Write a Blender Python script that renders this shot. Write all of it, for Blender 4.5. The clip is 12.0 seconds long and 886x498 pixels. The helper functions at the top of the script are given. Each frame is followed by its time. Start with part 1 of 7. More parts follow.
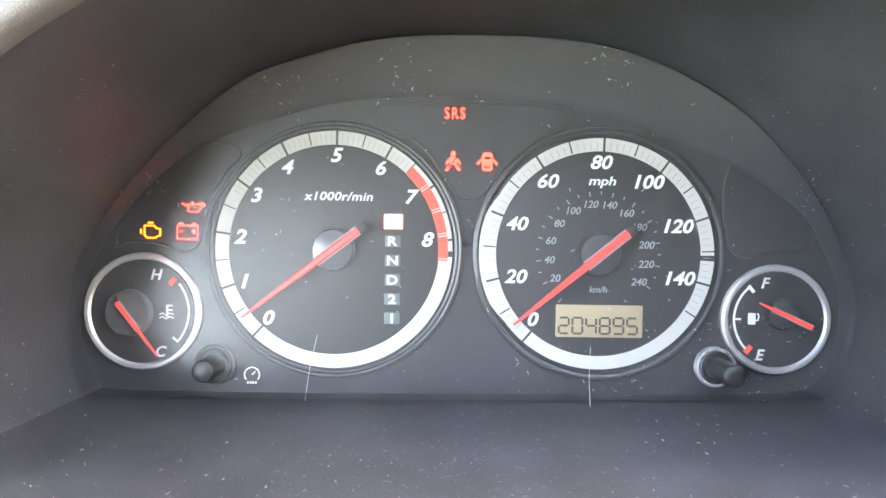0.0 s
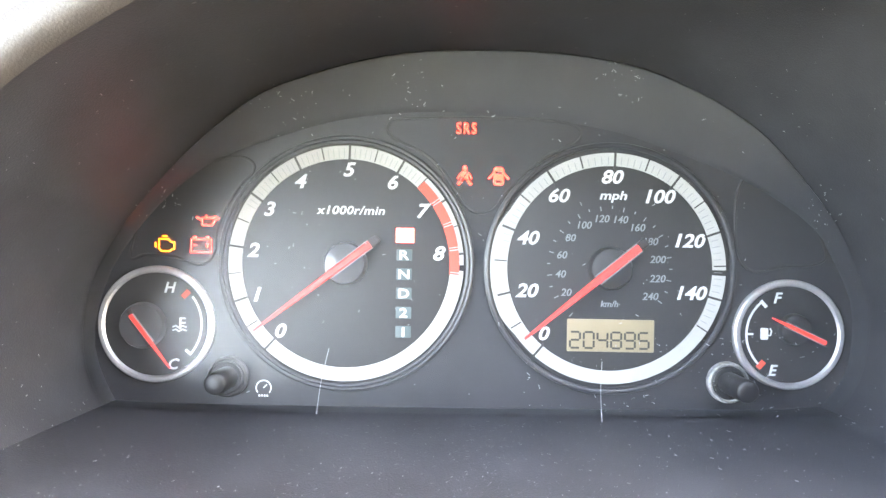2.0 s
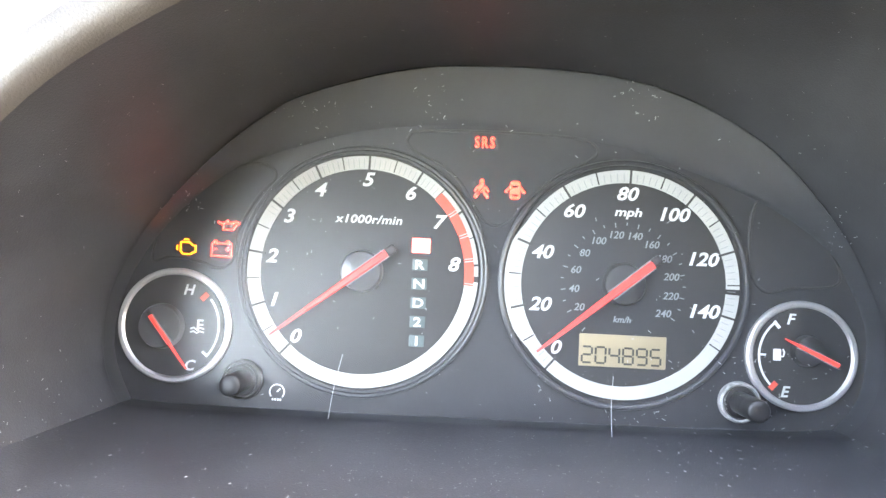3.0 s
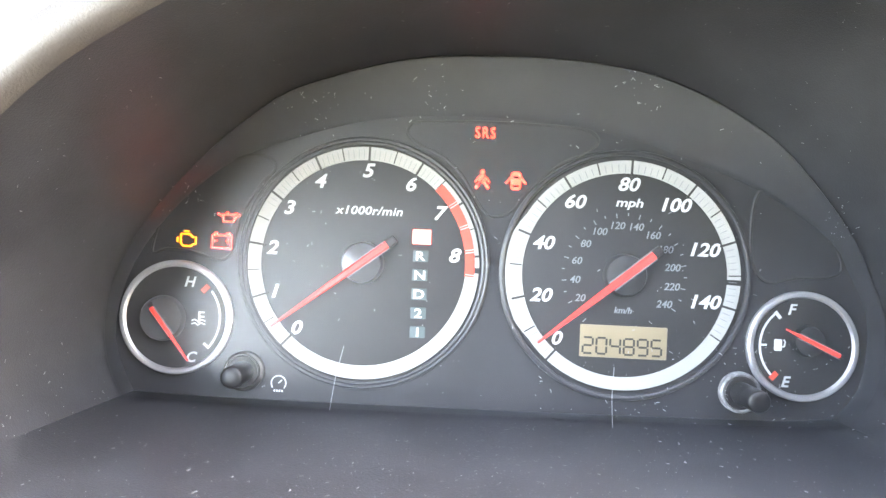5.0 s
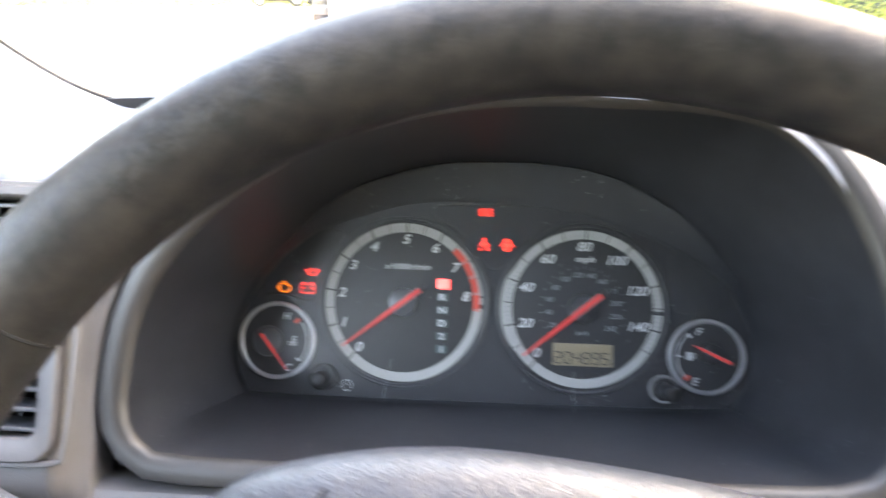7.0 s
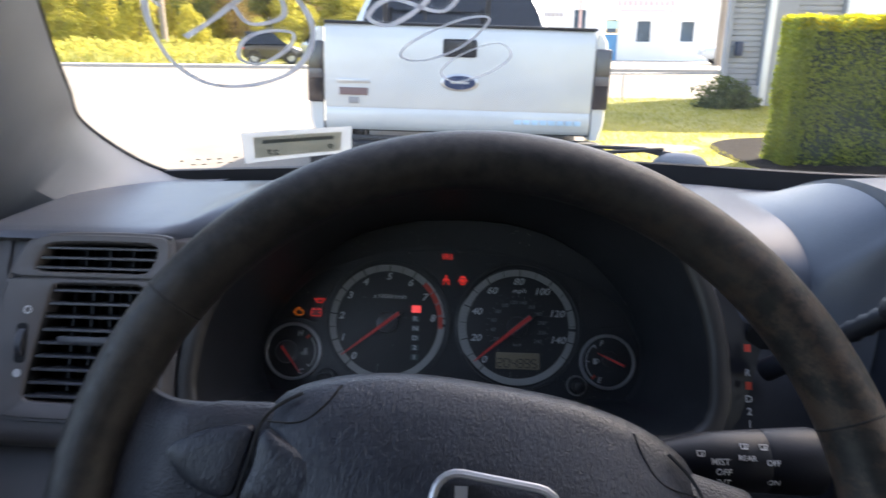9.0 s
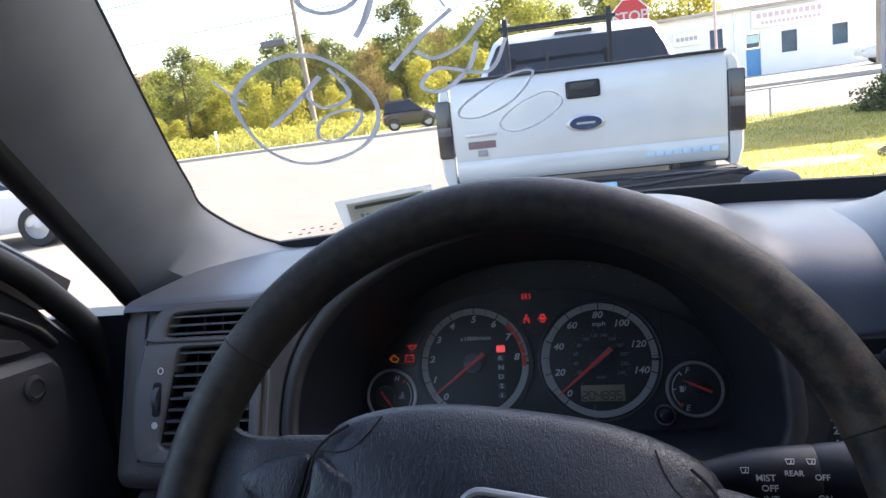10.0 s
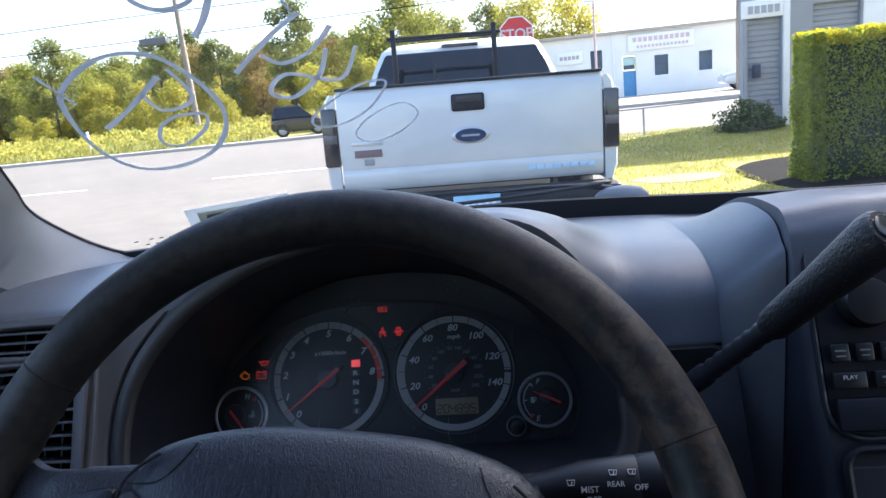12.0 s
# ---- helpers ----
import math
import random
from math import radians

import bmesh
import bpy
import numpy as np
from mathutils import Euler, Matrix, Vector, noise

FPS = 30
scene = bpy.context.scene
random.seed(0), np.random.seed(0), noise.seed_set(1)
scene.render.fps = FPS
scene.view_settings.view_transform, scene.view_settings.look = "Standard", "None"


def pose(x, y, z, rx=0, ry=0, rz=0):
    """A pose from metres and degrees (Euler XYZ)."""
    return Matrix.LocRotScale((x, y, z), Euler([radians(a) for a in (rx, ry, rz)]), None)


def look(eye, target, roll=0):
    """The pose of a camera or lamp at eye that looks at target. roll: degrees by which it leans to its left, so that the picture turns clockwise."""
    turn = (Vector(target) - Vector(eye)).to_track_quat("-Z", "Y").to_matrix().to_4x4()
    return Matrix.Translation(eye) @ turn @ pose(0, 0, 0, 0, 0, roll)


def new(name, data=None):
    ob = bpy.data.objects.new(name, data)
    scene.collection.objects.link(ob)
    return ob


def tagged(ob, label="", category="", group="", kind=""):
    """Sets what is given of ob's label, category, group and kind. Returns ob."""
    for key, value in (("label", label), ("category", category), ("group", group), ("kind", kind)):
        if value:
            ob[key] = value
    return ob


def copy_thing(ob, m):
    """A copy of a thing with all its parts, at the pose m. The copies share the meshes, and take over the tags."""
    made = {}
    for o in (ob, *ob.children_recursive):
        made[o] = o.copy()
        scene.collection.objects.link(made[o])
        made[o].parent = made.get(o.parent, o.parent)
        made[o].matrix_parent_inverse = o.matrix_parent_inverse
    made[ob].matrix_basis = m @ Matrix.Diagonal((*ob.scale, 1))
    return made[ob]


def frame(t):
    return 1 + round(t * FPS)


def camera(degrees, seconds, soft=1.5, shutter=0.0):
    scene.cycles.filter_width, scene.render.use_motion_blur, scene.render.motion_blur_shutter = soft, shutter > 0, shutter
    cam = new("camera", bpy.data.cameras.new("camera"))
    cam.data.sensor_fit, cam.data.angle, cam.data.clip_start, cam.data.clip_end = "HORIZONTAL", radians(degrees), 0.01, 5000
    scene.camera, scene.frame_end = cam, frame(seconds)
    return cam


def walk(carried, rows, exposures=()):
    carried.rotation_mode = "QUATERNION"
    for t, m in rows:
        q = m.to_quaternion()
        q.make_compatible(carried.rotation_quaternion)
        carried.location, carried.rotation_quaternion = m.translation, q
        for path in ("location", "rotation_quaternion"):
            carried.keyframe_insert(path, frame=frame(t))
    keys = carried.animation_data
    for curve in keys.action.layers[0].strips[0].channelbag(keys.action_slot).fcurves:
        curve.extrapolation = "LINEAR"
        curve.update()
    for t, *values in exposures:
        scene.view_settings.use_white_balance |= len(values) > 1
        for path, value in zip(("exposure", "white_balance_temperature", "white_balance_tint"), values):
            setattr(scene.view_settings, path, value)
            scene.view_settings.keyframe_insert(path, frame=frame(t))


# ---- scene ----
cam = camera(65.1, 12.0, soft=1.5, shutter=0.4)
PATH = [
    (0, (-0.011, 0.041, 1.227), (-0.005, 1.849, 0.371), 0.9),
    (0.5, (-0.011, 0.04, 1.225), (-0.019, 1.864, 0.406), 0.7),
    (1, (-0.012, 0.04, 1.227), (-0.02, 1.864, 0.407), 0.8),
    (1.5, (-0.01, 0.04, 1.228), (-0.037, 1.865, 0.41), 0.7),
    (2, (-0.012, 0.039, 1.226), (-0.033, 1.868, 0.416), 0.7),
    (2.5, (-0.01, 0.031, 1.22), (-0.074, 1.899, 0.508), 1.6),
    (3, (-0.012, 0.033, 1.223), (-0.078, 1.885, 0.471), 1.9),
    (5, (-0.012, 0.035, 1.226), (-0.079, 1.869, 0.43), 1.7),
    (5.2, (-0.008, 0.039, 1.236), (-0.034, 1.843, 0.372), 2.2),
    (5.5, (0.014, -0.014, 1.232), (0.096, 1.827, 0.452), 2.6),
    (5.7, (0.0028, -0.0441, 1.2679), (0.0224, 1.7817, 0.4517), 2.36),
    (6, (-0.0165, -0.0757, 1.2848), (-0.2501, 1.7679, 0.5455), 1.44),
    (6.4, (-0.0515, -0.0910, 1.2977), (-0.3483, 1.7771, 0.6480), 0.63),
    (6.5, (-0.0488, -0.0876, 1.2956), (-0.3208, 1.7738, 0.6165), 0.70),
    (6.8, (-0.0225, -0.0872, 1.2957), (-0.2528, 1.7651, 0.5775), -0.35),
    (7, (0.0014, -0.0966, 1.2973), (-0.1483, 1.7586, 0.5653), 0.05),
    (7.2, (0.0183, -0.1223, 1.2961), (-0.0061, 1.7452, 0.5804), 1.20),
    (8.8, (0.037, -0.248, 1.344), (-0.004, 1.657, 0.736), -0.0),
    (9, (0.031, -0.262, 1.345), (-0.096, 1.645, 0.756), 0.4),
    (9.5, (0.074, -0.269, 1.349), (-0.301, 1.629, 0.84), -3.6),
    (10, (0.105, -0.29, 1.348), (-0.442, 1.586, 0.921), -8.2),
    (10.5, (0.095, -0.287, 1.343), (-0.381, 1.593, 0.853), -7.0),
    (11, (0.112, -0.275, 1.345), (-0.209, 1.637, 0.852), -5.7),
    (11.5, (0.134, -0.266, 1.35), (-0.096, 1.668, 0.897), -6.7),
    (12, (0.135, -0.272, 1.344), (-0.103, 1.665, 0.905), -5.9),
]
EXPOSURES = [(0, 7.15, 9900, 16), (0.5, 7.4, 9900, 16), (5.0, 7.4, 10000, 16), (5.4, 7.05, 10300, 16), (6.1, 7.0, 9600, 16), (6.5, 6.15, 9300, 16), (7.2, 5.5, 8700, 15), (8.2, 3.4, 7300, 14), (8.8, 2.9, 7300, 16), (9.5, 2.85, 7200, 16), (10, 2.62, 6800, 16), (11, 2.53, 6450, 15), (12, 2.35, 6100, 14)]
walk(cam, [(t, look(eye, target, roll)) for t, eye, target, roll in PATH], EXPOSURES)

# ---------------------------------------------------------------- light
SUN_TO = Vector((0.68, 0.52, 0.72)).normalized()
world = bpy.data.worlds.new("sky")
scene.world = world
world.use_nodes = True
wn = world.node_tree
sky = wn.nodes.new("ShaderNodeTexSky")
sky.sky_type = "NISHITA"
sky.sun_disc = False
sky.sun_elevation = math.asin(SUN_TO.z)
sky.sun_rotation = math.atan2(SUN_TO.x, SUN_TO.y)
sky.dust_density = 2.0
bg = wn.nodes["Background"]
bg.inputs["Strength"].default_value = 0.14
wn.links.new(sky.outputs["Color"], bg.inputs["Color"])
sun = new("sun", bpy.data.lights.new("sun", "SUN"))
sun.data.energy = 4.0
sun.data.angle = radians(0.6)
sun.data.color = (1.0, 0.95, 0.86)
sun.matrix_world = look(SUN_TO * 60, (0, 0, 0))

# ---------------------------------------------------------------- materials
def mat(name, col, rough=0.5, metal=0.0, var=0.12, scale=40.0, bump=0.0, bscale=None, fine=0.0, emit=None, power=0.0, coat=0.0, stain=None, spec=0.5, warp=0.0):
    """A surface with colour variation at two sizes, and relief."""
    m = bpy.data.materials.new(name)
    m.use_nodes = True
    nt = m.node_tree
    b = nt.nodes["Principled BSDF"]
    b.inputs["Roughness"].default_value = rough
    b.inputs["Metallic"].default_value = metal
    b.inputs["Coat Weight"].default_value = coat
    b.inputs["Specular IOR Level"].default_value = spec
    co = nt.nodes.new("ShaderNodeTexCoord")
    n1 = nt.nodes.new("ShaderNodeTexNoise")
    n1.inputs["Scale"].default_value = scale
    n1.inputs["Detail"].default_value = 6
    n2 = nt.nodes.new("ShaderNodeTexNoise")
    n2.inputs["Scale"].default_value = scale * 0.13
    n2.inputs["Detail"].default_value = 3
    for n in (n1, n2):
        nt.links.new(co.outputs["Object"], n.inputs["Vector"])
    add = nt.nodes.new("ShaderNodeMath")
    add.operation = "ADD"
    nt.links.new(n1.outputs["Fac"], add.inputs[0])
    nt.links.new(n2.outputs["Fac"], add.inputs[1])
    ramp = nt.nodes.new("ShaderNodeMapRange")
    ramp.inputs["From Min"].default_value = 0.65
    ramp.inputs["From Max"].default_value = 1.35
    ramp.inputs["To Min"].default_value = 0.0
    ramp.inputs["To Max"].default_value = 1.0
    nt.links.new(add.outputs[0], ramp.inputs["Value"])
    mix = nt.nodes.new("ShaderNodeMix")
    mix.data_type = "RGBA"
    c = Vector(col)
    other = Vector(stain) if stain else c * (1 + var)
    mix.inputs["A"].default_value = (*(c * (1 - var)), 1)
    mix.inputs["B"].default_value = (*other, 1)
    nt.links.new(ramp.outputs[0], mix.inputs["Factor"])
    nt.links.new(mix.outputs["Result"], b.inputs["Base Color"])
    rr = nt.nodes.new("ShaderNodeMapRange")
    rr.inputs["To Min"].default_value = max(0.02, rough - 0.08)
    rr.inputs["To Max"].default_value = min(1.0, rough + 0.08)
    nt.links.new(n2.outputs["Fac"], rr.inputs["Value"])
    nt.links.new(rr.outputs[0], b.inputs["Roughness"])
    if bump:
        n3 = nt.nodes.new("ShaderNodeTexNoise")
        n3.inputs["Scale"].default_value = bscale or scale * 4
        n3.inputs["Detail"].default_value = 4
        n3.inputs["Distortion"].default_value = warp
        nt.links.new(co.outputs["Object"], n3.inputs["Vector"])
        bp = nt.nodes.new("ShaderNodeBump")
        bp.inputs["Strength"].default_value = bump
        bp.inputs["Distance"].default_value = 0.0015 if not fine else fine
        nt.links.new(n3.outputs["Fac"], bp.inputs["Height"])
        nt.links.new(bp.outputs["Normal"], b.inputs["Normal"])
    if emit:
        b.inputs["Emission Color"].default_value = (*emit, 1)
        b.inputs["Emission Strength"].default_value = power
    return m


def clear(name, tint=(1, 1, 1), gloss=0.05, rough=0.02, dust_haze=0.0):
    """Thin clear sheet: straight-through with a Fresnel-driven gloss."""
    m = bpy.data.materials.new(name)
    m.use_nodes = True
    nt = m.node_tree
    nt.nodes.remove(nt.nodes["Principled BSDF"])
    t = nt.nodes.new("ShaderNodeBsdfTransparent")
    t.inputs["Color"].default_value = (*tint, 1)
    g = nt.nodes.new("ShaderNodeBsdfGlossy")
    g.inputs["Roughness"].default_value = rough
    lw = nt.nodes.new("ShaderNodeLayerWeight")
    lw.inputs["Blend"].default_value = 0.5
    pw = nt.nodes.new("ShaderNodeMath")
    pw.operation = "POWER"
    pw.inputs[1].default_value = 5.0
    nt.links.new(lw.outputs["Facing"], pw.inputs[0])
    f = nt.nodes.new("ShaderNodeMath")
    f.operation = "MULTIPLY_ADD"
    f.inputs[1].default_value = 0.5
    f.inputs[2].default_value = gloss
    nt.links.new(pw.outputs[0], f.inputs[0])
    mx = nt.nodes.new("ShaderNodeMixShader")
    nt.links.new(f.outputs[0], mx.inputs[0])
    nt.links.new(t.outputs[0], mx.inputs[1])
    nt.links.new(g.outputs[0], mx.inputs[2])
    last = mx
    if dust_haze:
        # a thin uneven film of dust, which also paints a pale veil of haze
        df = nt.nodes.new("ShaderNodeBsdfDiffuse")
        df.inputs["Color"].default_value = (0.72, 0.72, 0.72, 1)
        co = nt.nodes.new("ShaderNodeTexCoord")
        nz = nt.nodes.new("ShaderNodeTexNoise")
        nz.inputs["Scale"].default_value = 18
        nz.inputs["Detail"].default_value = 7
        nt.links.new(co.outputs["Object"], nz.inputs["Vector"])
        mp = nt.nodes.new("ShaderNodeMapRange")
        mp.inputs["From Min"].default_value = 0.3
        mp.inputs["From Max"].default_value = 0.7
        mp.inputs["To Min"].default_value = dust_haze * 0.6
        mp.inputs["To Max"].default_value = dust_haze * 1.5
        nt.links.new(nz.outputs["Fac"], mp.inputs["Value"])
        last = nt.nodes.new("ShaderNodeMixShader")
        nt.links.new(mp.outputs[0], last.inputs[0])
        nt.links.new(mx.outputs[0], last.inputs[1])
        nt.links.new(df.outputs[0], last.inputs[2])
    nt.links.new(last.outputs[0], nt.nodes["Material Output"].inputs["Surface"])
    return m


def lamp_mat(name, col, power):
    return mat(name, [c * 0.2 for c in col], 0.4, emit=col, power=power, var=0.03)


def leaf_mat(name, a, b, thin=0.45):
    """Leaves: diffuse and light-passing, varied from clump to clump."""
    m = bpy.data.materials.new(name)
    m.use_nodes = True
    nt = m.node_tree
    nt.nodes.remove(nt.nodes["Principled BSDF"])
    geo = nt.nodes.new("ShaderNodeNewGeometry")
    nz = nt.nodes.new("ShaderNodeTexNoise")
    nz.inputs["Scale"].default_value = 0.55
    co = nt.nodes.new("ShaderNodeTexCoord")
    nt.links.new(co.outputs["Object"], nz.inputs["Vector"])
    ad = nt.nodes.new("ShaderNodeMath")
    ad.operation = "MULTIPLY_ADD"
    ad.inputs[1].default_value = 0.6
    nt.links.new(geo.outputs["Random Per Island"], ad.inputs[0])
    nt.links.new(nz.outputs["Fac"], ad.inputs[2])
    mp = nt.nodes.new("ShaderNodeMapRange")
    mp.inputs["From Min"].default_value = 0.35
    mp.inputs["From Max"].default_value = 1.15
    nt.links.new(ad.outputs[0], mp.inputs["Value"])
    mx = nt.nodes.new("ShaderNodeMix")
    mx.data_type = "RGBA"
    mx.inputs["A"].default_value = (*a, 1)
    mx.inputs["B"].default_value = (*b, 1)
    nt.links.new(mp.outputs[0], mx.inputs["Factor"])
    d = nt.nodes.new("ShaderNodeBsdfDiffuse")
    t = nt.nodes.new("ShaderNodeBsdfTranslucent")
    s = nt.nodes.new("ShaderNodeMixShader")
    s.inputs[0].default_value = thin
    for n in (d, t):
        nt.links.new(mx.outputs["Result"], n.inputs["Color"])
    nt.links.new(d.outputs[0], s.inputs[1])
    nt.links.new(t.outputs[0], s.inputs[2])
    nt.links.new(s.outputs[0], nt.nodes["Material Output"].inputs["Surface"])
    return m


M_FACE = mat("cluster_face_plastic", (0.0130, 0.0138, 0.0165), 0.42, var=0.25, scale=60, bump=0.12, bscale=1800, fine=0.0003)
M_SURR = mat("cluster_surround_plastic", (0.0155, 0.0165, 0.0195), 0.36, var=0.25, scale=60, bump=0.12, bscale=1800, fine=0.0003)
M_TUNNEL = mat("binnacle_black_plastic", (0.0215, 0.0222, 0.0250), 0.40, var=0.3, scale=50, bump=0.25, bscale=1500, fine=0.0004, spec=0.26)
M_DIAL = mat("dial_black", (0.010, 0.010, 0.011), 0.55, var=0.2, scale=80)
M_BAND = mat("dial_band_white", (0.32, 0.316, 0.30), 0.55, var=0.06, scale=90)
M_INK = mat("print_white", (0.50, 0.50, 0.50), 0.6, var=0.03)
M_INKG = mat("print_grey", (0.17, 0.18, 0.19), 0.6, var=0.05)
M_TICK = mat("tick_black", (0.015, 0.015, 0.016), 0.6)
M_RED = mat("print_red", (0.62, 0.06, 0.035), 0.55, var=0.06)
M_NEEDLE = mat("needle_red", (0.55, 0.042, 0.040), 0.4, var=0.06, emit=(0.9, 0.05, 0.03), power=0.006)
M_CHROME = mat("bezel_silver", (0.50, 0.50, 0.51), 0.40, metal=0.8, var=0.08)
M_KNOB = mat("knob_black", (0.011, 0.011, 0.012), 0.42, var=0.2, scale=200)
M_LCD = mat("lcd_tan", (0.25, 0.195, 0.12), 0.3, var=0.05, scale=60)
M_SEG = mat("lcd_segment", (0.03, 0.028, 0.02), 0.5)
M_TEAL = mat("gear_window_teal", (0.048, 0.075, 0.076), 0.4)
M_HUB = mat("needle_hub", (0.045, 0.046, 0.05), 0.3, var=0.2, scale=120)
M_LRED = lamp_mat("warning_red", (1.0, 0.050, 0.040), 0.075)
M_LAMB = lamp_mat("warning_amber", (1.0, 0.24, 0.025), 0.055)
M_LP = lamp_mat("gear_lit", (1.0, 0.095, 0.105), 0.13)
M_CENTRE = mat("centre_plastic", (0.0185, 0.0205, 0.028), 0.45, var=0.16, scale=20, bump=0.3, bscale=1200, fine=0.0004, spec=0.28)
M_DASH = mat("dash_vinyl", (0.086, 0.095, 0.117), 0.40, var=0.22, scale=14, bump=0.3, bscale=900, fine=0.0006)
M_TRIM = mat("trim_grey_plastic", (0.091, 0.082, 0.080), 0.5, var=0.16, scale=20, bump=0.35, bscale=1300, fine=0.0004)
M_BLACK = mat("black_plastic", (0.0105, 0.0112, 0.0155), 0.45, var=0.3, scale=40, bump=0.2, bscale=900, fine=0.0004, spec=0.28)
M_SLAT = mat("vent_slat", (0.045, 0.046, 0.052), 0.45, var=0.12, scale=60)
# near-black that paints shade in vents and slots; also the seam lines
M_SHADE_SEAM = mat("recess_shade_and_seam_black", (0.004, 0.004, 0.005), 0.8)
M_PILLAR = mat("pillar_trim", (0.205, 0.215, 0.230), 0.55, var=0.14, scale=16, bump=0.4, bscale=1200, fine=0.0004)
M_RUBBER = mat("rubber_seal", (0.010, 0.010, 0.011), 0.65, var=0.25, scale=80)
M_LINING = mat("roof_lining", (0.12, 0.12, 0.12), 0.9, var=0.08, scale=60)
M_RIM = mat("wheel_leather", (0.0105, 0.0103, 0.0110), 0.45, var=0.35, scale=150, bump=0.28, bscale=700, fine=0.0003, stain=(0.025, 0.0225, 0.0205), spec=0.34)
M_RIM.node_tree.nodes["Map Range"].inputs["From Min"].default_value = 0.84
M_RIM.node_tree.nodes["Map Range"].inputs["From Max"].default_value = 1.20


def worn_rim(m):
    """Brown rubbed patches and fine cracks, strongest on the driver's right-hand grip."""
    nt = m.node_tree
    b = nt.nodes["Principled BSDF"]
    co = nt.nodes["Texture Coordinate"]
    sep = nt.nodes.new("ShaderNodeSeparateXYZ")
    nt.links.new(co.outputs["Object"], sep.inputs[0])
    side = nt.nodes.new("ShaderNodeMapRange")
    side.inputs["From Min"].default_value = 0.02
    side.inputs["From Max"].default_value = 0.15
    side.inputs["To Min"].default_value = 0.03
    side.inputs["To Max"].default_value = 0.9
    nt.links.new(sep.outputs["X"], side.inputs["Value"])
    nz = nt.nodes.new("ShaderNodeTexNoise")
    nz.inputs["Scale"].default_value = 62
    nz.inputs["Detail"].default_value = 8
    nz.inputs["Roughness"].default_value = 0.7
    nt.links.new(co.outputs["Object"], nz.inputs["Vector"])
    th = nt.nodes.new("ShaderNodeMapRange")
    th.inputs["From Min"].default_value = 0.47
    th.inputs["From Max"].default_value = 0.545
    nt.links.new(nz.outputs["Fac"], th.inputs["Value"])
    ml = nt.nodes.new("ShaderNodeMath")
    ml.operation = "MULTIPLY"
    nt.links.new(th.outputs[0], ml.inputs[0])
    nt.links.new(side.outputs[0], ml.inputs[1])
    mx = nt.nodes.new("ShaderNodeMix")
    mx.data_type = "RGBA"
    mx.inputs["B"].default_value = (0.056, 0.037, 0.027, 1)
    nt.links.new(ml.outputs[0], mx.inputs["Factor"])
    nt.links.new(b.inputs["Base Color"].links[0].from_socket, mx.inputs["A"])
    vo = nt.nodes.new("ShaderNodeTexVoronoi")
    vo.feature = "DISTANCE_TO_EDGE"
    vo.inputs["Scale"].default_value = 150
    wob = nt.nodes.new("ShaderNodeMix")
    wob.data_type = "VECTOR"
    wob.inputs["Factor"].default_value = 0.06
    nt.links.new(co.outputs["Object"], wob.inputs["A"])
    nt.links.new(nz.outputs["Color"], wob.inputs["B"])
    nt.links.new(wob.outputs["Result"], vo.inputs["Vector"])
    ck = nt.nodes.new("ShaderNodeMapRange")
    ck.inputs["From Max"].default_value = 0.06
    ck.inputs["To Min"].default_value = 0.12
    ck.inputs["To Max"].default_value = 1.0
    nt.links.new(vo.outputs["Distance"], ck.inputs["Value"])
    dk = nt.nodes.new("ShaderNodeMix")
    dk.data_type = "RGBA"
    dk.blend_type = "MULTIPLY"
    nt.links.new(ml.outputs[0], dk.inputs["Factor"])
    nt.links.new(mx.outputs["Result"], dk.inputs["A"])
    nt.links.new(ck.outputs[0], dk.inputs["B"])
    nt.links.new(dk.outputs["Result"], b.inputs["Base Color"])
    bp = nt.nodes.new("ShaderNodeBump")
    bp.inputs["Strength"].default_value = 0.28
    bp.inputs["Distance"].default_value = 0.0008
    nt.links.new(ck.outputs[0], bp.inputs["Height"])
    nt.links.new(b.inputs["Normal"].links[0].from_socket, bp.inputs["Normal"])
    nt.links.new(bp.outputs["Normal"], b.inputs["Normal"])


worn_rim(M_RIM)
M_LIP = mat("hood_lip_plastic", (0.031, 0.0275, 0.0250), 0.46, var=0.16, scale=20, bump=0.35, bscale=1300, fine=0.0004)
M_PAD = mat("airbag_leatherette", (0.0150, 0.0180, 0.0265), 0.36, var=0.25, scale=60, bump=0.9, bscale=380, fine=0.0007, warp=1.6, spec=0.44)
def stretched(m, sx, sy, sz):
    """Draws out the relief of a surface along one axis, as creases are."""
    nt = m.node_tree
    n = nt.nodes["Bump"].inputs["Height"].links[0].from_node
    mp = nt.nodes.new("ShaderNodeMapping")
    mp.inputs["Scale"].default_value = (sx, sy, sz)
    nt.links.new(n.inputs["Vector"].links[0].from_socket, mp.inputs["Vector"])
    nt.links.new(mp.outputs["Vector"], n.inputs["Vector"])


stretched(M_PAD, 1.5, 0.55, 1.0)
M_SPOKE = mat("spoke_knurled", (0.0240, 0.0255, 0.0330), 0.40, var=0.2, scale=90, bump=1.0, bscale=640, fine=0.0008, spec=0.32)
M_LINT = mat("pale_lint", (0.23, 0.23, 0.23), 0.8)
M_DUST = mat("dust_fleck", (0.32, 0.32, 0.33), 0.8)
# films on lens and windscreen: dust, strengthened to imitate hazy glare
M_CLEAR = clear("clear_lens", (0.96, 0.96, 0.96), 0.040, 0.36, dust_haze=0.012)
M_GLASS = clear("windscreen_glass", (0.93, 0.96, 0.95), 0.03, 0.01, dust_haze=0.115)
# tint for unseen rear glass, set by how much light it lets in
M_TINT = clear("light_cutting_glass", (0.25, 0.25, 0.245), 0.03, 0.02)
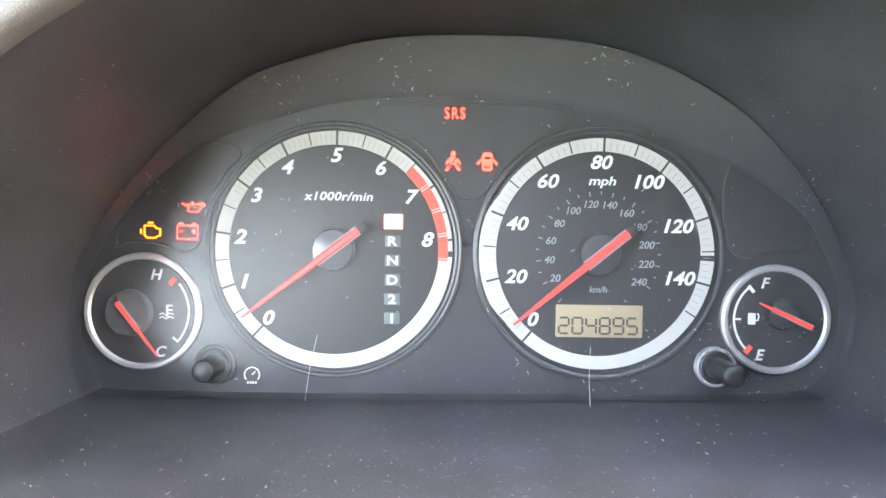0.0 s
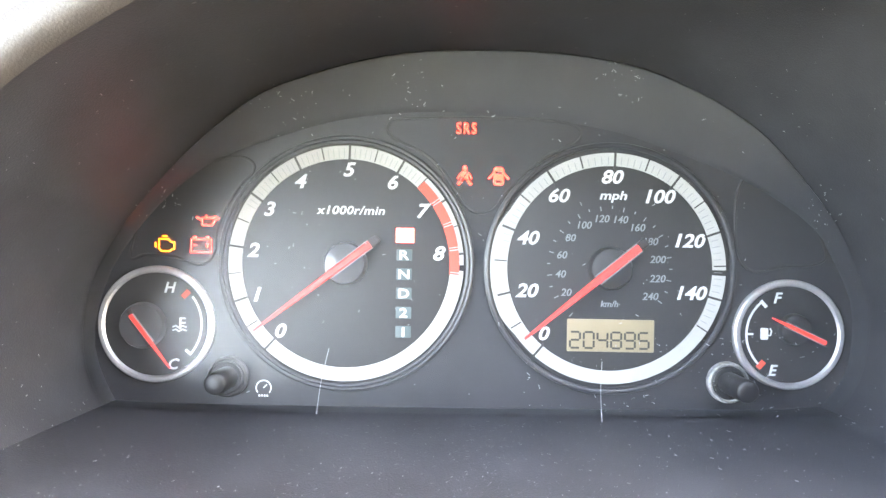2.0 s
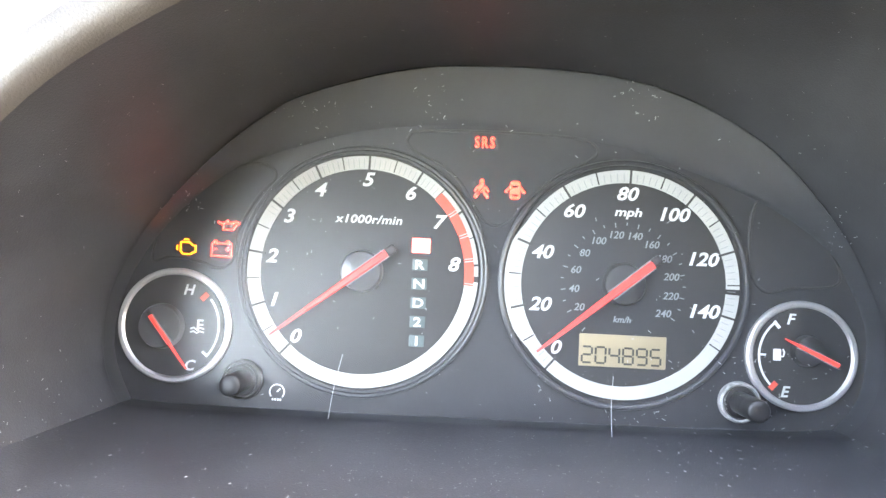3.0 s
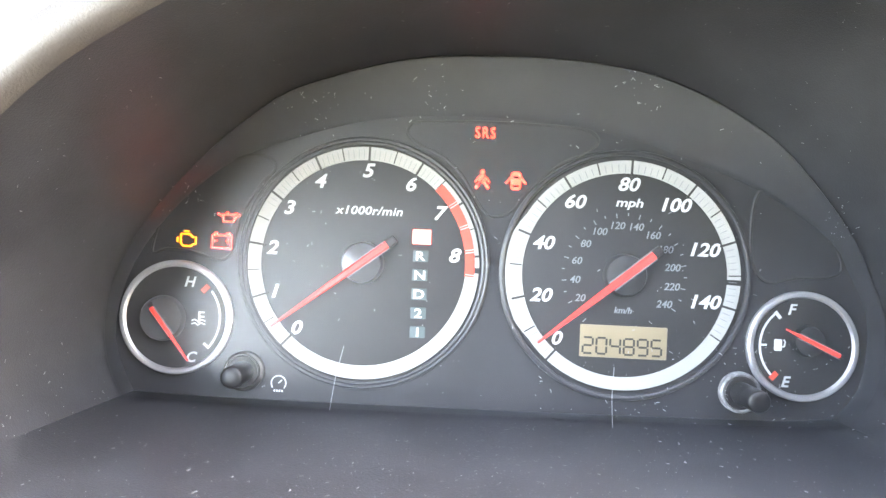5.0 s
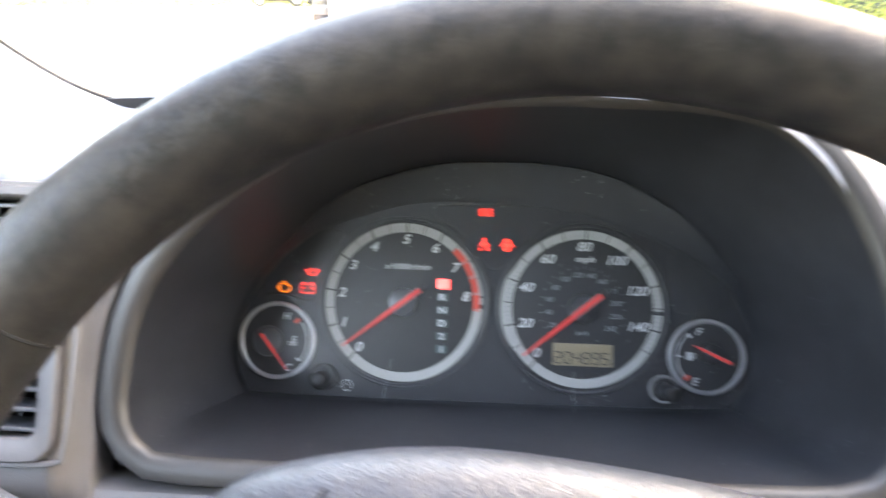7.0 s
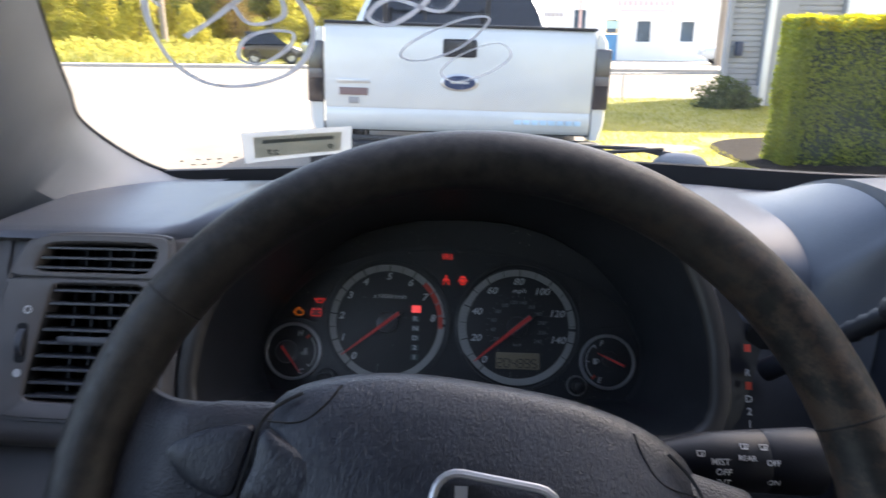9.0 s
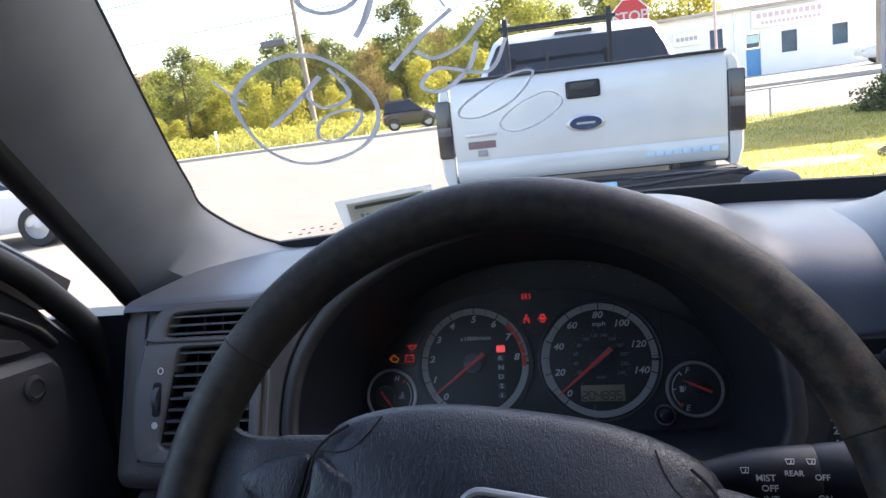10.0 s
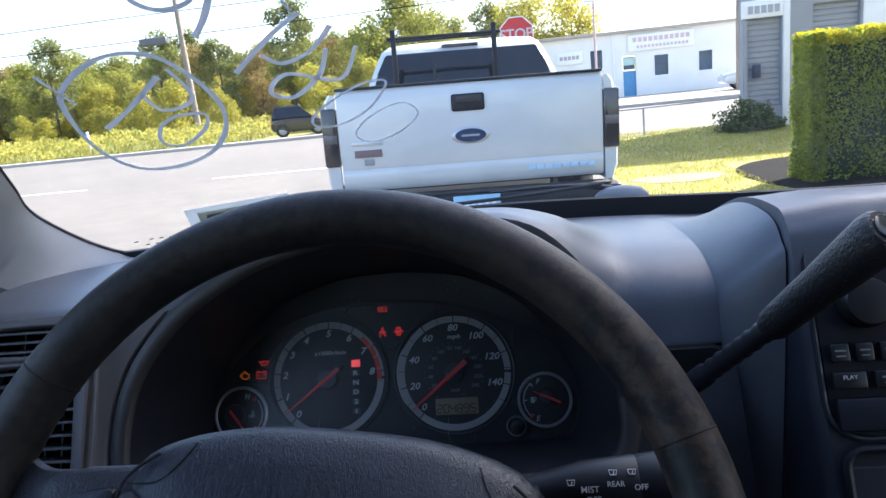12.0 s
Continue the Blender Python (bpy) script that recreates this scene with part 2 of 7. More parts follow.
M_MARKER = leaf_mat("marker_white", (0.62, 0.65, 0.68), (0.80, 0.82, 0.84), 0.5)
M_STICK = leaf_mat("sticker_paper", (0.50, 0.51, 0.48), (0.60, 0.61, 0.58), 0.55)
M_STICK2 = mat("sticker_print", (0.16, 0.17, 0.14), 0.8, var=0.1, scale=80)


# ---------------------------------------------------------------- building helpers
def thing(name, m, label, category="", group="", kind=""):
    e = new(name)
    e.empty_display_size = 0.05
    e.matrix_world = m
    return tagged(e, label, category, group, kind)


def part(name, bm, material, parent=None, label="", smooth=True, m=None):
    me = bm if isinstance(bm, bpy.types.Mesh) else bpy.data.meshes.new(name)
    if not isinstance(bm, bpy.types.Mesh):
        bmesh.ops.recalc_face_normals(bm, faces=bm.faces)
        bm.to_mesh(me)
        bm.free()
    me.materials.clear()
    me.materials.append(material)
    if smooth:
        me.shade_smooth()
        me.set_sharp_from_angle(angle=radians(38))
    ob = new(name, me)
    if parent:
        ob.parent = parent
    if m is not None:
        ob.matrix_basis = m
    if label:
        ob["label"] = label
    return ob


def box(bm, x0, x1, y0, y1, z0, z1, bev=0.0, seg=2, m=None):
    vs = [bm.verts.new((x, y, z)) for x in (x0, x1) for y in (y0, y1) for z in (z0, z1)]
    fs = [bm.faces.new([vs[i] for i in f]) for f in ((0, 1, 3, 2), (4, 6, 7, 5), (0, 4, 5, 1), (2, 3, 7, 6), (0, 2, 6, 4), (1, 5, 7, 3))]
    if bev:
        es = {e for f in fs for e in f.edges}
        r = bmesh.ops.bevel(bm, geom=list(es), offset=bev, segments=seg, affect="EDGES", profile=0.5)
        vs = list({v for f in r["faces"] for v in f.verts} | {v for v in vs if v.is_valid})
    if m is not None:
        for v in vs:
            v.co = m @ v.co
    return bm


def abox(x0, x1, y0, y1, z0, z1, bev=0.0, seg=2):
    return box(bmesh.new(), x0, x1, y0, y1, z0, z1, bev, seg)


def loft(bm, rings, closed=True, cap0=False, cap1=False):
    rows = [[bm.verts.new(p) for p in r] for r in rings]
    n = len(rows[0])
    for a, b in zip(rows, rows[1:]):
        for i in range(n if closed else n - 1):
            j = (i + 1) % n
            bm.faces.new((a[i], a[j], b[j], b[i]))
    if cap0:
        bm.faces.new(list(reversed(rows[0])))
    if cap1:
        bm.faces.new(rows[-1])
    return bm


def ring_pts(r, z, n=96, cx=0.0, cy=0.0, a0=0.0, a1=2 * math.pi, ry=None):
    full = abs(a1 - a0 - 2 * math.pi) < 1e-6
    k = n if full else n + 1
    return [(cx + r * math.cos(a0 + (a1 - a0) * i / n), cy + (ry or r) * math.sin(a0 + (a1 - a0) * i / n), z) for i in range(k)]


def lathe(bm, prof, n=64, cx=0.0, cy=0.0, cap0=False, cap1=True):
    """prof: (radius, height) pairs round an axis along z."""
    return loft(bm, [ring_pts(r, z, n, cx, cy) for r, z in prof], True, cap0, cap1)


def arc_band(bm, r0, r1, a0, a1, z0, z1, n=24):
    """A raised band of a circle; angles in degrees."""
    a0, a1 = radians(a0), radians(a1)
    rings = [ring_pts(r0, z0, n, a0=a0, a1=a1), ring_pts(r0, z1, n, a0=a0, a1=a1), ring_pts(r1, z1, n, a0=a0, a1=a1), ring_pts(r1, z0, n, a0=a0, a1=a1)]
    loft(bm, rings, False)
    return bm


def catmull(pts, per=8, closed=True):
    out, n = [], len(pts)
    P = [Vector(p) for p in pts]
    for i in range(n if closed else n - 1):
        if closed:
            a, b, c, d = P[i - 1], P[i], P[(i + 1) % n], P[(i + 2) % n]
        else:
            a, b, c, d = P[max(i - 1, 0)], P[i], P[i + 1], P[min(i + 2, n - 1)]
        for k in range(per):
            t = k / per
            out.append(0.5 * ((2 * b) + (c - a) * t + (2 * a - 5 * b + 4 * c - d) * t * t + (3 * b - a - 3 * c + d) * t ** 3))
    if not closed:
        out.append(P[-1])
    return out


def tube(bm, pts, r, n=10, closed=False, cap=True, flat=1.0, up=(0, 0, 1)):
    """A round or flattened rod along points; r is one radius or one for each point."""
    P = [Vector(p) for p in pts]
    rr = r if isinstance(r, (list, tuple)) else [r] * len(P)
    rings = []
    k = len(P)
    for i, p in enumerate(P):
        a = P[(i - 1) % k] if closed or i else p
        b = P[(i + 1) % k] if closed or i < k - 1 else p
        t = (b - a).normalized()
        s = t.cross(Vector(up))
        s = s.normalized() if s.length > 1e-4 else t.orthogonal().normalized()
        u = s.cross(t)
        rings.append([p + rr[i] * (math.cos(2 * math.pi * j / n) * s + flat * math.sin(2 * math.pi * j / n) * u) for j in range(n)])
    if closed:
        rings.append(rings[0])
        loft(bm, rings, True)
        bmesh.ops.remove_doubles(bm, verts=bm.verts, dist=1e-6)
    else:
        loft(bm, rings, True, cap, cap)
    return bm


def slab(bm, outline, z0, z1, bev=0.0):
    """A plate from an outline in x and y, with a softened upper edge."""
    o = [Vector((p[0], p[1])) for p in outline]
    n = len(o)
    c = sum(o, Vector((0, 0))) / n
    rings = [[(p.x, p.y, z0) for p in o]]
    if bev:
        rings.append([(p.x, p.y, z1 - bev) for p in o])
        inn = [p + (c - p).normalized() * bev for p in o]
        rings.append([(p.x, p.y, z1) for p in inn])
    else:
        rings.append([(p.x, p.y, z1) for p in o])
    return loft(bm, rings, True, True, True)


def rrect(cx, cy, w, h, r, n=5):
    out = []
    for sx, sy, a in ((1, 1, 0), (-1, 1, 90), (-1, -1, 180), (1, -1, 270)):
        for k in range(n + 1):
            t = radians(a + 90 * k / n)
            out.append((cx + sx * (w / 2 - r) + r * math.cos(t), cy + sy * (h / 2 - r) + r * math.sin(t)))
    return out


def ribbon(bm, pts, w, z0=0.0, z1=0.0003, closed=False):
    """A flat stroke of constant width in x and y."""
    P = [Vector((p[0], p[1])) for p in pts]
    k = len(P)
    L, R = [], []
    for i, p in enumerate(P):
        a = P[(i - 1) % k] if closed or i else p
        b = P[(i + 1) % k] if closed or i < k - 1 else p
        t = (b - a).normalized()
        s = Vector((-t.y, t.x)) * w / 2
        L.append(p + s)
        R.append(p - s)
    rings = [[(p.x, p.y, z) for p in side] for side, z in ((L, z0), (L, z1), (R, z1), (R, z0))]
    if closed:
        rings = [r + [r[0]] for r in rings]
    return loft(bm, rings, False)


def text_mesh(s, size, shear=0.0, bold=0.0, depth=0.0002, mirror=False, space=1.0):
    cu = bpy.data.curves.new("text", "FONT")
    cu.body = s
    cu.size = size
    cu.shear = shear
    cu.offset = bold * 0.6
    cu.extrude = depth
    cu.resolution_u = 3
    cu.space_character = space
    cu.align_x, cu.align_y = "CENTER", "CENTER"
    ob = bpy.data.objects.new("text", cu)
    scene.collection.objects.link(ob)
    dg = bpy.context.evaluated_depsgraph_get()
    me = bpy.data.meshes.new_from_object(ob.evaluated_get(dg))
    bpy.data.objects.remove(ob)
    co = np.empty(len(me.vertices) * 3)
    me.vertices.foreach_get("co", co)
    co = co.reshape(-1, 3)
    mid = (co.max(0) + co.min(0)) / 2
    co[:, :2] -= mid[:2]
    if mirror:
        co[:, 0] *= -1
    me.vertices.foreach_set("co", co.ravel())
    me.update()
    return me


def lettering(name, s, size, material, parent, x, y, z, shear=0.0, bold=0.0, rot=0.0, mirror=False, space=1.0):
    return part(name, text_mesh(s, size, shear, bold, mirror=mirror, space=space), material, parent, smooth=False, m=pose(x, y, z, 0, 0, rot))


def smooth01(a, b, x):
    t = min(1.0, max(0.0, (x - a) / (b - a)))
    return t * t * (3 - 2 * t)


# ---------------------------------------------------------------- instrument cluster
# local axes: x to the right, y up along the tilted face, z towards the driver
CL = pose(0, 0.325, 1.09, 66, 0, 0)
mm = 0.001
cluster = thing("instrument_cluster", CL, "black instrument cluster with white-ringed dials and lit warning lamps", "instrument cluster")

FACE_O = [(-155, -64.5), (-60, -65), (60, -64), (148, -62), (163, -56), (171, -40), (173, -14), (166, 5), (158, 22), (145, 40), (126, 61), (104, 76), (78, 88), (53, 94), (25, 96.8), (-3, 97), (-28, 96), (-50, 92.5), (-76, 85), (-100, 75), (-128, 52), (-151, 26), (-165, 5), (-173, -14), (-175, -34), (-171.5, -52), (-165, -61)]
OPEN_O = [(-150, -75.5), (-50, -76), (50, -75.5), (152, -74), (180, -69), (190.5, -55), (192, -34), (190, -5), (182, 28), (165, 64), (138, 92), (105, 102), (60, 104.5), (15, 105), (-30, 100), (-77, 87), (-108, 71.5), (-138, 50.5), (-164, 21), (-177.5, -8), (-182.5, -42), (-180.5, -62), (-168, -74)]


def radial(outline, n=128, c=(0.0, 5.0)):
    """An outline in millimetres, read off at even angles about c, in metres."""
    P = catmull([(p[0], p[1], 0) for p in outline], 10)
    P = [(p.x - c[0], p.y - c[1]) for p in P]
    res = []
    for i in range(n):
        a = 2 * math.pi * i / n
        d = (math.cos(a), math.sin(a))
        best = None
        for p, q in zip(P, P[1:] + P[:1]):
            ex, ey = q[0] - p[0], q[1] - p[1]
            den = d[0] * ey - d[1] * ex
            if abs(den) < 1e-9:
                continue
            t = (p[0] * ey - p[1] * ex) / den
            s = (p[0] * d[1] - p[1] * d[0]) / den
            if t > 0 and -1e-6 <= s <= 1 + 1e-6 and (best is None or t > best):
                best = t
        res.append(((c[0] + d[0] * best) * mm, (c[1] + d[1] * best) * mm))
    return res


def grown(o, d):
    """The outline moved outwards by d metres."""
    n = len(o)
    out = []
    for i in range(n):
        a, b = Vector(o[i - 1]), Vector(o[(i + 1) % n])
        t = (b - a).normalized()
        out.append((o[i][0] + t.y * d, o[i][1] - t.x * d))
    return out


FACE = radial(FACE_O)
OPEN = radial(OPEN_O)


def lift(o, z):
    return [(p[0], p[1], z) for p in o]


bm = bmesh.new()
loft(bm, [lift(FACE, -0.010), lift(FACE, 0.0)], True, True, True)
face = part("face_panel", bm, M_FACE, cluster, "matt black dusty face panel")

INNER_O = [(-155, -63.5), (-60, -64), (60, -63), (147, -61), (161, -55), (169, -40), (170, -15), (162, 5), (150, 23), (120, 42), (87, 55), (60, 63.5), (24, 69), (-10, 71), (-38.5, 70), (-64, 66.5), (-87, 60), (-107, 53), (-124, 45), (-145, 27), (-162, 5), (-171, -15), (-174, -38), (-166, -59)]
INNER = radial(INNER_O)
bm = bmesh.new()
loft(bm, [[(a[0] + (b[0] - a[0]) * f, a[1] + (b[1] - a[1]) * f, z) for a, b in zip(INNER, FACE)] for f, z in ((0.0, 0.0003), (0.06, 0.0016), (0.14, 0.0024), (0.5, 0.0056), (0.97, 0.0095), (1.0, 0.0090))])
part("face_surround", bm, M_SURR, cluster, "dusty black bowl round the dial face")

# raised ridge lines round the warning-lamp windows
WINDOWS = [
    [(-41.5, 62), (-40, 66.3), (-36, 67.6), (-10, 68.6), (20, 68.2), (38, 67.2), (45, 64.5), (46, 60), (40, 55.5), (31, 51.5), (22, 44), (14, 36.3), (8.4, 28.6), (2.5, 25.3), (-3.5, 26.8), (-8.1, 32.3), (-15.8, 44.2), (-25, 52.2), (-35.5, 57)],
    [(-103, 46.5), (-103, 42), (-107.6, 37.4), (-114, 27.5), (-118.4, 16.9), (-119.7, 6.3), (-122.9, 1.2), (-127.9, -0.2), (-134.8, 2), (-142.4, 3.6), (-151.5, 3.8), (-158.5, 3), (-151, 25), (-131, 42.5), (-118.9, 47.7), (-109.5, 49.2)],
    [(117, 22), (119, 7), (126, 0.5), (138, 3), (152, 4), (158, 8), (154, 20), (143, 36), (128, 45), (119, 40)],
]
for w in WINDOWS:
    pts = catmull([(x * mm, y * mm, 0.0002) for x, y in w], 6)
    part("window_edge", tube(bmesh.new(), pts, 0.00075, 6, closed=True), M_TICK, face)
    bm = bmesh.new()
    slab(bm, [(p.x, p.y) for p in pts], -0.001, 0.0004)
    part("lamp_window", bm, M_FACE, face)


def tick(bm, r0, r1, a, w, z):
    m = pose(0, 0, 0, 0, 0, a)
    box(bm, r0, r1, -w / 2, w / 2, z - 0.0006, z, m=m)


def dial(name, cx, cy, label, r0=0.0474, r1=0.0535, wide=None):
    """A dial disc with a pale band, in a stepped black ring; wide: the stretch over which the band swells outwards."""
    e = part(name, lathe(bmesh.new(), [(r1 + 0.0008, -0.001), (r1 + 0.0008, 0.0010), (r1 + 0.0003, 0.0012)], 96), M_DIAL, cluster, label, m=pose(cx * mm, cy * mm, 0))
    part("band", arc_band(bmesh.new(), r0, r1, 0, 360, 0.0012, 0.0020, 128), M_BAND, e, "white dial band")
    if wide:
        bm = bmesh.new()
        rows = [[], [], [], []]
        for k in range(41):
            a = radians(wide[0] + (wide[1] - wide[0]) * k / 40)
            r = r1 + 0.0018 * min(1.0, 6 * min(k, 40 - k) / 40)
            for row, (q, z) in zip(rows, ((r1 - 0.001, 0.0010), (r1 - 0.001, 0.0019), (r, 0.0019), (r, 0.0010))):
                row.append((q * math.cos(a), q * math.sin(a), z))
        part("band_step", loft(bm, rows, False), M_BAND, e)
    for r, w in ((r1 + 0.0020 + (0.0012 if wide else 0), 0.0011), (r1 + 0.0038, 0.0010)):
        part("bezel", tube(bmesh.new(), ring_pts(r, 0.0016, 96), w, 8, closed=True), M_FACE, e)
    return e


def needle(parent, tip, tail, w, rot, z=0.0085, hub=0.0095, hx=0.0, hy=0.0, hubm=None):
    """A tapered pointer on a domed hub; rot in degrees."""
    part("hub", lathe(bmesh.new(), [(hub * 1.03, 0.001), (hub, z - 0.0035), (hub * 0.93, z - 0.0018), (hub * 0.6, z - 0.0009), (hub * 0.2, z - 0.0006)], 40, hx, hy), hubm or M_HUB, parent)
    bm = bmesh.new()
    rings = []
    for x, h in ((-tail, w), (tip * 0.35, w * 0.75), (tip, w * 0.28)):
        rings.append([(x, -h, z - 0.0004), (x, -h * 0.6, z + 0.0007), (x, h * 0.6, z + 0.0007), (x, h, z - 0.0004)])
    loft(bm, rings, True, True, True)
    p = part("pointer", bm, M_NEEDLE, parent, "red tapered pointer", m=pose(hx, hy, 0, 0, 0, rot))
    part("counterweight", box(bmesh.new(), -tail - w * 2.4, -tail * 0.6, -w * 1.05, w * 1.05, z - 0.0042, z - 0.0008, w * 0.45), M_TICK, p, "black pointer tail")
    for sy in (-1, 1):
        part("pointer_edge", box(bmesh.new(), -tail, hub * 0.9, sy * w * 1.05 - w * 0.12, sy * w * 1.05 + w * 0.12, z - 0.0012, z + 0.0001), M_INKG, p)


tach = dial("tachometer", -59.3, 1.3, "black tachometer dial with red warning arc")
for n, a in enumerate((226.9, 200.2, 172.7, 145.4, 119.7, 88.8, 60.8, 34.7, 7.0)):
    lettering("numeral", str(n), 0.0088, M_INK, tach, 0.0427 * math.cos(radians(a)), 0.0427 * math.sin(radians(a)), 0.0014, 0.25, 0.00036).scale = (1.12, 1, 1)
bm = bmesh.new()
for n in range(0, 17):
    a = 227.6 - 13.87 * n
    if n < 17:
        tick(bm, 0.0478 if n % 2 else 0.0458, 0.0537, a, 0.0010 if n % 2 == 0 else 0.0005, 0.0023)
part("scale_mark", bm, M_TICK, tach)
bm = bmesh.new()
for n in range(0, 66):
    a = 227.6 - 2.774 * n
    if 150 > a > 45 and n % 5:
        tick(bm, 0.0480, 0.0522, a, 0.00022, 0.0022)
part("fine_scale_mark", bm, M_INKG, tach)
for k in range(4):
    a1 = 47.2 - k * 13.2
    part("red_arc", arc_band(bmesh.new(), 0.0471, 0.0515, a1 - 11.3, a1, 0.0013, 0.0024, 12), M_RED, tach)
    part("red_arc", arc_band(bmesh.new(), 0.0471, 0.0515, a1 - 12.6, a1 - 11.8, 0.0013, 0.0024, 3), M_RED, tach)
lettering("legend", "x1000r/min", 0.0054, M_INK, tach, 0.0017, 0.0242, 0.0014, 0.2, 0.00014, space=1.05).scale = (1.17, 1, 1)
needle(tach, 0.0500, 0.0145, 0.0019, 217.5)
for i, g in enumerate("PRND21"):
    y = 0.0130 - 0.00875 * i
    if g == "P":
        part("gear_lamp", abox(0.0225, 0.0308, y - 0.0032, y + 0.0034, 0.001, 0.0016, 0.0002), M_LP, tach, "lit red gear lamp")
    else:
        part("gear_window", abox(0.0230, 0.0300, y - 0.0026, y + 0.0026, 0.001, 0.0015, 0.0002), M_TEAL, tach)
        lettering("gear_letter", g, 0.0058, M_INK, tach, 0.0265, y, 0.0018, 0, 0.00022).scale = (1.25, 1, 1)

def mph_angle(n):
    return 229.8 - 1.77 * n if n < 80 else 88.2 - 1.722 * (n - 80)


speedo = dial("speedometer", 60.3, 1.0, "black speedometer dial in mph and km/h", 0.0464, 0.0523, (150, 216))
for n, (a, r) in enumerate(((225.9, 41.7), (195.9, 38.6), (160.1, 39.2), (125.3, 40.1), (88.9, 41.5), (55.6, 39.9), (19.9, 38.6), (-15.7, 38.9))):
    lettering("numeral", str(n * 20), 0.0085, M_INK, speedo, r * mm * math.cos(radians(a)), r * mm * math.sin(radians(a)), 0.0014, 0.25, 0.00030).scale = (1.12, 1, 1)
bm = bmesh.new()
for n in range(0, 151, 10):
    a = mph_angle(n)
    tick(bm, 0.0450 if n % 20 == 0 else 0.0468, 0.0523, a, 0.0010 if n % 20 == 0 else 0.0006, 0.0023)
part("scale_mark", bm, M_TICK, speedo)
bm = bmesh.new()
for n in range(0, 151, 2):
    if n % 10:
        tick(bm, 0.0470, 0.0505, mph_angle(n), 0.00026, 0.0022)
part("fine_scale_mark", bm, M_INKG, speedo)
bm = bmesh.new()
for n in range(0, 241, 10):
    a = 231.2 - 1.1 * n
    tick(bm, 0.0262 if n % 20 == 0 else 0.0270, 0.0284, a, 0.0004, 0.0015)
part("inner_scale_mark", bm, M_INKG, speedo)
for n in range(20, 241, 20):
    a = 231.2 - 1.1 * n
    lettering("small_numeral", str(n), 0.0047, M_INKG, speedo, 0.0222 * math.cos(radians(a)), 0.0228 * math.sin(radians(a)), 0.0014, 0.2, 0.00008)
lettering("legend", "mph", 0.0058, M_INK, speedo, 0.0012, 0.0325, 0.0014, 0.2, 0.00018).scale = (1.22, 0.95, 1)
lettering("legend", "km/h", 0.0040, M_INKG, speedo, 0.0002, -0.0160, 0.0014, 0.2, 0.00008)
needle(speedo, 0.0500, 0.0150, 0.0020, 219.5, hubm=M_DIAL)

# odometer display with seven-segment figures
lcd = part("odometer", abox(-0.0188, 0.0206, -0.0378, -0.0231, 0.0008, 0.0016, 0.0004), M_LCD, speedo, "tan odometer display reading 204895")
SEG = {"2": "abged", "0": "abcdef", "4": "fgbc", "8": "abcdefg", "9": "abcdfg", "5": "afgcd"}
for i, ch in enumerate("204895"):
    bm = bmesh.new()
    w, h, t = 0.0045, 0.0072, 0.0009
    bars = {"a": (0, h / 2, 1), "g": (0, 0, 1), "d": (0, -h / 2, 1), "f": (-w / 2, h / 4, 0), "b": (w / 2, h / 4, 0), "e": (-w / 2, -h / 4, 0), "c": (w / 2, -h / 4, 0)}
    for s in SEG[ch]:
        x, y, flat = bars[s]
        if flat:
            box(bm, x - w / 2 + 0.0004, x + w / 2 - 0.0004, y - t / 2, y + t / 2, 0, 0.0002)
        else:
            box(bm, x - t / 2, x + t / 2, y - h / 4 + 0.0003, y + h / 4 - 0.0003, 0, 0.0002)
    part("digit", bm, M_SEG, lcd, m=pose(-0.0152 + i * 0.0062, -0.0325, 0.0017))


def small_dial(name, cx, cy, r, label):
    e = part(name, lathe(bmesh.new(), [(r, -0.001), (r, 0.0015), (r - 0.001, 0.0017)], 72), M_DIAL, cluster, label, m=pose(cx * mm, cy * mm, 0))
    part("bezel", loft(bmesh.new(), [ring_pts(q, z, 72) for q, z in ((r + 0.0015, 0), (r + 0.0014, 0.0022), (r + 0.0006, 0.0030), (r - 0.0008, 0.0030), (r - 0.0016, 0.0020), (r - 0.0016, 0.001))]), M_CHROME, e, "silver ring bezel")
    return e


temp = small_dial("temperature_gauge", -145.3, -27.8, 0.0251, "black coolant temperature gauge with silver ring")
lettering("letter", "H", 0.0068, M_INK, temp, 0.0062, 0.0168, 0.0019, 0.25, 0.0002)
lettering("letter", "C", 0.0068, M_INK, temp, 0.0085, -0.0180, 0.0019, 0.25, 0.0002)
part("scale_arc", arc_band(bmesh.new(), 0.0203, 0.0212, -40, 38, 0.0016, 0.0020, 24), M_INK, temp)
bm = bmesh.new()
tick(bm, 0.0178, 0.0212, -40, 0.0012, 0.0021)
part("scale_mark", bm, M_INK, temp)
bm = bmesh.new()
tick(bm, 0.0172, 0.0212, 46, 0.0024, 0.0021)
part("red_mark", bm, M_RED, temp)
bm = bmesh.new()
ribbon(bm, [(0.011, -0.0022), (0.011, 0.0032)], 0.0009, 0.0016, 0.0020)
for y in (0.0028, 0.0008):
    ribbon(bm, [(0.0112, y), (0.0135, y)], 0.0007, 0.0016, 0.0020)
for y in (-0.0012, -0.0028):
    ribbon(bm, [(0.0075, y), (0.009, y + 0.0006), (0.0105, y - 0.0004), (0.012, y + 0.0006), (0.0140, y)], 0.0006, 0.0016, 0.0020)
part("coolant_symbol", bm, M_INK, temp)
needle(temp, 0.0235, 0.0062, 0.0011, -52, 0.0070, 0.0104, -0.0058, -0.0006, M_HUB)

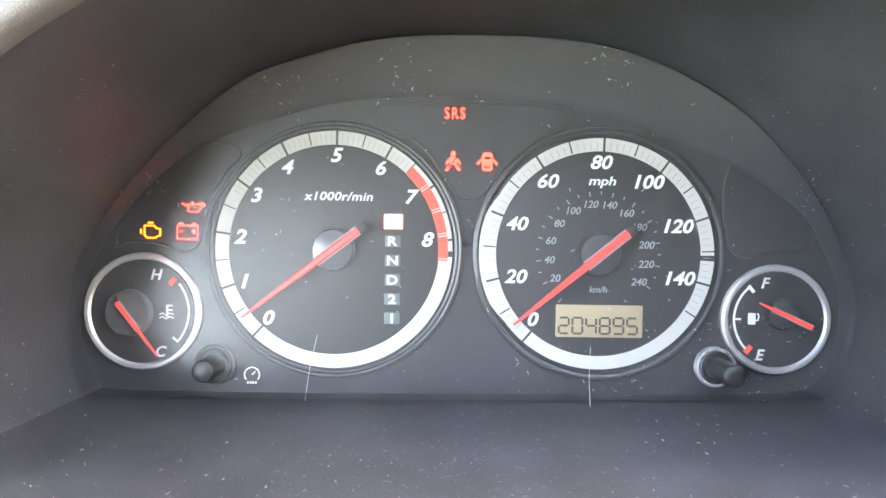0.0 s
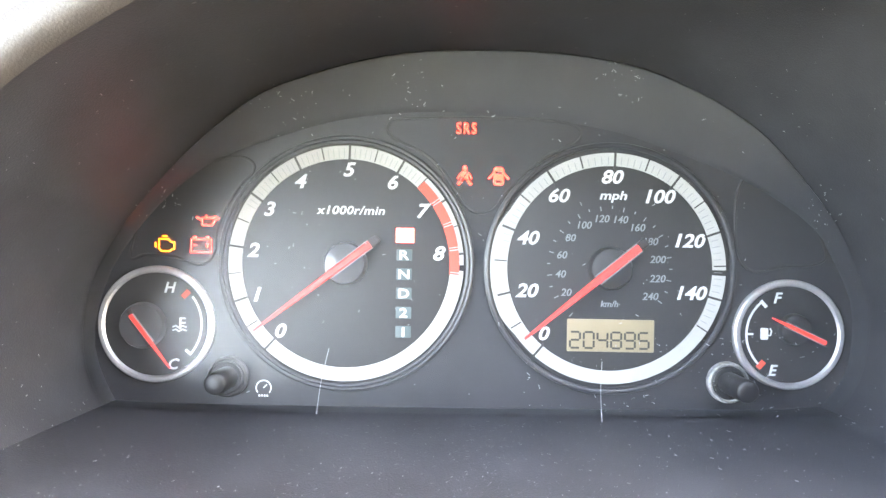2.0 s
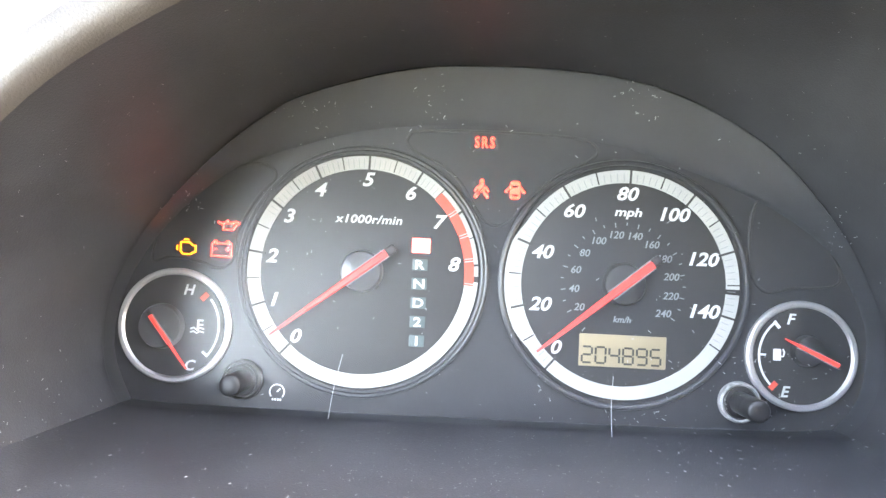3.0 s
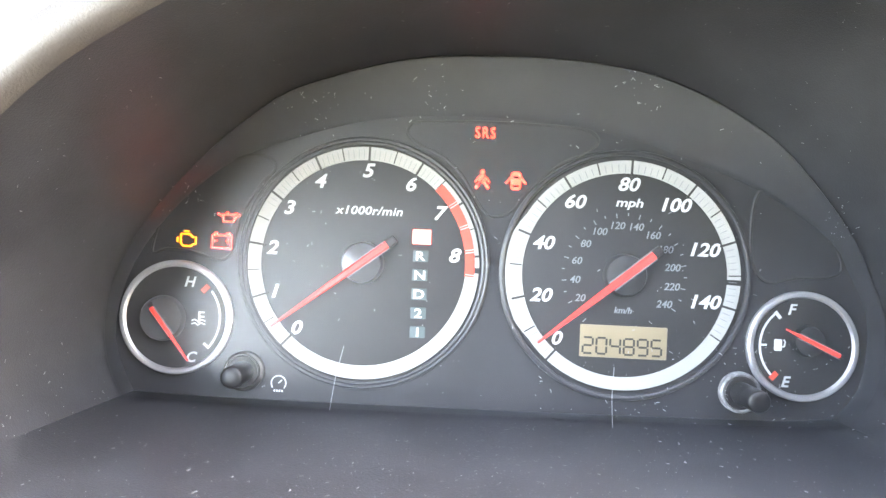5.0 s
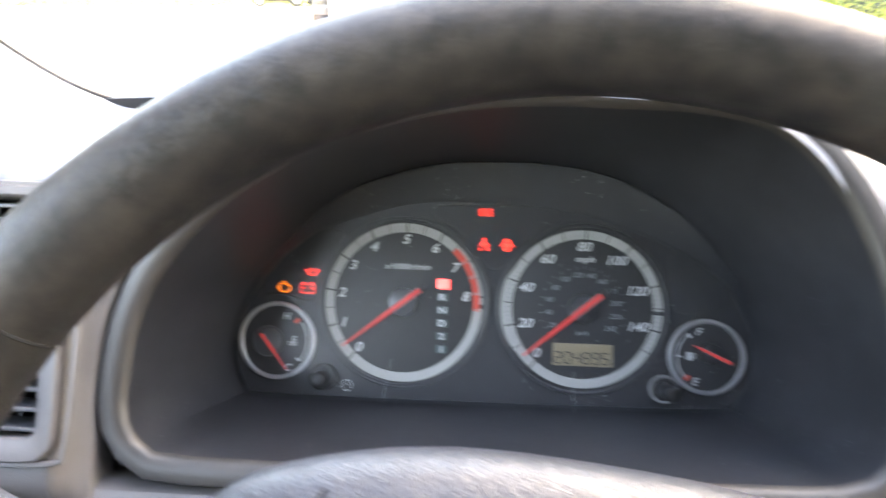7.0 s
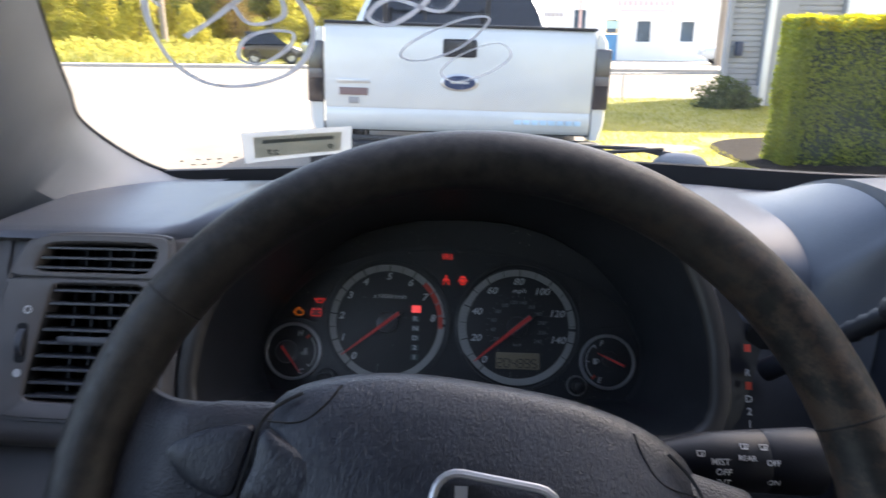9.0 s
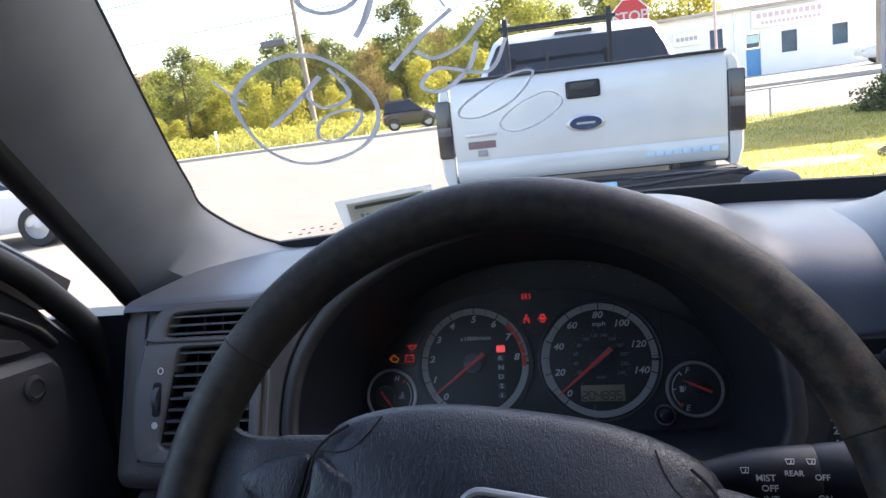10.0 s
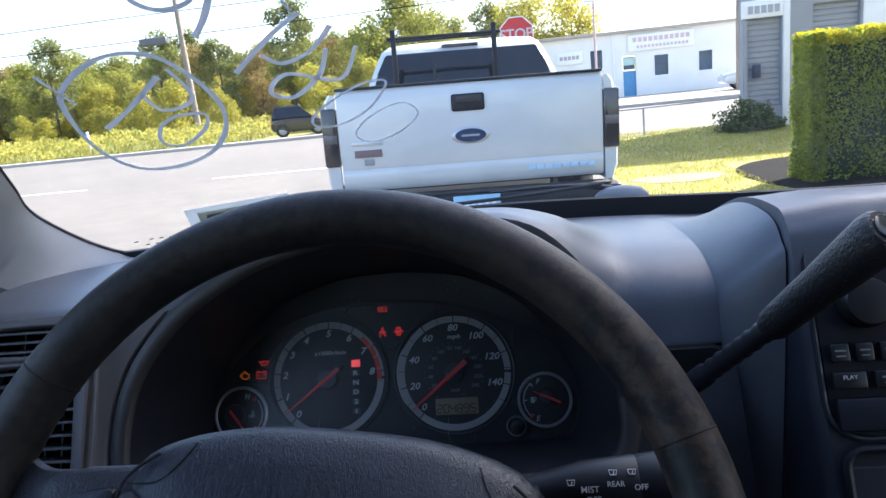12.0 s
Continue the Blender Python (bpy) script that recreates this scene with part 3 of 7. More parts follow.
fuel = small_dial("fuel_gauge", 141.3, -27.5, 0.0234, "black fuel gauge with silver ring")
lettering("letter", "F", 0.0068, M_INK, fuel, -0.0050, 0.0165, 0.0019, 0.25, 0.0002)
lettering("letter", "E", 0.0068, M_INK, fuel, -0.0068, -0.0162, 0.0019, 0.25, 0.0002)
part("scale_arc", arc_band(bmesh.new(), 0.0186, 0.0195, 130, 226, 0.0016, 0.0020, 24), M_INK, fuel)
bm = bmesh.new()
tick(bm, 0.0160, 0.0195, 180, 0.0009, 0.0021)
tick(bm, 0.0160, 0.0198, 130, 0.0014, 0.0021)
part("scale_mark", bm, M_INK, fuel)
bm = bmesh.new()
tick(bm, 0.0165, 0.0205, 228, 0.0024, 0.0021)
part("red_mark", bm, M_RED, fuel)
bm = bmesh.new()
slab(bm, rrect(-0.0110, 0.0002, 0.0034, 0.0052, 0.0005), 0.0016, 0.0020)
ribbon(bm, [(-0.0094, -0.0005), (-0.0082, -0.0005), (-0.0078, 0.0015), (-0.0085, 0.0028)], 0.0006, 0.0016, 0.0020)
part("pump_symbol", bm, M_INK, fuel)
needle(fuel, 0.0130, 0.0130, 0.0011, 155.5, 0.0070, 0.0070, 0.0020, 0.0025, M_DIAL)

# warning lamps
lettering("srs_lamp", "SRS", 0.0072, M_LRED, cluster, -0.0055, 0.0637, 0.0008, 0, 0.00004, space=1.25).scale = (0.74, 1, 1)
bm = bmesh.new()
slab(bm, rrect(0, 0.0036, 0.0019, 0.0022, 0.0009), 0, 0.0004)
slab(bm, [(-0.0012, 0.0021), (0.0012, 0.0021), (0.0017, 0.0006), (0.0015, -0.0014), (-0.0015, -0.0014), (-0.0017, 0.0006)], 0, 0.0004)
ribbon(bm, [(-0.0014, -0.0018), (-0.0030, -0.0040)], 0.0012, 0, 0.0004)
ribbon(bm, [(0.0014, -0.0018), (0.0030, -0.0040)], 0.0012, 0, 0.0004)
ribbon(bm, [(-0.0018, 0.0012), (-0.0032, -0.0012)], 0.0007, 0, 0.0004)
ribbon(bm, [(0.0018, 0.0012), (0.0032, -0.0012)], 0.0007, 0, 0.0004)
bl = part("seat_belt_lamp", bm, M_LRED, cluster, "red seat-belt warning symbol", m=pose(-0.0060, 0.0419, 0.0006))
bm = bmesh.new()
ribbon(bm, [(0.0016, 0.0022), (-0.0022, -0.0030)], 0.0006, 0.0004, 0.0006)
part("belt_line", bm, M_FACE, bl)
bm = bmesh.new()
slab(bm, rrect(0, 0, 0.0046, 0.0082, 0.0013), 0, 0.0004)
ribbon(bm, [(-0.0020, 0.0016), (-0.0046, -0.0012)], 0.0008, 0, 0.0004)
ribbon(bm, [(0.0020, 0.0016), (0.0046, -0.0012)], 0.0008, 0, 0.0004)
dl = part("door_ajar_lamp", bm, M_LRED, cluster, "red door-ajar warning symbol", m=pose(0.0094, 0.0420, 0.0006))
for y, w in ((0.0016, 0.0030), (-0.0024, 0.0028)):
    part("car_window", abox(-w / 2, w / 2, y - 0.0006, y + 0.0006, 0.0004, 0.0006), M_FACE, dl)
bm = bmesh.new()
ribbon(bm, [(-0.0022, 0.0010), (0.0018, 0.0010), (0.0030, 0.0016), (0.0046, 0.0008), (0.0030, 0.0004), (0.0018, -0.0018), (-0.0022, -0.0018)], 0.0006, 0, 0.0004, True)
ribbon(bm, [(-0.0022, 0.0002), (-0.0046, 0.0014)], 0.0007, 0, 0.0004)
ribbon(bm, [(-0.0006, 0.0010), (-0.0006, 0.0022)], 0.0007, 0, 0.0004)
part("oil_lamp", bm, M_LRED, cluster, "red oil-can warning symbol", m=pose(-0.1230, 0.0197, 0.0006) @ Matrix.Diagonal((1.15, 1.15, 1, 1)))
bm = bmesh.new()
ribbon(bm, [(-0.0046, 0.0024), (0.0046, 0.0024), (0.0046, -0.0030), (-0.0046, -0.0030)], 0.0006, 0, 0.0004, True)
for x in (-0.0029, 0.0029):
    slab(bm, rrect(x, 0.0032, 0.0014, 0.0009, 0.0002), 0, 0.0004)
    ribbon(bm, [(x - 0.0009, 0), (x + 0.0009, 0)], 0.0005, 0, 0.0004)
ribbon(bm, [(0.0029, 0.0009), (0.0029, -0.0009)], 0.0005, 0, 0.0004)
part("battery_lamp", bm, M_LRED, cluster, "red battery warning symbol", m=pose(-0.1258, 0.0085, 0.0006) @ Matrix.Diagonal((1.0, 1.1, 1, 1)))
bm = bmesh.new()
ribbon(bm, [(-0.0030, 0.0020), (0.0014, 0.0020), (0.0026, 0.0008), (0.0042, 0.0008), (0.0042, -0.0022), (0.0030, -0.0022), (0.0020, -0.0030), (-0.0018, -0.0030), (-0.0030, -0.0018)], 0.0006, 0, 0.0004, True)
ribbon(bm, [(-0.0046, 0.0006), (-0.0046, -0.0014)], 0.0006, 0, 0.0004)
ribbon(bm, [(-0.0014, 0.0032), (0.0010, 0.0032)], 0.0006, 0, 0.0004)
part("engine_lamp", bm, M_LAMB, cluster, "amber engine warning symbol", m=pose(-0.1422, 0.0088, 0.0006) @ Matrix.Diagonal((0.98, 1.1, 1, 1)))
bm = bmesh.new()
ribbon(bm, ring_pts(0.0034, 0, 24, a0=radians(-40), a1=radians(220)), 0.0005, 0, 0.0003)
ribbon(bm, [(0, 0), (0.0016, 0.0016)], 0.0005, 0, 0.0003)
for k in range(4):
    box(bm, -0.0022 + k * 0.0012, -0.0015 + k * 0.0012, -0.0040, -0.0031, 0, 0.0003)
part("cruise_symbol", bm, M_INK, cluster, m=pose(-0.0962, -0.0562, 0.0002))

M_COLLAR = mat("worn_collar", (0.10, 0.10, 0.10), 0.35, var=0.6, scale=300, stain=(0.4, 0.4, 0.4))
for x, y, h, ring in ((-0.1122, -0.0512, 0.0200, M_KNOB), (0.1142, -0.0495, 0.0240, M_COLLAR)):
    k = part("reset_knob", lathe(bmesh.new(), [(0.0080, 0), (0.0080, 0.0030), (0.0070, 0.0040), (0.0056, 0.003), (0.0049, 0.003), (0.0049, h - 0.0016), (0.0046, h - 0.0005), (0.0040, h), (0.0015, h + 0.0002)], 40), M_KNOB, cluster, "black push knob in a worn collar", m=pose(x, y, 0))
    part("collar", loft(bmesh.new(), [ring_pts(r, z, 40) for r, z in ((0.0092, 0), (0.0092, 0.0030), (0.0082, 0.0040), (0.0072, 0.0030))]), ring, k)

def between(f, z):
    g = f ** 0.8
    return [(p[0] + (q[0] - p[0]) * g, p[1] + (q[1] - p[1]) * g, z) for p, q in zip(FACE, OPEN)]


bm = bmesh.new()
loft(bm, [[(p[0] * s, 0.005 + (p[1] - 0.005) * s, z) for p in FACE] for s, z in ((0.996, 0.0102), (0.985, 0.0122), (0.95, 0.0140), (0.75, 0.0150), (0.5, 0.0150), (0.25, 0.0150), (0.02, 0.0150))], True)
lens = part("clear_lens", bm, M_CLEAR, cluster, "clear dusty plastic lens")
lens.visible_shadow = False
# dry specks and two long scratches on the lens
rng = random.Random(21)
bm = bmesh.new()
SMUDGE = ((-0.138, 0.030, 0.012), (-0.085, 0.072, 0.014), (0.120, -0.046, 0.010), (0.150, 0.030, 0.012), (0.060, 0.086, 0.012), (-0.030, 0.078, 0.020))
for k in range(430):
    x, y = rng.uniform(-0.15, 0.155), rng.uniform(-0.062, 0.080)
    if rng.random() < 0.30:
        x, y = rng.uniform(0.02, 0.16), rng.uniform(-0.062, -0.02)
    elif rng.random() < 0.45:
        q = rng.choice(SMUDGE)
        x, y = rng.gauss(q[0], q[2] * 0.5), rng.gauss(q[1], q[2] * 0.35)
    L = rng.choice((0.0001, 0.00012, 0.00016, 0.00022, 0.0003, 0.0005, 0.0008))
    t = rng.uniform(-0.9, 0.9) + (math.pi / 2 if rng.random() < 0.3 else 0)
    w = rng.uniform(0.00005, 0.00010)
    box(bm, -L, L, -w, w, 0, 0.0001, m=pose(x, y, 0.0153, 0, 0, math.degrees(t)))
tagged(part("dust_specks", bm, M_DUST, cluster, smooth=False), kind="stuff")
for x0, y0, x1, y1 in ((-0.0640, -0.0355, -0.0690, -0.0640), (0.0545, -0.0390, 0.0550, -0.0660)):
    bm = bmesh.new()
    ribbon(bm, catmull([(x0, y0, 0), ((x0 + x1) / 2 - 0.0006, (y0 + y1) / 2, 0), (x1, y1, 0)], 6, closed=False), 0.00018, 0.0153, 0.0155)
    part("scratch", bm, M_DUST, cluster)

# ---------------------------------------------------------------- dashboard
dash = thing("dashboard", pose(0, 0.325, 1.09), "grey moulded dashboard with deep instrument hood and air vents", "dashboard")
INV = pose(0, 0.325, 1.09).inverted()
CLD = INV @ CL

bm = bmesh.new()
st = []
for k in range(9):
    f = k / 8
    g = f ** 0.8
    st.append([(a[0] + (b[0] - a[0]) * g, a[1] + (b[1] - a[1]) * g, 0.0086 + 0.1164 * f) for a, b in zip(FACE, OPEN)])
loft(bm, st)
tunnel = part("binnacle_liner", bm, M_TUNNEL, dash, "black dusty liner inside the instrument hood", m=CLD)
bm = bmesh.new()
for k in range(2100):
    i = rng.randrange(len(FACE))
    if rng.random() < 0.65:
        i = rng.choice([q for q in range(len(FACE)) if FACE[q][1] < -0.05])
    f = rng.uniform(0.06, 0.96)
    p, q = between(f, 0)[i], between(f, 0)[(i + 1) % len(FACE)]
    nrm = Vector((-p[0], 0.005 - p[1], 0.0)).normalized()
    o = Vector((p[0], p[1], 0.0086 + 0.1164 * f)) + nrm * 0.0006 + Vector((q[0] - p[0], q[1] - p[1], 0)) * rng.random()
    L = rng.choice((0.00012, 0.00014, 0.00016, 0.0002, 0.00024, 0.0003, 0.0007))
    w = rng.uniform(0.00007, 0.00014)
    tx = Vector((q[0] - p[0], q[1] - p[1], 0)).normalized()
    a = rng.uniform(0, 3.14)
    u = tx * math.cos(a) + Vector((0, 0, 1)) * math.sin(a)
    v = nrm.cross(u)
    bm.faces.new([bm.verts.new(o + u * sx * L + v * sy * w) for sx, sy in ((-1, -1), (1, -1), (1, 1), (-1, 1))])
tagged(part("liner_dust", bm, M_LINT, dash, smooth=False, m=CLD), kind="stuff")
bm = bmesh.new()
loft(bm, [lift(OPEN, 0.1250), lift(grown(OPEN, 0.0012), 0.1285), lift(grown(OPEN, 0.0040), 0.1308), lift(grown(OPEN, 0.0090), 0.1312), lift(grown(OPEN, 0.0126), 0.1306), lift(grown(OPEN, 0.0140), 0.1285), lift(grown(OPEN, 0.0143), 0.095)])
part("hood_rim", bm, M_LIP, dash, "smooth grey lip round the hood", m=CLD)
bm = bmesh.new()
rect = []
for i in range(len(OPEN)):
    a = 2 * math.pi * i / len(OPEN)
    ca, sa = math.cos(a), math.sin(a)
    k = min((0.276 if ca > 0 else 0.33) / max(abs(ca), 1e-6), (0.055 if sa > 0 else 0.26) / max(abs(sa), 1e-6))
    g = grown(OPEN, 0.016)[i]
    k = max(k, math.hypot(g[0], g[1] - 0.005))
    rect.append((ca * k, 0.005 + sa * k))
loft(bm, [lift(grown(OPEN, 0.012), 0.119), lift(grown(OPEN, 0.0150), 0.105), lift(rect, 0.086)])
part("backing", bm, M_BLACK, dash, m=CLD)


def loc_yz(v, w):
    T = radians(24)
    return (0.325 + v * math.sin(T) - w * math.cos(T), 1.09 + v * math.cos(T) + w * math.sin(T))


def wind_y(x):
    return 0.545 - 0.095 * ((x - 0.37) / 0.684) ** 2


WIND_TAN = math.tan(radians(39))


def wind_z(x, y):
    return 1.199 + (wind_y(x) - y) * WIND_TAN


# upper pad: profiles (y, z) from the front edge to the windscreen, at stations across the car
PAD = [
    (-0.3595, [(0.240, 1.130), (0.248, 1.165), (0.255, 1.180), (0.265, 1.188), (0.310, 1.192), (0.40, 1.190)]),
    (-0.348, [(0.2125, 1.1985), (0.2150, 1.2012), (0.2190, 1.2035), (0.235, 1.2050), (0.300, 1.205), (0.40, 1.202)]),
    (-0.215, [(0.2125, 1.1985), (0.2150, 1.2016), (0.2190, 1.2042), (0.235, 1.2062), (0.300, 1.207), (0.40, 1.203)]),
    (-0.197, [(0.235, 1.130), (0.228, 1.185), (0.227, 1.2045), (0.242, 1.2090), (0.300, 1.210), (0.40, 1.203)]),
    (-0.175, [(0.222, 1.150), (0.230, 1.196), (0.238, 1.211), (0.260, 1.218), (0.310, 1.216), (0.42, 1.204)]),
    (-0.120, [(0.238, 1.210), (0.240, 1.226), (0.248, 1.240), (0.270, 1.243), (0.330, 1.232), (0.44, 1.205)]),
    (-0.060, [(0.2465, 1.234), (0.249, 1.243), (0.255, 1.248), (0.273, 1.2485), (0.333, 1.237), (0.45, 1.206)]),
    (0.000, [(0.246, 1.246), (0.250, 1.249), (0.256, 1.251), (0.275, 1.251), (0.335, 1.240), (0.46, 1.207)]),
    (0.110, [(0.246, 1.240), (0.250, 1.245), (0.256, 1.248), (0.275, 1.2485), (0.335, 1.240), (0.46, 1.208)]),
    (0.140, [(0.240, 1.228), (0.245, 1.232), (0.254, 1.237), (0.275, 1.241), (0.335, 1.237), (0.46, 1.209)]),
    (0.165, [(0.233, 1.204), (0.238, 1.211), (0.252, 1.219), (0.276, 1.228), (0.335, 1.230), (0.46, 1.210)]),
    (0.186, [(0.236, 1.168), (0.239, 1.182), (0.253, 1.199), (0.283, 1.212), (0.340, 1.218), (0.46, 1.2105)]),
    (0.207, [(0.240, 1.1385), (0.2408, 1.148), (0.256, 1.183), (0.289, 1.201), (0.345, 1.209), (0.46, 1.211)]),
    (0.240, [(0.2385, 1.1385), (0.2395, 1.146), (0.254, 1.179), (0.288, 1.197), (0.345, 1.207), (0.46, 1.211)]),
    (0.2760, [(0.2415, 1.1385), (0.2428, 1.146), (0.256, 1.178), (0.290, 1.196), (0.345, 1.206), (0.46, 1.211)]),
    (0.2775, [(0.2480, 0.985), (0.2410, 1.146), (0.2540, 1.179), (0.288, 1.1975), (0.345, 1.207), (0.46, 1.211)]),
    (0.2960, [(0.2330, 0.985), (0.2255, 1.163), (0.2370, 1.201), (0.268, 1.217), (0.338, 1.221), (0.46, 1.211)]),
    (0.3130, [(0.2220, 0.985), (0.2160, 1.186), (0.2265, 1.219), (0.255, 1.233), (0.333, 1.236), (0.46, 1.211)]),
    (0.3142, [(0.2260, 0.985), (0.2200, 1.186), (0.2300, 1.217), (0.257, 1.231), (0.333, 1.2345), (0.46, 1.211)]),
    (0.3152, [(0.206, 1.190), (0.213, 1.215), (0.222, 1.230), (0.245, 1.240), (0.330, 1.240), (0.46, 1.211)]),
    (0.360, [(0.206, 1.190), (0.213, 1.218), (0.224, 1.235), (0.250, 1.244), (0.330, 1.243), (0.46, 1.211)]),
    (0.620, [(0.206, 1.190), (0.213, 1.218), (0.224, 1.235), (0.250, 1.244), (0.330, 1.243), (0.46, 1.211)]),
    (1.120, [(0.215, 1.160), (0.222, 1.180), (0.232, 1.195), (0.250, 1.204), (0.300, 1.205), (0.42, 1.199)]),
]
bm = bmesh.new()
rows = []
for i in range(len(PAD) - 1):
    n = max(3, int((PAD[i + 1][0] - PAD[i][0]) / 0.012)) if PAD[i][0] < 0.4 else 5
    for k in range(n):
        rows.append((i, k / n))
rows.append((len(PAD) - 2, 1.0))
rings = []


def cowl_drop(x):
    return 0.015 * smooth01(0.05, 0.50, x)


for i, f in rows:
    x = PAD[i][0] * (1 - f) + PAD[i + 1][0] * f
    if 0.09 < PAD[i][0] < 0.27:
        # rounded in both directions between the hood and the crease
        s0, s1, s2, s3 = PAD[i - 1], PAD[i], PAD[i + 1], PAD[i + 2] if PAD[i + 1][0] < 0.27 else PAD[i + 1]
        h = s2[0] - s1[0]
        pr = []
        for a, b, c, d in zip(s0[1], s1[1], s2[1], s3[1]):
            q = []
            for k in (0, 1):
                m1 = (c[k] - a[k]) / (s2[0] - s0[0]) * h
                m2 = (d[k] - b[k]) / (s3[0] - s1[0]) * h
                q.append((2 * f ** 3 - 3 * f * f + 1) * b[k] + (f ** 3 - 2 * f * f + f) * m1 + (3 * f * f - 2 * f ** 3) * c[k] + (f ** 3 - f * f) * m2)
            pr.append(tuple(q))
    else:
        s = f if PAD[i][0] < 0.3135 else f * f * (3 - 2 * f)
        pr = [(a[0] * (1 - s) + b[0] * s, a[1] * (1 - s) + b[1] * s) for a, b in zip(PAD[i][1], PAD[i + 1][1])]
    pr = [(y, z - cowl_drop(x) * smooth01(0.26, 0.36, y) - 0.010 * smooth01(0.36, 0.46, y) * smooth01(-0.10, 0.10, x)) for y, z in pr]
    pr.append((wind_y(x) + 0.012, 1.186 - cowl_drop(x)))
    pr.append((wind_y(x) + 0.06, 1.150))
    pts = catmull([(x, y, z) for y, z in pr], 5, closed=False)
    rings.append([INV @ p for p in pts])
loft(bm, rings, False)
part("upper_pad", bm, M_DASH, dash, "grey grained vinyl upper pad with a dusty sheen")

# lower edge of the windscreen: black strip
bm = bmesh.new()
xs = [-0.335 + 1.46 * k / 60 for k in range(61)]
rings = []
for x in xs:
    y = wind_y(x)
    rings.append([INV @ Vector(p) for p in ((x, y - 0.012, 1.180), (x, y - 0.012, 1.2060 + 0.0065 * smooth01(-0.10, 0.10, x) - cowl_drop(x)), (x, y - 0.006, 1.2070 + 0.0065 * smooth01(-0.10, 0.10, x) - cowl_drop(x)), (x, y + 0.012, 1.200 - cowl_drop(x)), (x, y + 0.012, 1.170))])
loft(bm, rings, False)
part("windscreen_strip", bm, M_RUBBER, dash)


def plate_profile(x0, x1, prof, nx=12):
    """A sheet swept across the car from a (v, w) profile."""
    bm = bmesh.new()
    rings = []
    for i in range(nx + 1):
        x = x0 + (x1 - x0) * i / nx
        rings.append([INV @ Vector((x, *loc_yz(v, w))) for v, w in prof])
    return loft(bm, rings, False)


# fascia left of the hood: rounded outer end, open where the vents sit
def fascia(cols, prof):
    bm = bmesh.new()
    rings = []
    for x, d in cols:
        pts = catmull([(x, *loc_yz(v, w - d)) for v, w in prof], 4, closed=False)
        rings.append([INV @ p for p in pts])
    return loft(bm, rings, False)


LOWER = [(-0.1015, 0.098), (-0.1010, 0.126), (-0.0975, 0.1375), (-0.089, 0.1432), (-0.077, 0.1435)]
MIDDLE = [(-0.077, 0.1435), (-0.02, 0.1425), (0.030, 0.1425), (0.0515, 0.1405)]
UPPER = [(0.0515, 0.1405), (0.0560, 0.1375), (0.0605, 0.1300), (0.062, 0.118)]
ENDL = [(-0.3595, 0.075), (-0.3590, 0.030), (-0.3565, 0.012), (-0.350, 0.004), (-0.340, 0.0), (-0.327, 0.0)]
ACROSS = [(-0.327, 0.0), (-0.28, 0.0), (-0.240, 0.0), (-0.2125, 0.0)]
part("knee_panel", plate_profile(-0.345, -0.199, [(-0.34, 0.128), (-0.20, 0.124), (-0.110, 0.118), (-0.098, 0.108)]), M_TRIM, dash, "grey lower panel under the vents")
part("fascia_end", fascia(ENDL, LOWER[:-1] + MIDDLE + UPPER[1:]), M_TRIM, dash, "grey plastic fascia")


def lip_edge(v):
    """Where the hood's lip ends on its outer side, at height v along the face."""
    o = grown(OPEN, 0.0158)
    v = max(v, -0.060)
    best = 0.0
    for a, b in zip(o, o[1:] + o[:1]):
        if (a[1] - v) * (b[1] - v) <= 0 and a[1] != b[1]:
            best = min(best, a[0] + (b[0] - a[0]) * (v - a[1]) / (b[1] - a[1]))
    return best


edge_prof = catmull([(0, v, w) for v, w in LOWER[1:-1] + MIDDLE + UPPER[1:3]], 4, closed=False)
rows = []
for p in edge_prof:
    v, w = p.y, p.z
    xr = lip_edge(v)
    low = min(w - 0.002, 0.1312)
    cols = [(-0.2125, w - 0.0004)]
    for f in (0.12, 0.35, 0.65, 0.9):
        q = f * f * (3 - 2 * f)
        cols.append((-0.2125 + (xr - 0.0018 + 0.2125) * f, w - 0.0004 + (low - w + 0.0004) * q))
    cols += [(xr - 0.0010, low - 0.0006), (xr, low - 0.0024), (xr + 0.0002, low - 0.020)]
    rows.append([INV @ Vector((x, *loc_yz(v, h))) for x, h in cols])
part("fascia_edge", loft(bmesh.new(), rows, False), M_TRIM, dash, "grey plastic fascia beside the hood")
part("fascia_lower", fascia(ACROSS, LOWER), M_TRIM, dash)
part("fascia_upper", fascia(ACROSS, UPPER), M_TRIM, dash)
part("lower_fascia", plate_profile(-0.198, 0.206, [(-0.30, 0.138), (-0.16, 0.134), (-0.105, 0.1305), (-0.094, 0.128), (-0.0895, 0.120), (-0.089, 0.10)]), M_TRIM, dash)
part("gear_panel", plate_profile(0.2020, 0.2850, [(-0.30, 0.125), (-0.13, 0.107), (0.010, 0.094), (0.020, 0.085)]), M_BLACK, dash, "black gear position panel")
for i, g in enumerate("PRND21"):
    v = (-0.010, -0.028, -0.0375, -0.047, -0.056, -0.065)[i]
    y, z = loc_yz(v, 0.1035 - v * 0.06)
    if g in "PN":
        part("gear_mark", abox(-0.0022, 0.0022, -0.0028, 0.0028, 0, 0.0006), M_RED, dash, m=INV @ pose(0.2265, y, z, 66))
    else:
        o = lettering("gear_letter", g, 0.0072, M_INK, dash, 0, 0, 0, 0, 0.0002)
        o.matrix_basis = INV @ pose(0.2265, y, z, 66)
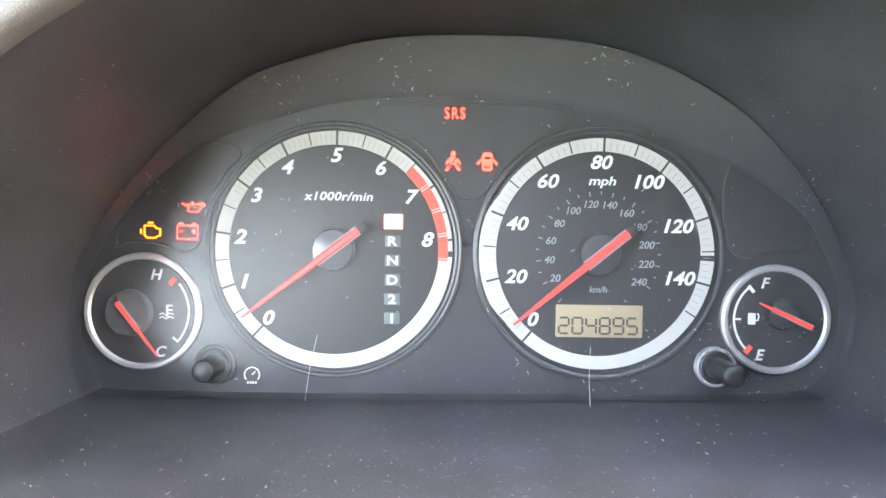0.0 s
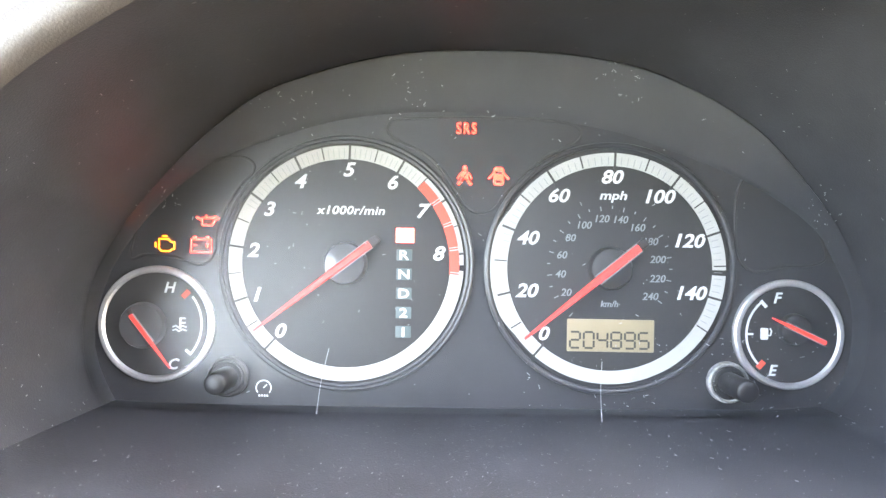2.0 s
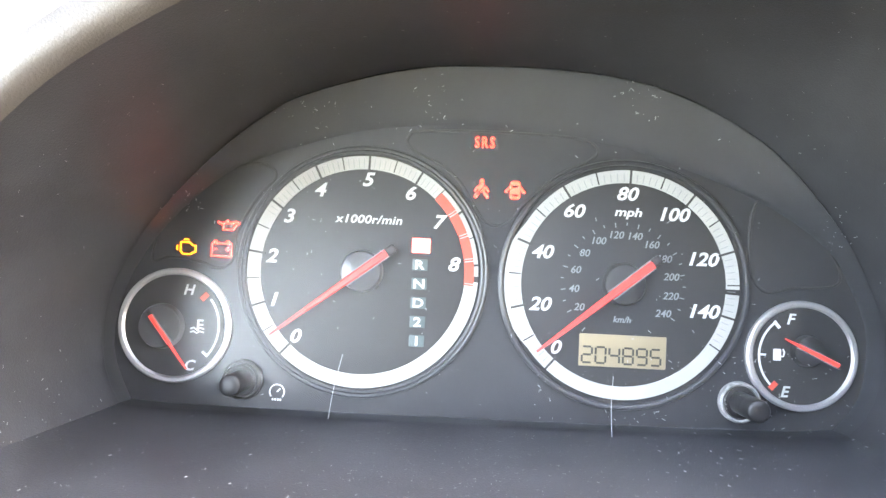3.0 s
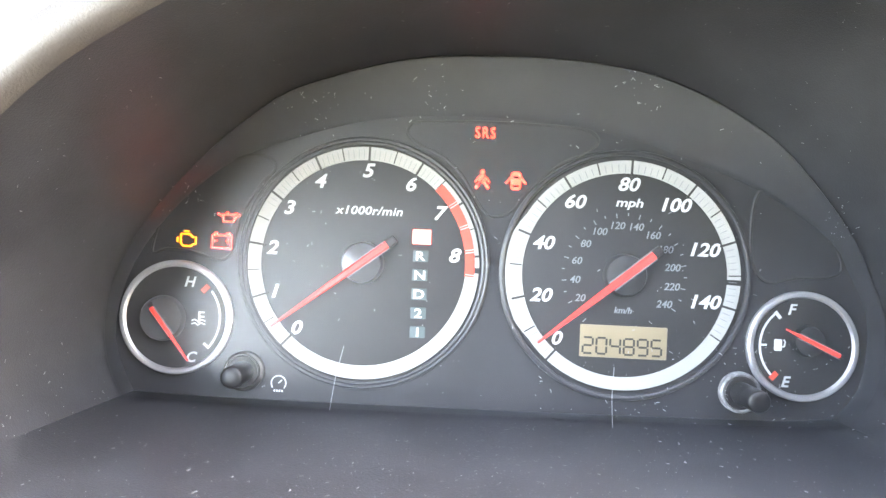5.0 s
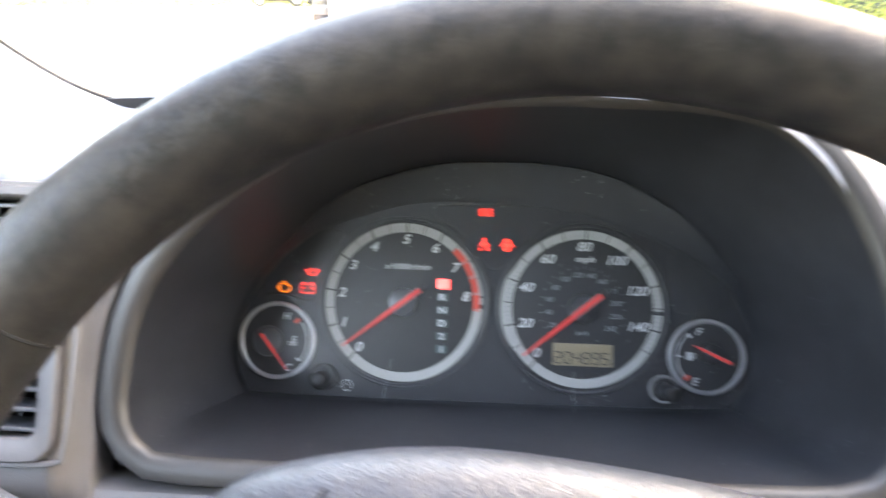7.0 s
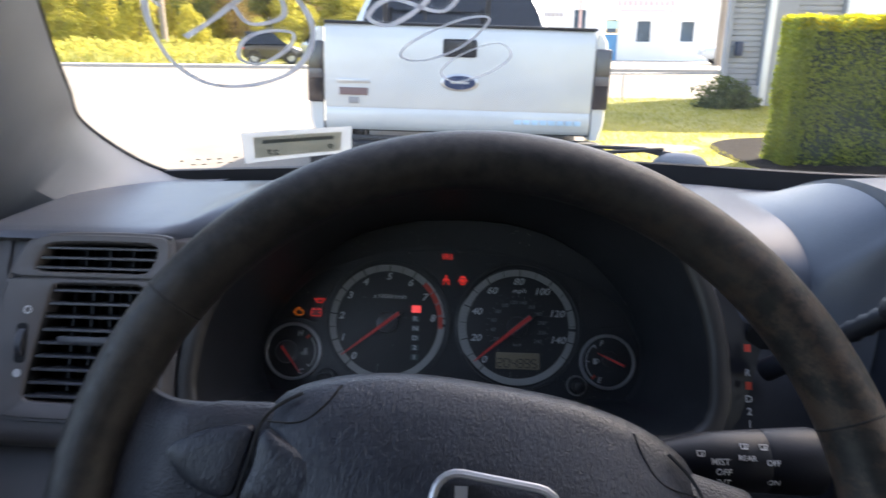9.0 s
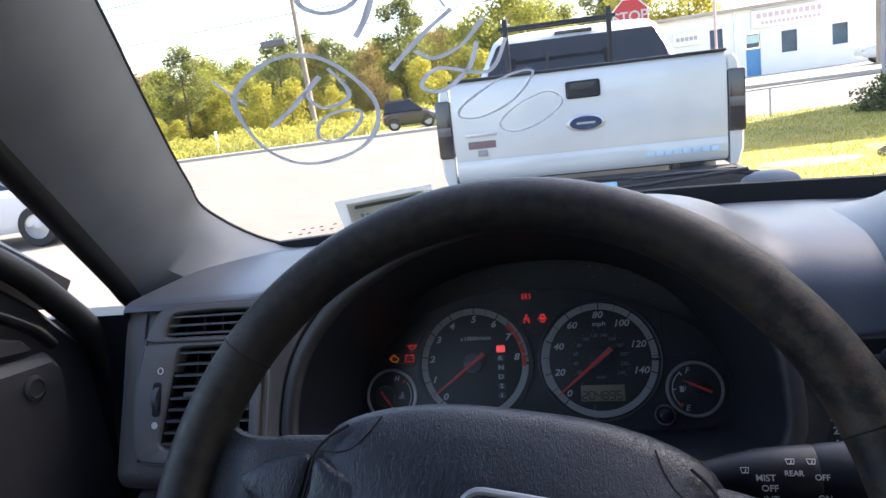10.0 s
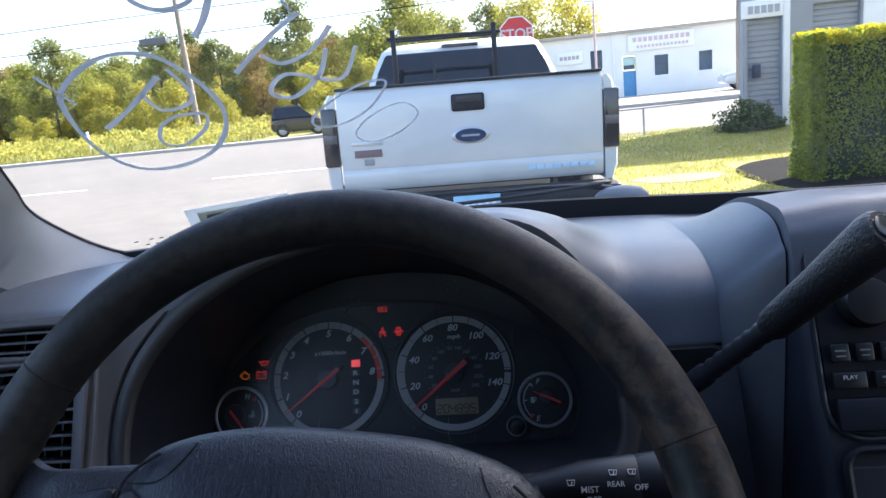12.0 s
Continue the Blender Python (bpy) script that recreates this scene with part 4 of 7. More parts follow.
# centre stack
bm = bmesh.new()
rings = []
for x, d in ((0.3140, 0.07), (0.3145, 0.012), (0.3170, 0.004), (0.3220, 0.0), (0.34, 0.0), (0.46, 0.0), (0.64, 0.0), (0.655, 0.01), (0.66, 0.06)):
    prof = [(-0.34, 0.165 - d), (-0.20, 0.158 - d), (-0.10, 0.152 - d), (0.03, 0.1480 - d), (0.075, 0.1470 - d), (0.092, 0.1430 - d), (0.100, 0.134 - d)]
    rings.append([INV @ Vector((x, *loc_yz(v, w))) for v, w in prof])
loft(bm, rings, False)
part("centre_fascia", bm, M_CENTRE, dash, "dark grey centre fascia")

radio = thing("radio_panel", CL @ pose(0.455, 0.012, 0.150), "black radio panel with buttons in a rounded frame", "radio")
bm = bmesh.new()
slab(bm, rrect(0, 0, 0.262, 0.138, 0.022), -0.006, 0.0015, 0.001)
part("panel", bm, M_BLACK, radio)
part("frame", tube(bmesh.new(), [(x, y, 0.001) for x, y in rrect(0, 0, 0.266, 0.142, 0.023)], 0.0022, 8, closed=True), M_CENTRE, radio)
part("lower_tray", abox(-0.127, 0.127, -0.066, -0.044, 0.0015, 0.006, 0.003), M_CENTRE, radio)
for x, y, w, h in ((-0.120, -0.0150, 0.012, 0.012), (-0.1045, -0.0150, 0.011, 0.012), (-0.1165, -0.0330, 0.021, 0.011), (-0.0910, -0.0330, 0.020, 0.011), (-0.089, -0.0150, 0.012, 0.012)):
    b = part("button", abox(x - w / 2, x + w / 2, y - h / 2, y + h / 2, 0.001, 0.006, 0.0012), M_KNOB, radio, m=None)
    if x == -0.1165:
        continue
    part("legend_bar", abox(x - w * 0.3, x + w * 0.3, y + 0.0008, y + 0.0020, 0.0058, 0.0062), M_INKG, b)
    part("legend_bar", abox(x - w * 0.25, x + w * 0.25, y - 0.0026, y - 0.0016, 0.0058, 0.0062), M_INKG, b)
lettering("legend", "PLAY", 0.0040, M_INK, radio, -0.1165, -0.0310, 0.0066, 0, 0.00005)
k = part("volume_knob", lathe(bmesh.new(), [(0.0165, 0), (0.0160, 0.012), (0.0145, 0.0145), (0.006, 0.0155)], 40), M_KNOB, radio, m=pose(-0.100, 0.017, 0.001))
part("display", abox(-0.078, 0.07, 0.02, 0.055, 0.0010, 0.0030, 0.001), M_DIAL, radio)


def vent(name, x0, x1, y0, y1, slats, skew=0.0, m=None, label="", tab=None):
    """An air outlet: a well coloured as deep shade, a frame and level slats between two sides."""
    e = thing(name, m, label)
    e.parent = dash
    e.matrix_basis = INV @ m
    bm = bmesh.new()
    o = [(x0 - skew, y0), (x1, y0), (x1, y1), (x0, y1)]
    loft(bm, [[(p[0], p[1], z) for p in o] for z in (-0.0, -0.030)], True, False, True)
    part("well", bm, M_SHADE_SEAM, e)
    h = (y1 - y0) / slats
    for i in range(slats):
        y = y0 + h * (i + 0.55)
        xs = x0 - skew * (y1 - y) / (y1 - y0)
        bm = bmesh.new()
        box(bm, xs, x1, -0.0011, 0.0011, -0.0085, 0.0085, 0.0006, 1, m=pose(0, y, -0.009, 7, 0, 0))
        part("slat", bm, M_SLAT, e)
    for i in range(5):
        x = x0 + (x1 - x0) * (i + 0.5) / 5
        part("vane", abox(x - 0.0007, x + 0.0007, y0, y1, -0.028, -0.018), M_BLACK, e)
    if tab:
        part("tab", abox(tab[0], tab[1], tab[2], tab[3], -0.002, 0.0035, 0.0012), M_SLAT, e, "grey slide tab")
    return e


VP = CL @ pose(0, 0, 0.1445)
outer = radial([(-200, 20), (-200, 50), (-206, 56.5), (-250, 58), (-300, 55), (-316, 40), (-327, 10), (-331, -30), (-327, -66), (-315, -77), (-270, -79), (-212, -78), (-203, -70), (-200, -30)], 128, (-262, -12))


vf = thing("vent_frame", VP, "raised grey surround of the side air vents")
vf.parent = dash
vf.matrix_basis = INV @ VP


def surround(outer_mm, hole_mm, centre):
    """A raised plate round a hole, with rounded edges outside and in."""
    o, h = radial(outer_mm, 96, centre), radial(hole_mm, 96, centre)
    bm = bmesh.new()
    loft(bm, [lift(o, -0.004), lift(o, 0.0012), lift(grown(o, -0.0014), 0.0028), lift(grown(h, 0.0016), 0.0030), lift(grown(h, 0.0005), 0.0022), lift(h, 0.0005), lift(h, -0.012)])
    return bm


UP_O = [(-201, 26), (-201, 48), (-203, 54), (-210, 56.8), (-255, 57.6), (-296, 56), (-309, 50), (-317, 40), (-322, 26), (-318, 24.6), (-260, 24.4), (-204, 24.5)]
UP_H = [(-217.5, 31), (-212.5, 38), (-211, 46), (-214, 50), (-222, 50.6), (-256, 51), (-290, 49.5), (-297, 46), (-299.5, 40), (-303, 33), (-301, 29.6), (-294, 29), (-256, 29), (-222, 29)]
LO_O = [(-206, 20), (-208, 24), (-260, 24.2), (-317, 24), (-323, 20), (-328, 0), (-331, -30), (-329, -62), (-325, -72), (-314, -77.5), (-264, -78.5), (-222, -78), (-212, -74), (-208, -66), (-207, -25)]
LO_H = [(-218, 12), (-220, 18.5), (-226, 20), (-256, 20), (-283, 19.5), (-288, 16), (-292, 0), (-298, -30), (-302.5, -56), (-302, -63), (-296, -65.5), (-260, -66), (-226, -65.5), (-219, -64), (-217.5, -57), (-217.5, -20)]
part("upper_surround", surround(UP_O, UP_H, (-256, 40)), M_TRIM, vf, "grey surround with rounded corners")
part("lower_surround", surround(LO_O, LO_H, (-262, -24)), M_TRIM, vf, "grey surround with rounded corners")
part("outline_groove", tube(bmesh.new(), [(p[0], p[1], 0.0003) for p in outer], 0.0016, 6, closed=True), M_TRIM, vf)
part("open_mark", tube(bmesh.new(), ring_pts(0.0026, 0.0032, 24, -0.3045, 0.0003), 0.0006, 6, closed=True), M_INK, vf, "white ring mark")
part("closed_mark", lathe(bmesh.new(), [(0.0030, 0.0025), (0.0030, 0.0034)], 24, -0.3080, -0.0458), M_INK, vf, "white dot mark")
part("wheel_slot_shade", slab(bmesh.new(), rrect(-0.3069, -0.024, 0.0085, 0.0290, 0.0030), 0.0020, 0.0034), M_SHADE_SEAM, vf)
bm = bmesh.new()
tube(bm, [(-0.3092, -0.024, -0.006), (-0.3046, -0.024, -0.006)], 0.0140, 40, up=(0, 1, 0))
part("thumb_wheel", bm, M_SLAT, vf, "ribbed black thumb wheel")
part("vent_corner", fascia([(-0.346, 0.0), (-0.322, 0.0), (-0.3045, 0.0)], [(0.0225, 0.1400), (0.036, 0.1398), (0.0515, 0.1380), (0.0565, 0.1345)]), M_TRIM, dash)
vent("upper_air_vent", -0.3035, -0.2105, 0.0288, 0.0512, 3, 0.0, VP @ pose(0, 0, 0.001), "narrow slotted demister vent in the dashboard")
vent("side_air_vent", -0.2885, -0.2170, -0.0665, 0.0205, 9, 0.0150, VP @ pose(0, 0, 0.001), "slatted grey side air vent in the dashboard", (-0.280, -0.232, -0.0235, -0.0180))
cv = vent("centre_air_vent", 0.332, 0.44, -0.150, -0.068, 5, 0.0, CL @ pose(0, 0, 0.1520), "slatted black centre air vent in the dashboard")
part("frame", tube(bmesh.new(), [(x, y, 0.001) for x, y in rrect(0.386, -0.109, 0.114, 0.088, 0.012)], 0.0032, 8, closed=True), M_BLACK, cv)

# near-black plate painted as the shaded slot under the pad, through which the gear lever comes
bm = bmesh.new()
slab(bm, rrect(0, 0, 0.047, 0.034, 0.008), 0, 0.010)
part("selector_slot_shade", bm, M_SHADE_SEAM, dash, m=INV @ pose(0.2515, 0.243, 1.1215, 90))

# ---------------------------------------------------------------- column shift lever
lever = thing("gear_lever", pose(0.248, 0.190, 1.138), "black column gear lever with a ribbed grip", "gear lever")
LI = pose(0.248, 0.190, 1.138).inverted()


def on_line(a, b, f):
    return Vector(a) * (1 - f) + Vector(b) * f


A, B, C = (0.236, 0.212, 1.112), (0.281, 0.157, 1.180), (0.318, 0.094, 1.254)
pts = [LI @ on_line(A, B, f / 20) for f in range(21)]
part("stem", tube(bmesh.new(), pts, [0.0080 if f < 8 else (0.0062 + 0.0012 * (f % 2)) for f in range(21)], 20), M_BLACK, lever)
prof = [(0, 0.0055), (0.01, 0.0085), (0.05, 0.0102), (0.2, 0.0110), (0.5, 0.0120), (0.8, 0.0136), (0.93, 0.0142), (0.98, 0.0132), (1.0, 0.0112)]
part("grip", tube(bmesh.new(), [LI @ on_line(B, C, f) for f, r in prof], [r for f, r in prof], 36), mat("grip_rubber", (0.013, 0.013, 0.016), 0.48, bump=0.9, bscale=420, fine=0.0012), lever, "ribbed black rubber grip")
part("end_button", tube(bmesh.new(), [LI @ on_line(B, C, f) for f in (0.98, 1.012, 1.02)], [0.0090, 0.0085, 0.006], 24), mat("button_glass", (0.03, 0.036, 0.034), 0.15, var=0.3, scale=150), lever)

# ---------------------------------------------------------------- wiper stalk
stalk = thing("wiper_stalk", pose(0.096, 0.085, 1.1145), "black wiper stalk with white printed legends", "stalk")
prof = [(-0.06, 0.008), (0.0, 0.0085), (0.030, 0.0095), (0.048, 0.0135), (0.062, 0.0160), (0.090, 0.0172), (0.091, 0.0168), (0.093, 0.0174), (0.116, 0.0184), (0.120, 0.0175), (0.121, 0.012)]
part("lever_body", tube(bmesh.new(), [(x, 0, 0.006 * x / 0.12) for x, r in prof], [r for x, r in prof], 40, up=(0, 1, 0)), M_BLACK, stalk)


def on_stalk(s, x, a, size):
    """White lettering that lies on the stalk's round front, a degrees above its middle."""
    r = 0.0163 + 0.045 * max(0, x - 0.062)
    y, z = -(r + 0.0008) * math.cos(radians(a)), 0.006 * x / 0.12 + (r + 0.0008) * math.sin(radians(a))
    o = lettering("legend", s, size, M_INK, stalk, 0, 0, 0, 0, 0.00004)
    o.matrix_basis = pose(x, y, z, 90 - a)


on_stalk("MIST", 0.0635, 32, 0.0048)
on_stalk("OFF", 0.0650, 14, 0.0048)
on_stalk("INT", 0.0655, -6, 0.0048)
on_stalk("LO", 0.0660, -26, 0.0048)
on_stalk("REAR", 0.0775, 38, 0.0040)
on_stalk("OFF", 0.0905, 30, 0.0042)
on_stalk("ON", 0.0910, -4, 0.0042)
for x, a in ((0.0535, 46), (0.0765, 58), (0.0865, 56)):
    bm = bmesh.new()
    ribbon(bm, [(-0.0022, 0.0016), (0.0022, 0.0016), (0.0015, -0.0012), (-0.0015, -0.0012)], 0.0005, 0, 0.0003, True)
    ribbon(bm, [(0, -0.0012), (0.0006, 0.0008)], 0.0005, 0, 0.0003)
    r = 0.0160 + 0.040 * max(0, x - 0.055)
    part("wiper_symbol", bm, M_INK, stalk, m=pose(x, -(r + 0.0006) * math.cos(radians(a)), 0.006 * x / 0.12 + (r + 0.0006) * math.sin(radians(a)), 90 - a))

# ---------------------------------------------------------------- steering wheel
WL = pose(0.0254, 0.0035, 1.1229, 58.6, 0, 0) @ pose(0, 0, 0, 0, 0, -8)
wheel = thing("steering_wheel", WL, "worn black leather steering wheel with padded hub", "steering wheel")
R_RIM = 0.1866
bm = bmesh.new()
NT, NS = 180, 28
rings = []
for i in range(NT):
    a = 2 * math.pi * i / NT
    rings.append([((R_RIM + 0.0155 * math.cos(2 * math.pi * j / NS)) * math.cos(a), (R_RIM + 0.0155 * math.cos(2 * math.pi * j / NS)) * math.sin(a), 0.0168 * math.sin(2 * math.pi * j / NS)) for j in range(NS)])
rings.append(rings[0])
loft(bm, rings)
bmesh.ops.remove_doubles(bm, verts=bm.verts, dist=1e-6)
rim = part("rim", bm, M_RIM, wheel, "worn black leather rim")
for a in (153.0, 27.0, -25, 205):
    c = Vector((R_RIM * math.cos(radians(a)), R_RIM * math.sin(radians(a)), 0))
    q = c.normalized()
    part("stitch_seam", tube(bmesh.new(), [c + q * 0.0154 * math.cos(t) + Vector((0, 0, 0.0167)) * math.sin(t) for t in [2 * math.pi * k / 32 for k in range(32)]], 0.0006, 5, closed=True), M_SHADE_SEAM, rim)

# padded hub
PADO = [(0, 68), (45, 66), (82, 57), (103, 42), (108, 10), (100, -30), (78, -66), (40, -84), (0, -88), (-40, -84), (-78, -66), (-100, -30), (-108, 10), (-103, 42), (-82, 57), (-45, 66)]
po = radial(PADO, 96, (0, 0))


def pad_bend(x, y, z):
    """The pad's upper edge leans away, more so on one side."""
    k = smooth01(0.0, 0.06, y)
    return (x, y + (0.004 + 0.02 * x) * k, z - (0.012 + 0.12 * x) * k)


bm = bmesh.new()
rings = []
for s, z in ((0.95, -0.040), (1.005, -0.022), (1.02, -0.009), (1.005, 0.001), (0.955, 0.008), (0.87, 0.0130), (0.72, 0.0165), (0.5, 0.0190), (0.25, 0.0198)):
    rings.append([pad_bend(p[0] * s, p[1] * s, z) for p in po])
loft(bm, rings, True, False, True)
hub = part("airbag_pad", bm, M_PAD, wheel, "black wrinkled leatherette airbag pad")
for sx in (-1, 1):
    # spoke: a flattened web from the hub to the rim, fanned out at the rim
    bm = bmesh.new()
    rings = []
    for f in [k / 20 for k in range(21)]:
        x = 0.090 + f * 0.086
        top = 0.045 - 0.011 * f + 0.013 * (max(0.0, f - 0.55) / 0.45) ** 3
        bot = -0.030 - 0.040 * smooth01(0.5, 1.0, f)
        zc = -0.004 + 0.004 * f - 0.007 * smooth01(0.55, 0.90, f)
        th = 0.013 - 0.005 * smooth01(0.6, 1.0, f)
        prof = []
        for k in range(20):
            t = 2 * math.pi * k / 20
            y = (top + bot) / 2 + (top - bot) / 2 * math.copysign(abs(math.cos(t)) ** 0.5, math.cos(t))
            prof.append(pad_bend(sx * x, y, zc + th * math.copysign(abs(math.sin(t)) ** 0.6, math.sin(t))) if f < 0.5 else (sx * x, y, zc + th * math.copysign(abs(math.sin(t)) ** 0.6, math.sin(t)) - (0.012 + 0.12 * sx * x) * smooth01(0.0, 0.06, y) * (1 - smooth01(0.4, 1.0, f))))
        rings.append(prof)
    loft(bm, rings, True, True, True)
    sp = part("spoke", bm, M_SPOKE, wheel, "knurled black spoke")
    # horn lobes either side of the hub gap
    LOBE = [(-146.5, 14), (-137, 23), (-121, 30), (-107, 31.5), (-107.5, 16), (-110, 0), (-122, -2), (-137, 3.5)]
    SINK = [(-102, 31), (-88, 27.5), (-74, 22), (-67, 13.5), (-72, 3.5), (-86, -1.5), (-105, -1.5), (-103, 15)]
    for ol, name, z0, up in ((LOBE, "horn_button", 0.0050, 0.0085), (SINK, "hub_recess", 0.0085, 0.0085)):
        pts = catmull([(x * mm * -sx, y * mm, 0) for x, y in ol], 6)
        q = sum(pts, Vector()) / len(pts)
        rings = [[pad_bend(*(q + (p - q) * s + Vector((0, 0, z0 + up * h)))) for p in pts] for s, h in ((1.0, 0.0), (0.98, 0.45), (0.92, 0.75), (0.75, 0.93), (0.4, 1.0), (0.1, 1.0))]
        bm = bmesh.new()
        loft(bm, rings, True, False, True)
        part(name, bm, M_PAD, sp if name == "horn_button" else hub)
    part("hub_gap", tube(bmesh.new(), catmull([pad_bend(-sx * x * mm, y * mm, z * mm) for x, y, z in ((-88, 49.5, 11.5), (-98, 42, 11.5), (-104, 33, 12), (-105.3, 18, 12), (-107.5, 0, 11), (-105, -30, 9))], 5, closed=False), 0.0009, 6), M_SHADE_SEAM, hub)
    part("hub_seam", tube(bmesh.new(), catmull([pad_bend(-sx * x * mm, y * mm, z * mm - 0.0006) for x, y, z in ((-71, 56, 11), (-76, 46, 14.2), (-85, 37, 14.2), (-101, 34.5, 12.5))], 5, closed=False), 0.0005, 5), M_SHADE_SEAM, hub)
# badge: plain chrome frame with two bars
badge = part("badge", tube(bmesh.new(), [(x + 0.010, y + 0.007, 0.0203) for x, y in rrect(0, 0, 0.056, 0.046, 0.011)], 0.0020, 8, closed=True, up=(0, 0, 1)), M_CHROME, wheel, "chrome badge frame")
for sx in (-1, 1):
    bm = bmesh.new()
    ribbon(bm, [(0.010 + sx * 0.0165, 0.0250), (0.010 + sx * 0.0110, -0.012)], 0.0055, 0.0195, 0.0230)
    part("badge_bar", bm, M_CHROME, badge)
col = thing("column_shroud", pose(0.0254, 0.12, 1.06), "black plastic steering column shroud", "column shroud")
bm = bmesh.new()
tube(bm, [(0, -0.13, -0.10), (0, -0.06, -0.075), (0, 0.09, -0.040)], [0.045, 0.050, 0.050], 32, flat=0.75)
part("shroud", bm, M_BLACK, col)

# ---------------------------------------------------------------- pillar, door, windscreen, cabin
E_EDGE = [(-0.250, 0.462, 1.196), (-0.300, 0.452, 1.1985), (-0.333, 0.420, 1.222), (-0.350, 0.367, 1.264), (-0.331, 0.322, 1.297), (-0.313, 0.280, 1.332), (-0.272, 0.196, 1.400), (-0.244, 0.140, 1.446), (-0.14, -0.080, 1.625)]
pil = thing("windscreen_pillar", pose(-0.40, 0.30, 1.18), "grey plastic trim on the windscreen pillar", "pillar trim")
PI = pose(-0.40, 0.30, 1.18).inverted()
e2 = catmull(E_EDGE, 6, closed=False)
LE = catmull([(-0.300, 0.330, 1.185), (-0.345, 0.315, 1.180), (-0.380, 0.308, 1.178), (-0.392, 0.292, 1.192), (-0.373, 0.252, 1.226), (-0.350, 0.203, 1.266), (-0.322, 0.141, 1.317), (-0.290, 0.070, 1.374), (-0.190, -0.150, 1.552)], 6, closed=False)
LO = [p + Vector((-0.016, -0.008, -0.010)) for p in LE]
bm = bmesh.new()
rings = []
for a, b, c in zip(e2, LE, LO):
    mid1 = a * 0.72 + b * 0.28 + Vector((0.012, -0.020, 0.006))
    mid2 = a * 0.35 + b * 0.65 + Vector((0.016, -0.024, 0.004))
    rings.append([PI @ p for p in (a + Vector((0.001, 0.002, 0.0)), a + Vector((0.003, -0.004, 0)), mid1, mid2, b, b + Vector((-0.002, 0.006, -0.002)))])
loft(bm, rings, False)
part("trim", bm, M_PILLAR, pil)
part("seal", tube(bmesh.new(), [PI @ (b * 0.5 + c * 0.5 + Vector((-0.003, 0.005, 0))) for b, c in zip(LE[8:], LO[8:])], 0.0105, 12), M_RUBBER, pil, "black rubber door seal")

frit = [(p + Vector((0, 0.004, 0.004))) for p in e2]
part("black_border", tube(bmesh.new(), [PI @ (p + Vector((0.002, -0.001, 0.002))) for p in e2[4:]], 0.0018, 6), M_RUBBER, pil, "thin black printed border of the glass")
bm = bmesh.new()
nx, ny = 40, 16
rings = []
for j in range(ny + 1):
    row = []
    for i in range(nx + 1):
        x = -0.42 + 1.60 * i / nx
        y = wind_y(x) + 0.02 - 0.62 * j / ny
        row.append((x, y, wind_z(x, y)))
    rings.append(row)
loft(bm, rings, False)
ws = part("windscreen", bm, M_GLASS)
tagged(ws, "clear laminated car windscreen with a little dirt and a painted pale haze", "windscreen", kind="structure")
ws.visible_shadow = False


def on_wind(x, y, off=0.0):
    return Vector((x, y - off * math.sin(radians(39)), wind_z(x, y) - off * math.cos(radians(39))))


# dried marker writing on the glass: loops and strokes, unreadable
STROKES = [
    (1, 0.0042, [(-0.227, 0.272), (-0.205, 0.255), (-0.169, 0.247), (-0.138, 0.256), (-0.120, 0.280), (-0.112, 0.311), (-0.122, 0.337), (-0.148, 0.356), (-0.186, 0.360), (-0.218, 0.348), (-0.234, 0.316)]),
    (0, 0.0044, [(-0.212, 0.303), (-0.184, 0.293), (-0.144, 0.274)]),
    (0, 0.0034, [(-0.165, 0.283), (-0.159, 0.302), (-0.136, 0.303), (-0.128, 0.293), (-0.133, 0.270)]),
    (1, 0.0034, [(-0.179, 0.332), (-0.171, 0.317), (-0.151, 0.311), (-0.129, 0.317), (-0.139, 0.331), (-0.164, 0.340)]),
    (0, 0.0026, [(-0.227, 0.245), (-0.222, 0.261), (-0.217, 0.275)]),
    (1, 0.0040, [(-0.124, 0.214), (-0.115, 0.226), (-0.098, 0.230), (-0.083, 0.225), (-0.090, 0.205), (-0.110, 0.200)]),
    (0, 0.0046, [(-0.055, 0.210), (-0.082, 0.240), (-0.098, 0.253)]),
    (0, 0.0044, [(-0.019, 0.256), (-0.047, 0.268), (-0.085, 0.289)]),
    (0, 0.0026, [(-0.034, 0.226), (-0.027, 0.240), (-0.023, 0.253)]),
    (0, 0.0038, [(0.001, 0.271), (-0.022, 0.287), (-0.047, 0.291), (-0.059, 0.280)]),
    (0, 0.0036, [(-0.009, 0.288), (-0.023, 0.309), (-0.051, 0.323), (-0.067, 0.313), (-0.047, 0.301), (-0.008, 0.317), (0.014, 0.292)]),
    (1, 0.0022, [(0.028, 0.329), (0.003, 0.327), (-0.038, 0.343), (-0.046, 0.356), (-0.026, 0.362), (0.006, 0.352)]),
    (1, 0.0018, [(0.047, 0.368), (0.035, 0.353), (0.004, 0.361), (-0.014, 0.377), (-0.001, 0.390), (0.028, 0.384)]),
]
ink = thing("marker_writing", pose(-0.1, 0.3, 1.3), "white dried marker loops scrawled on the windscreen", "marker writing")
II = pose(-0.1, 0.3, 1.3).inverted()
GN = Vector((0, math.sin(radians(39)), math.cos(radians(39))))
for closed, w, ctl in STROKES:
    pts = catmull([(x, y - 0.005, 0) for x, y in ctl], 10, closed=bool(closed))
    P = [II @ on_wind(p.x, p.y, 0.0015) for p in pts]
    n = len(P)
    rr = [w * 0.63 * (0.85 + 0.3 * noise.noise(p * 40)) for p in P]
    part("stroke", tube(bmesh.new(), P, rr, 8, closed=bool(closed), flat=0.16, up=GN), M_MARKER, ink)

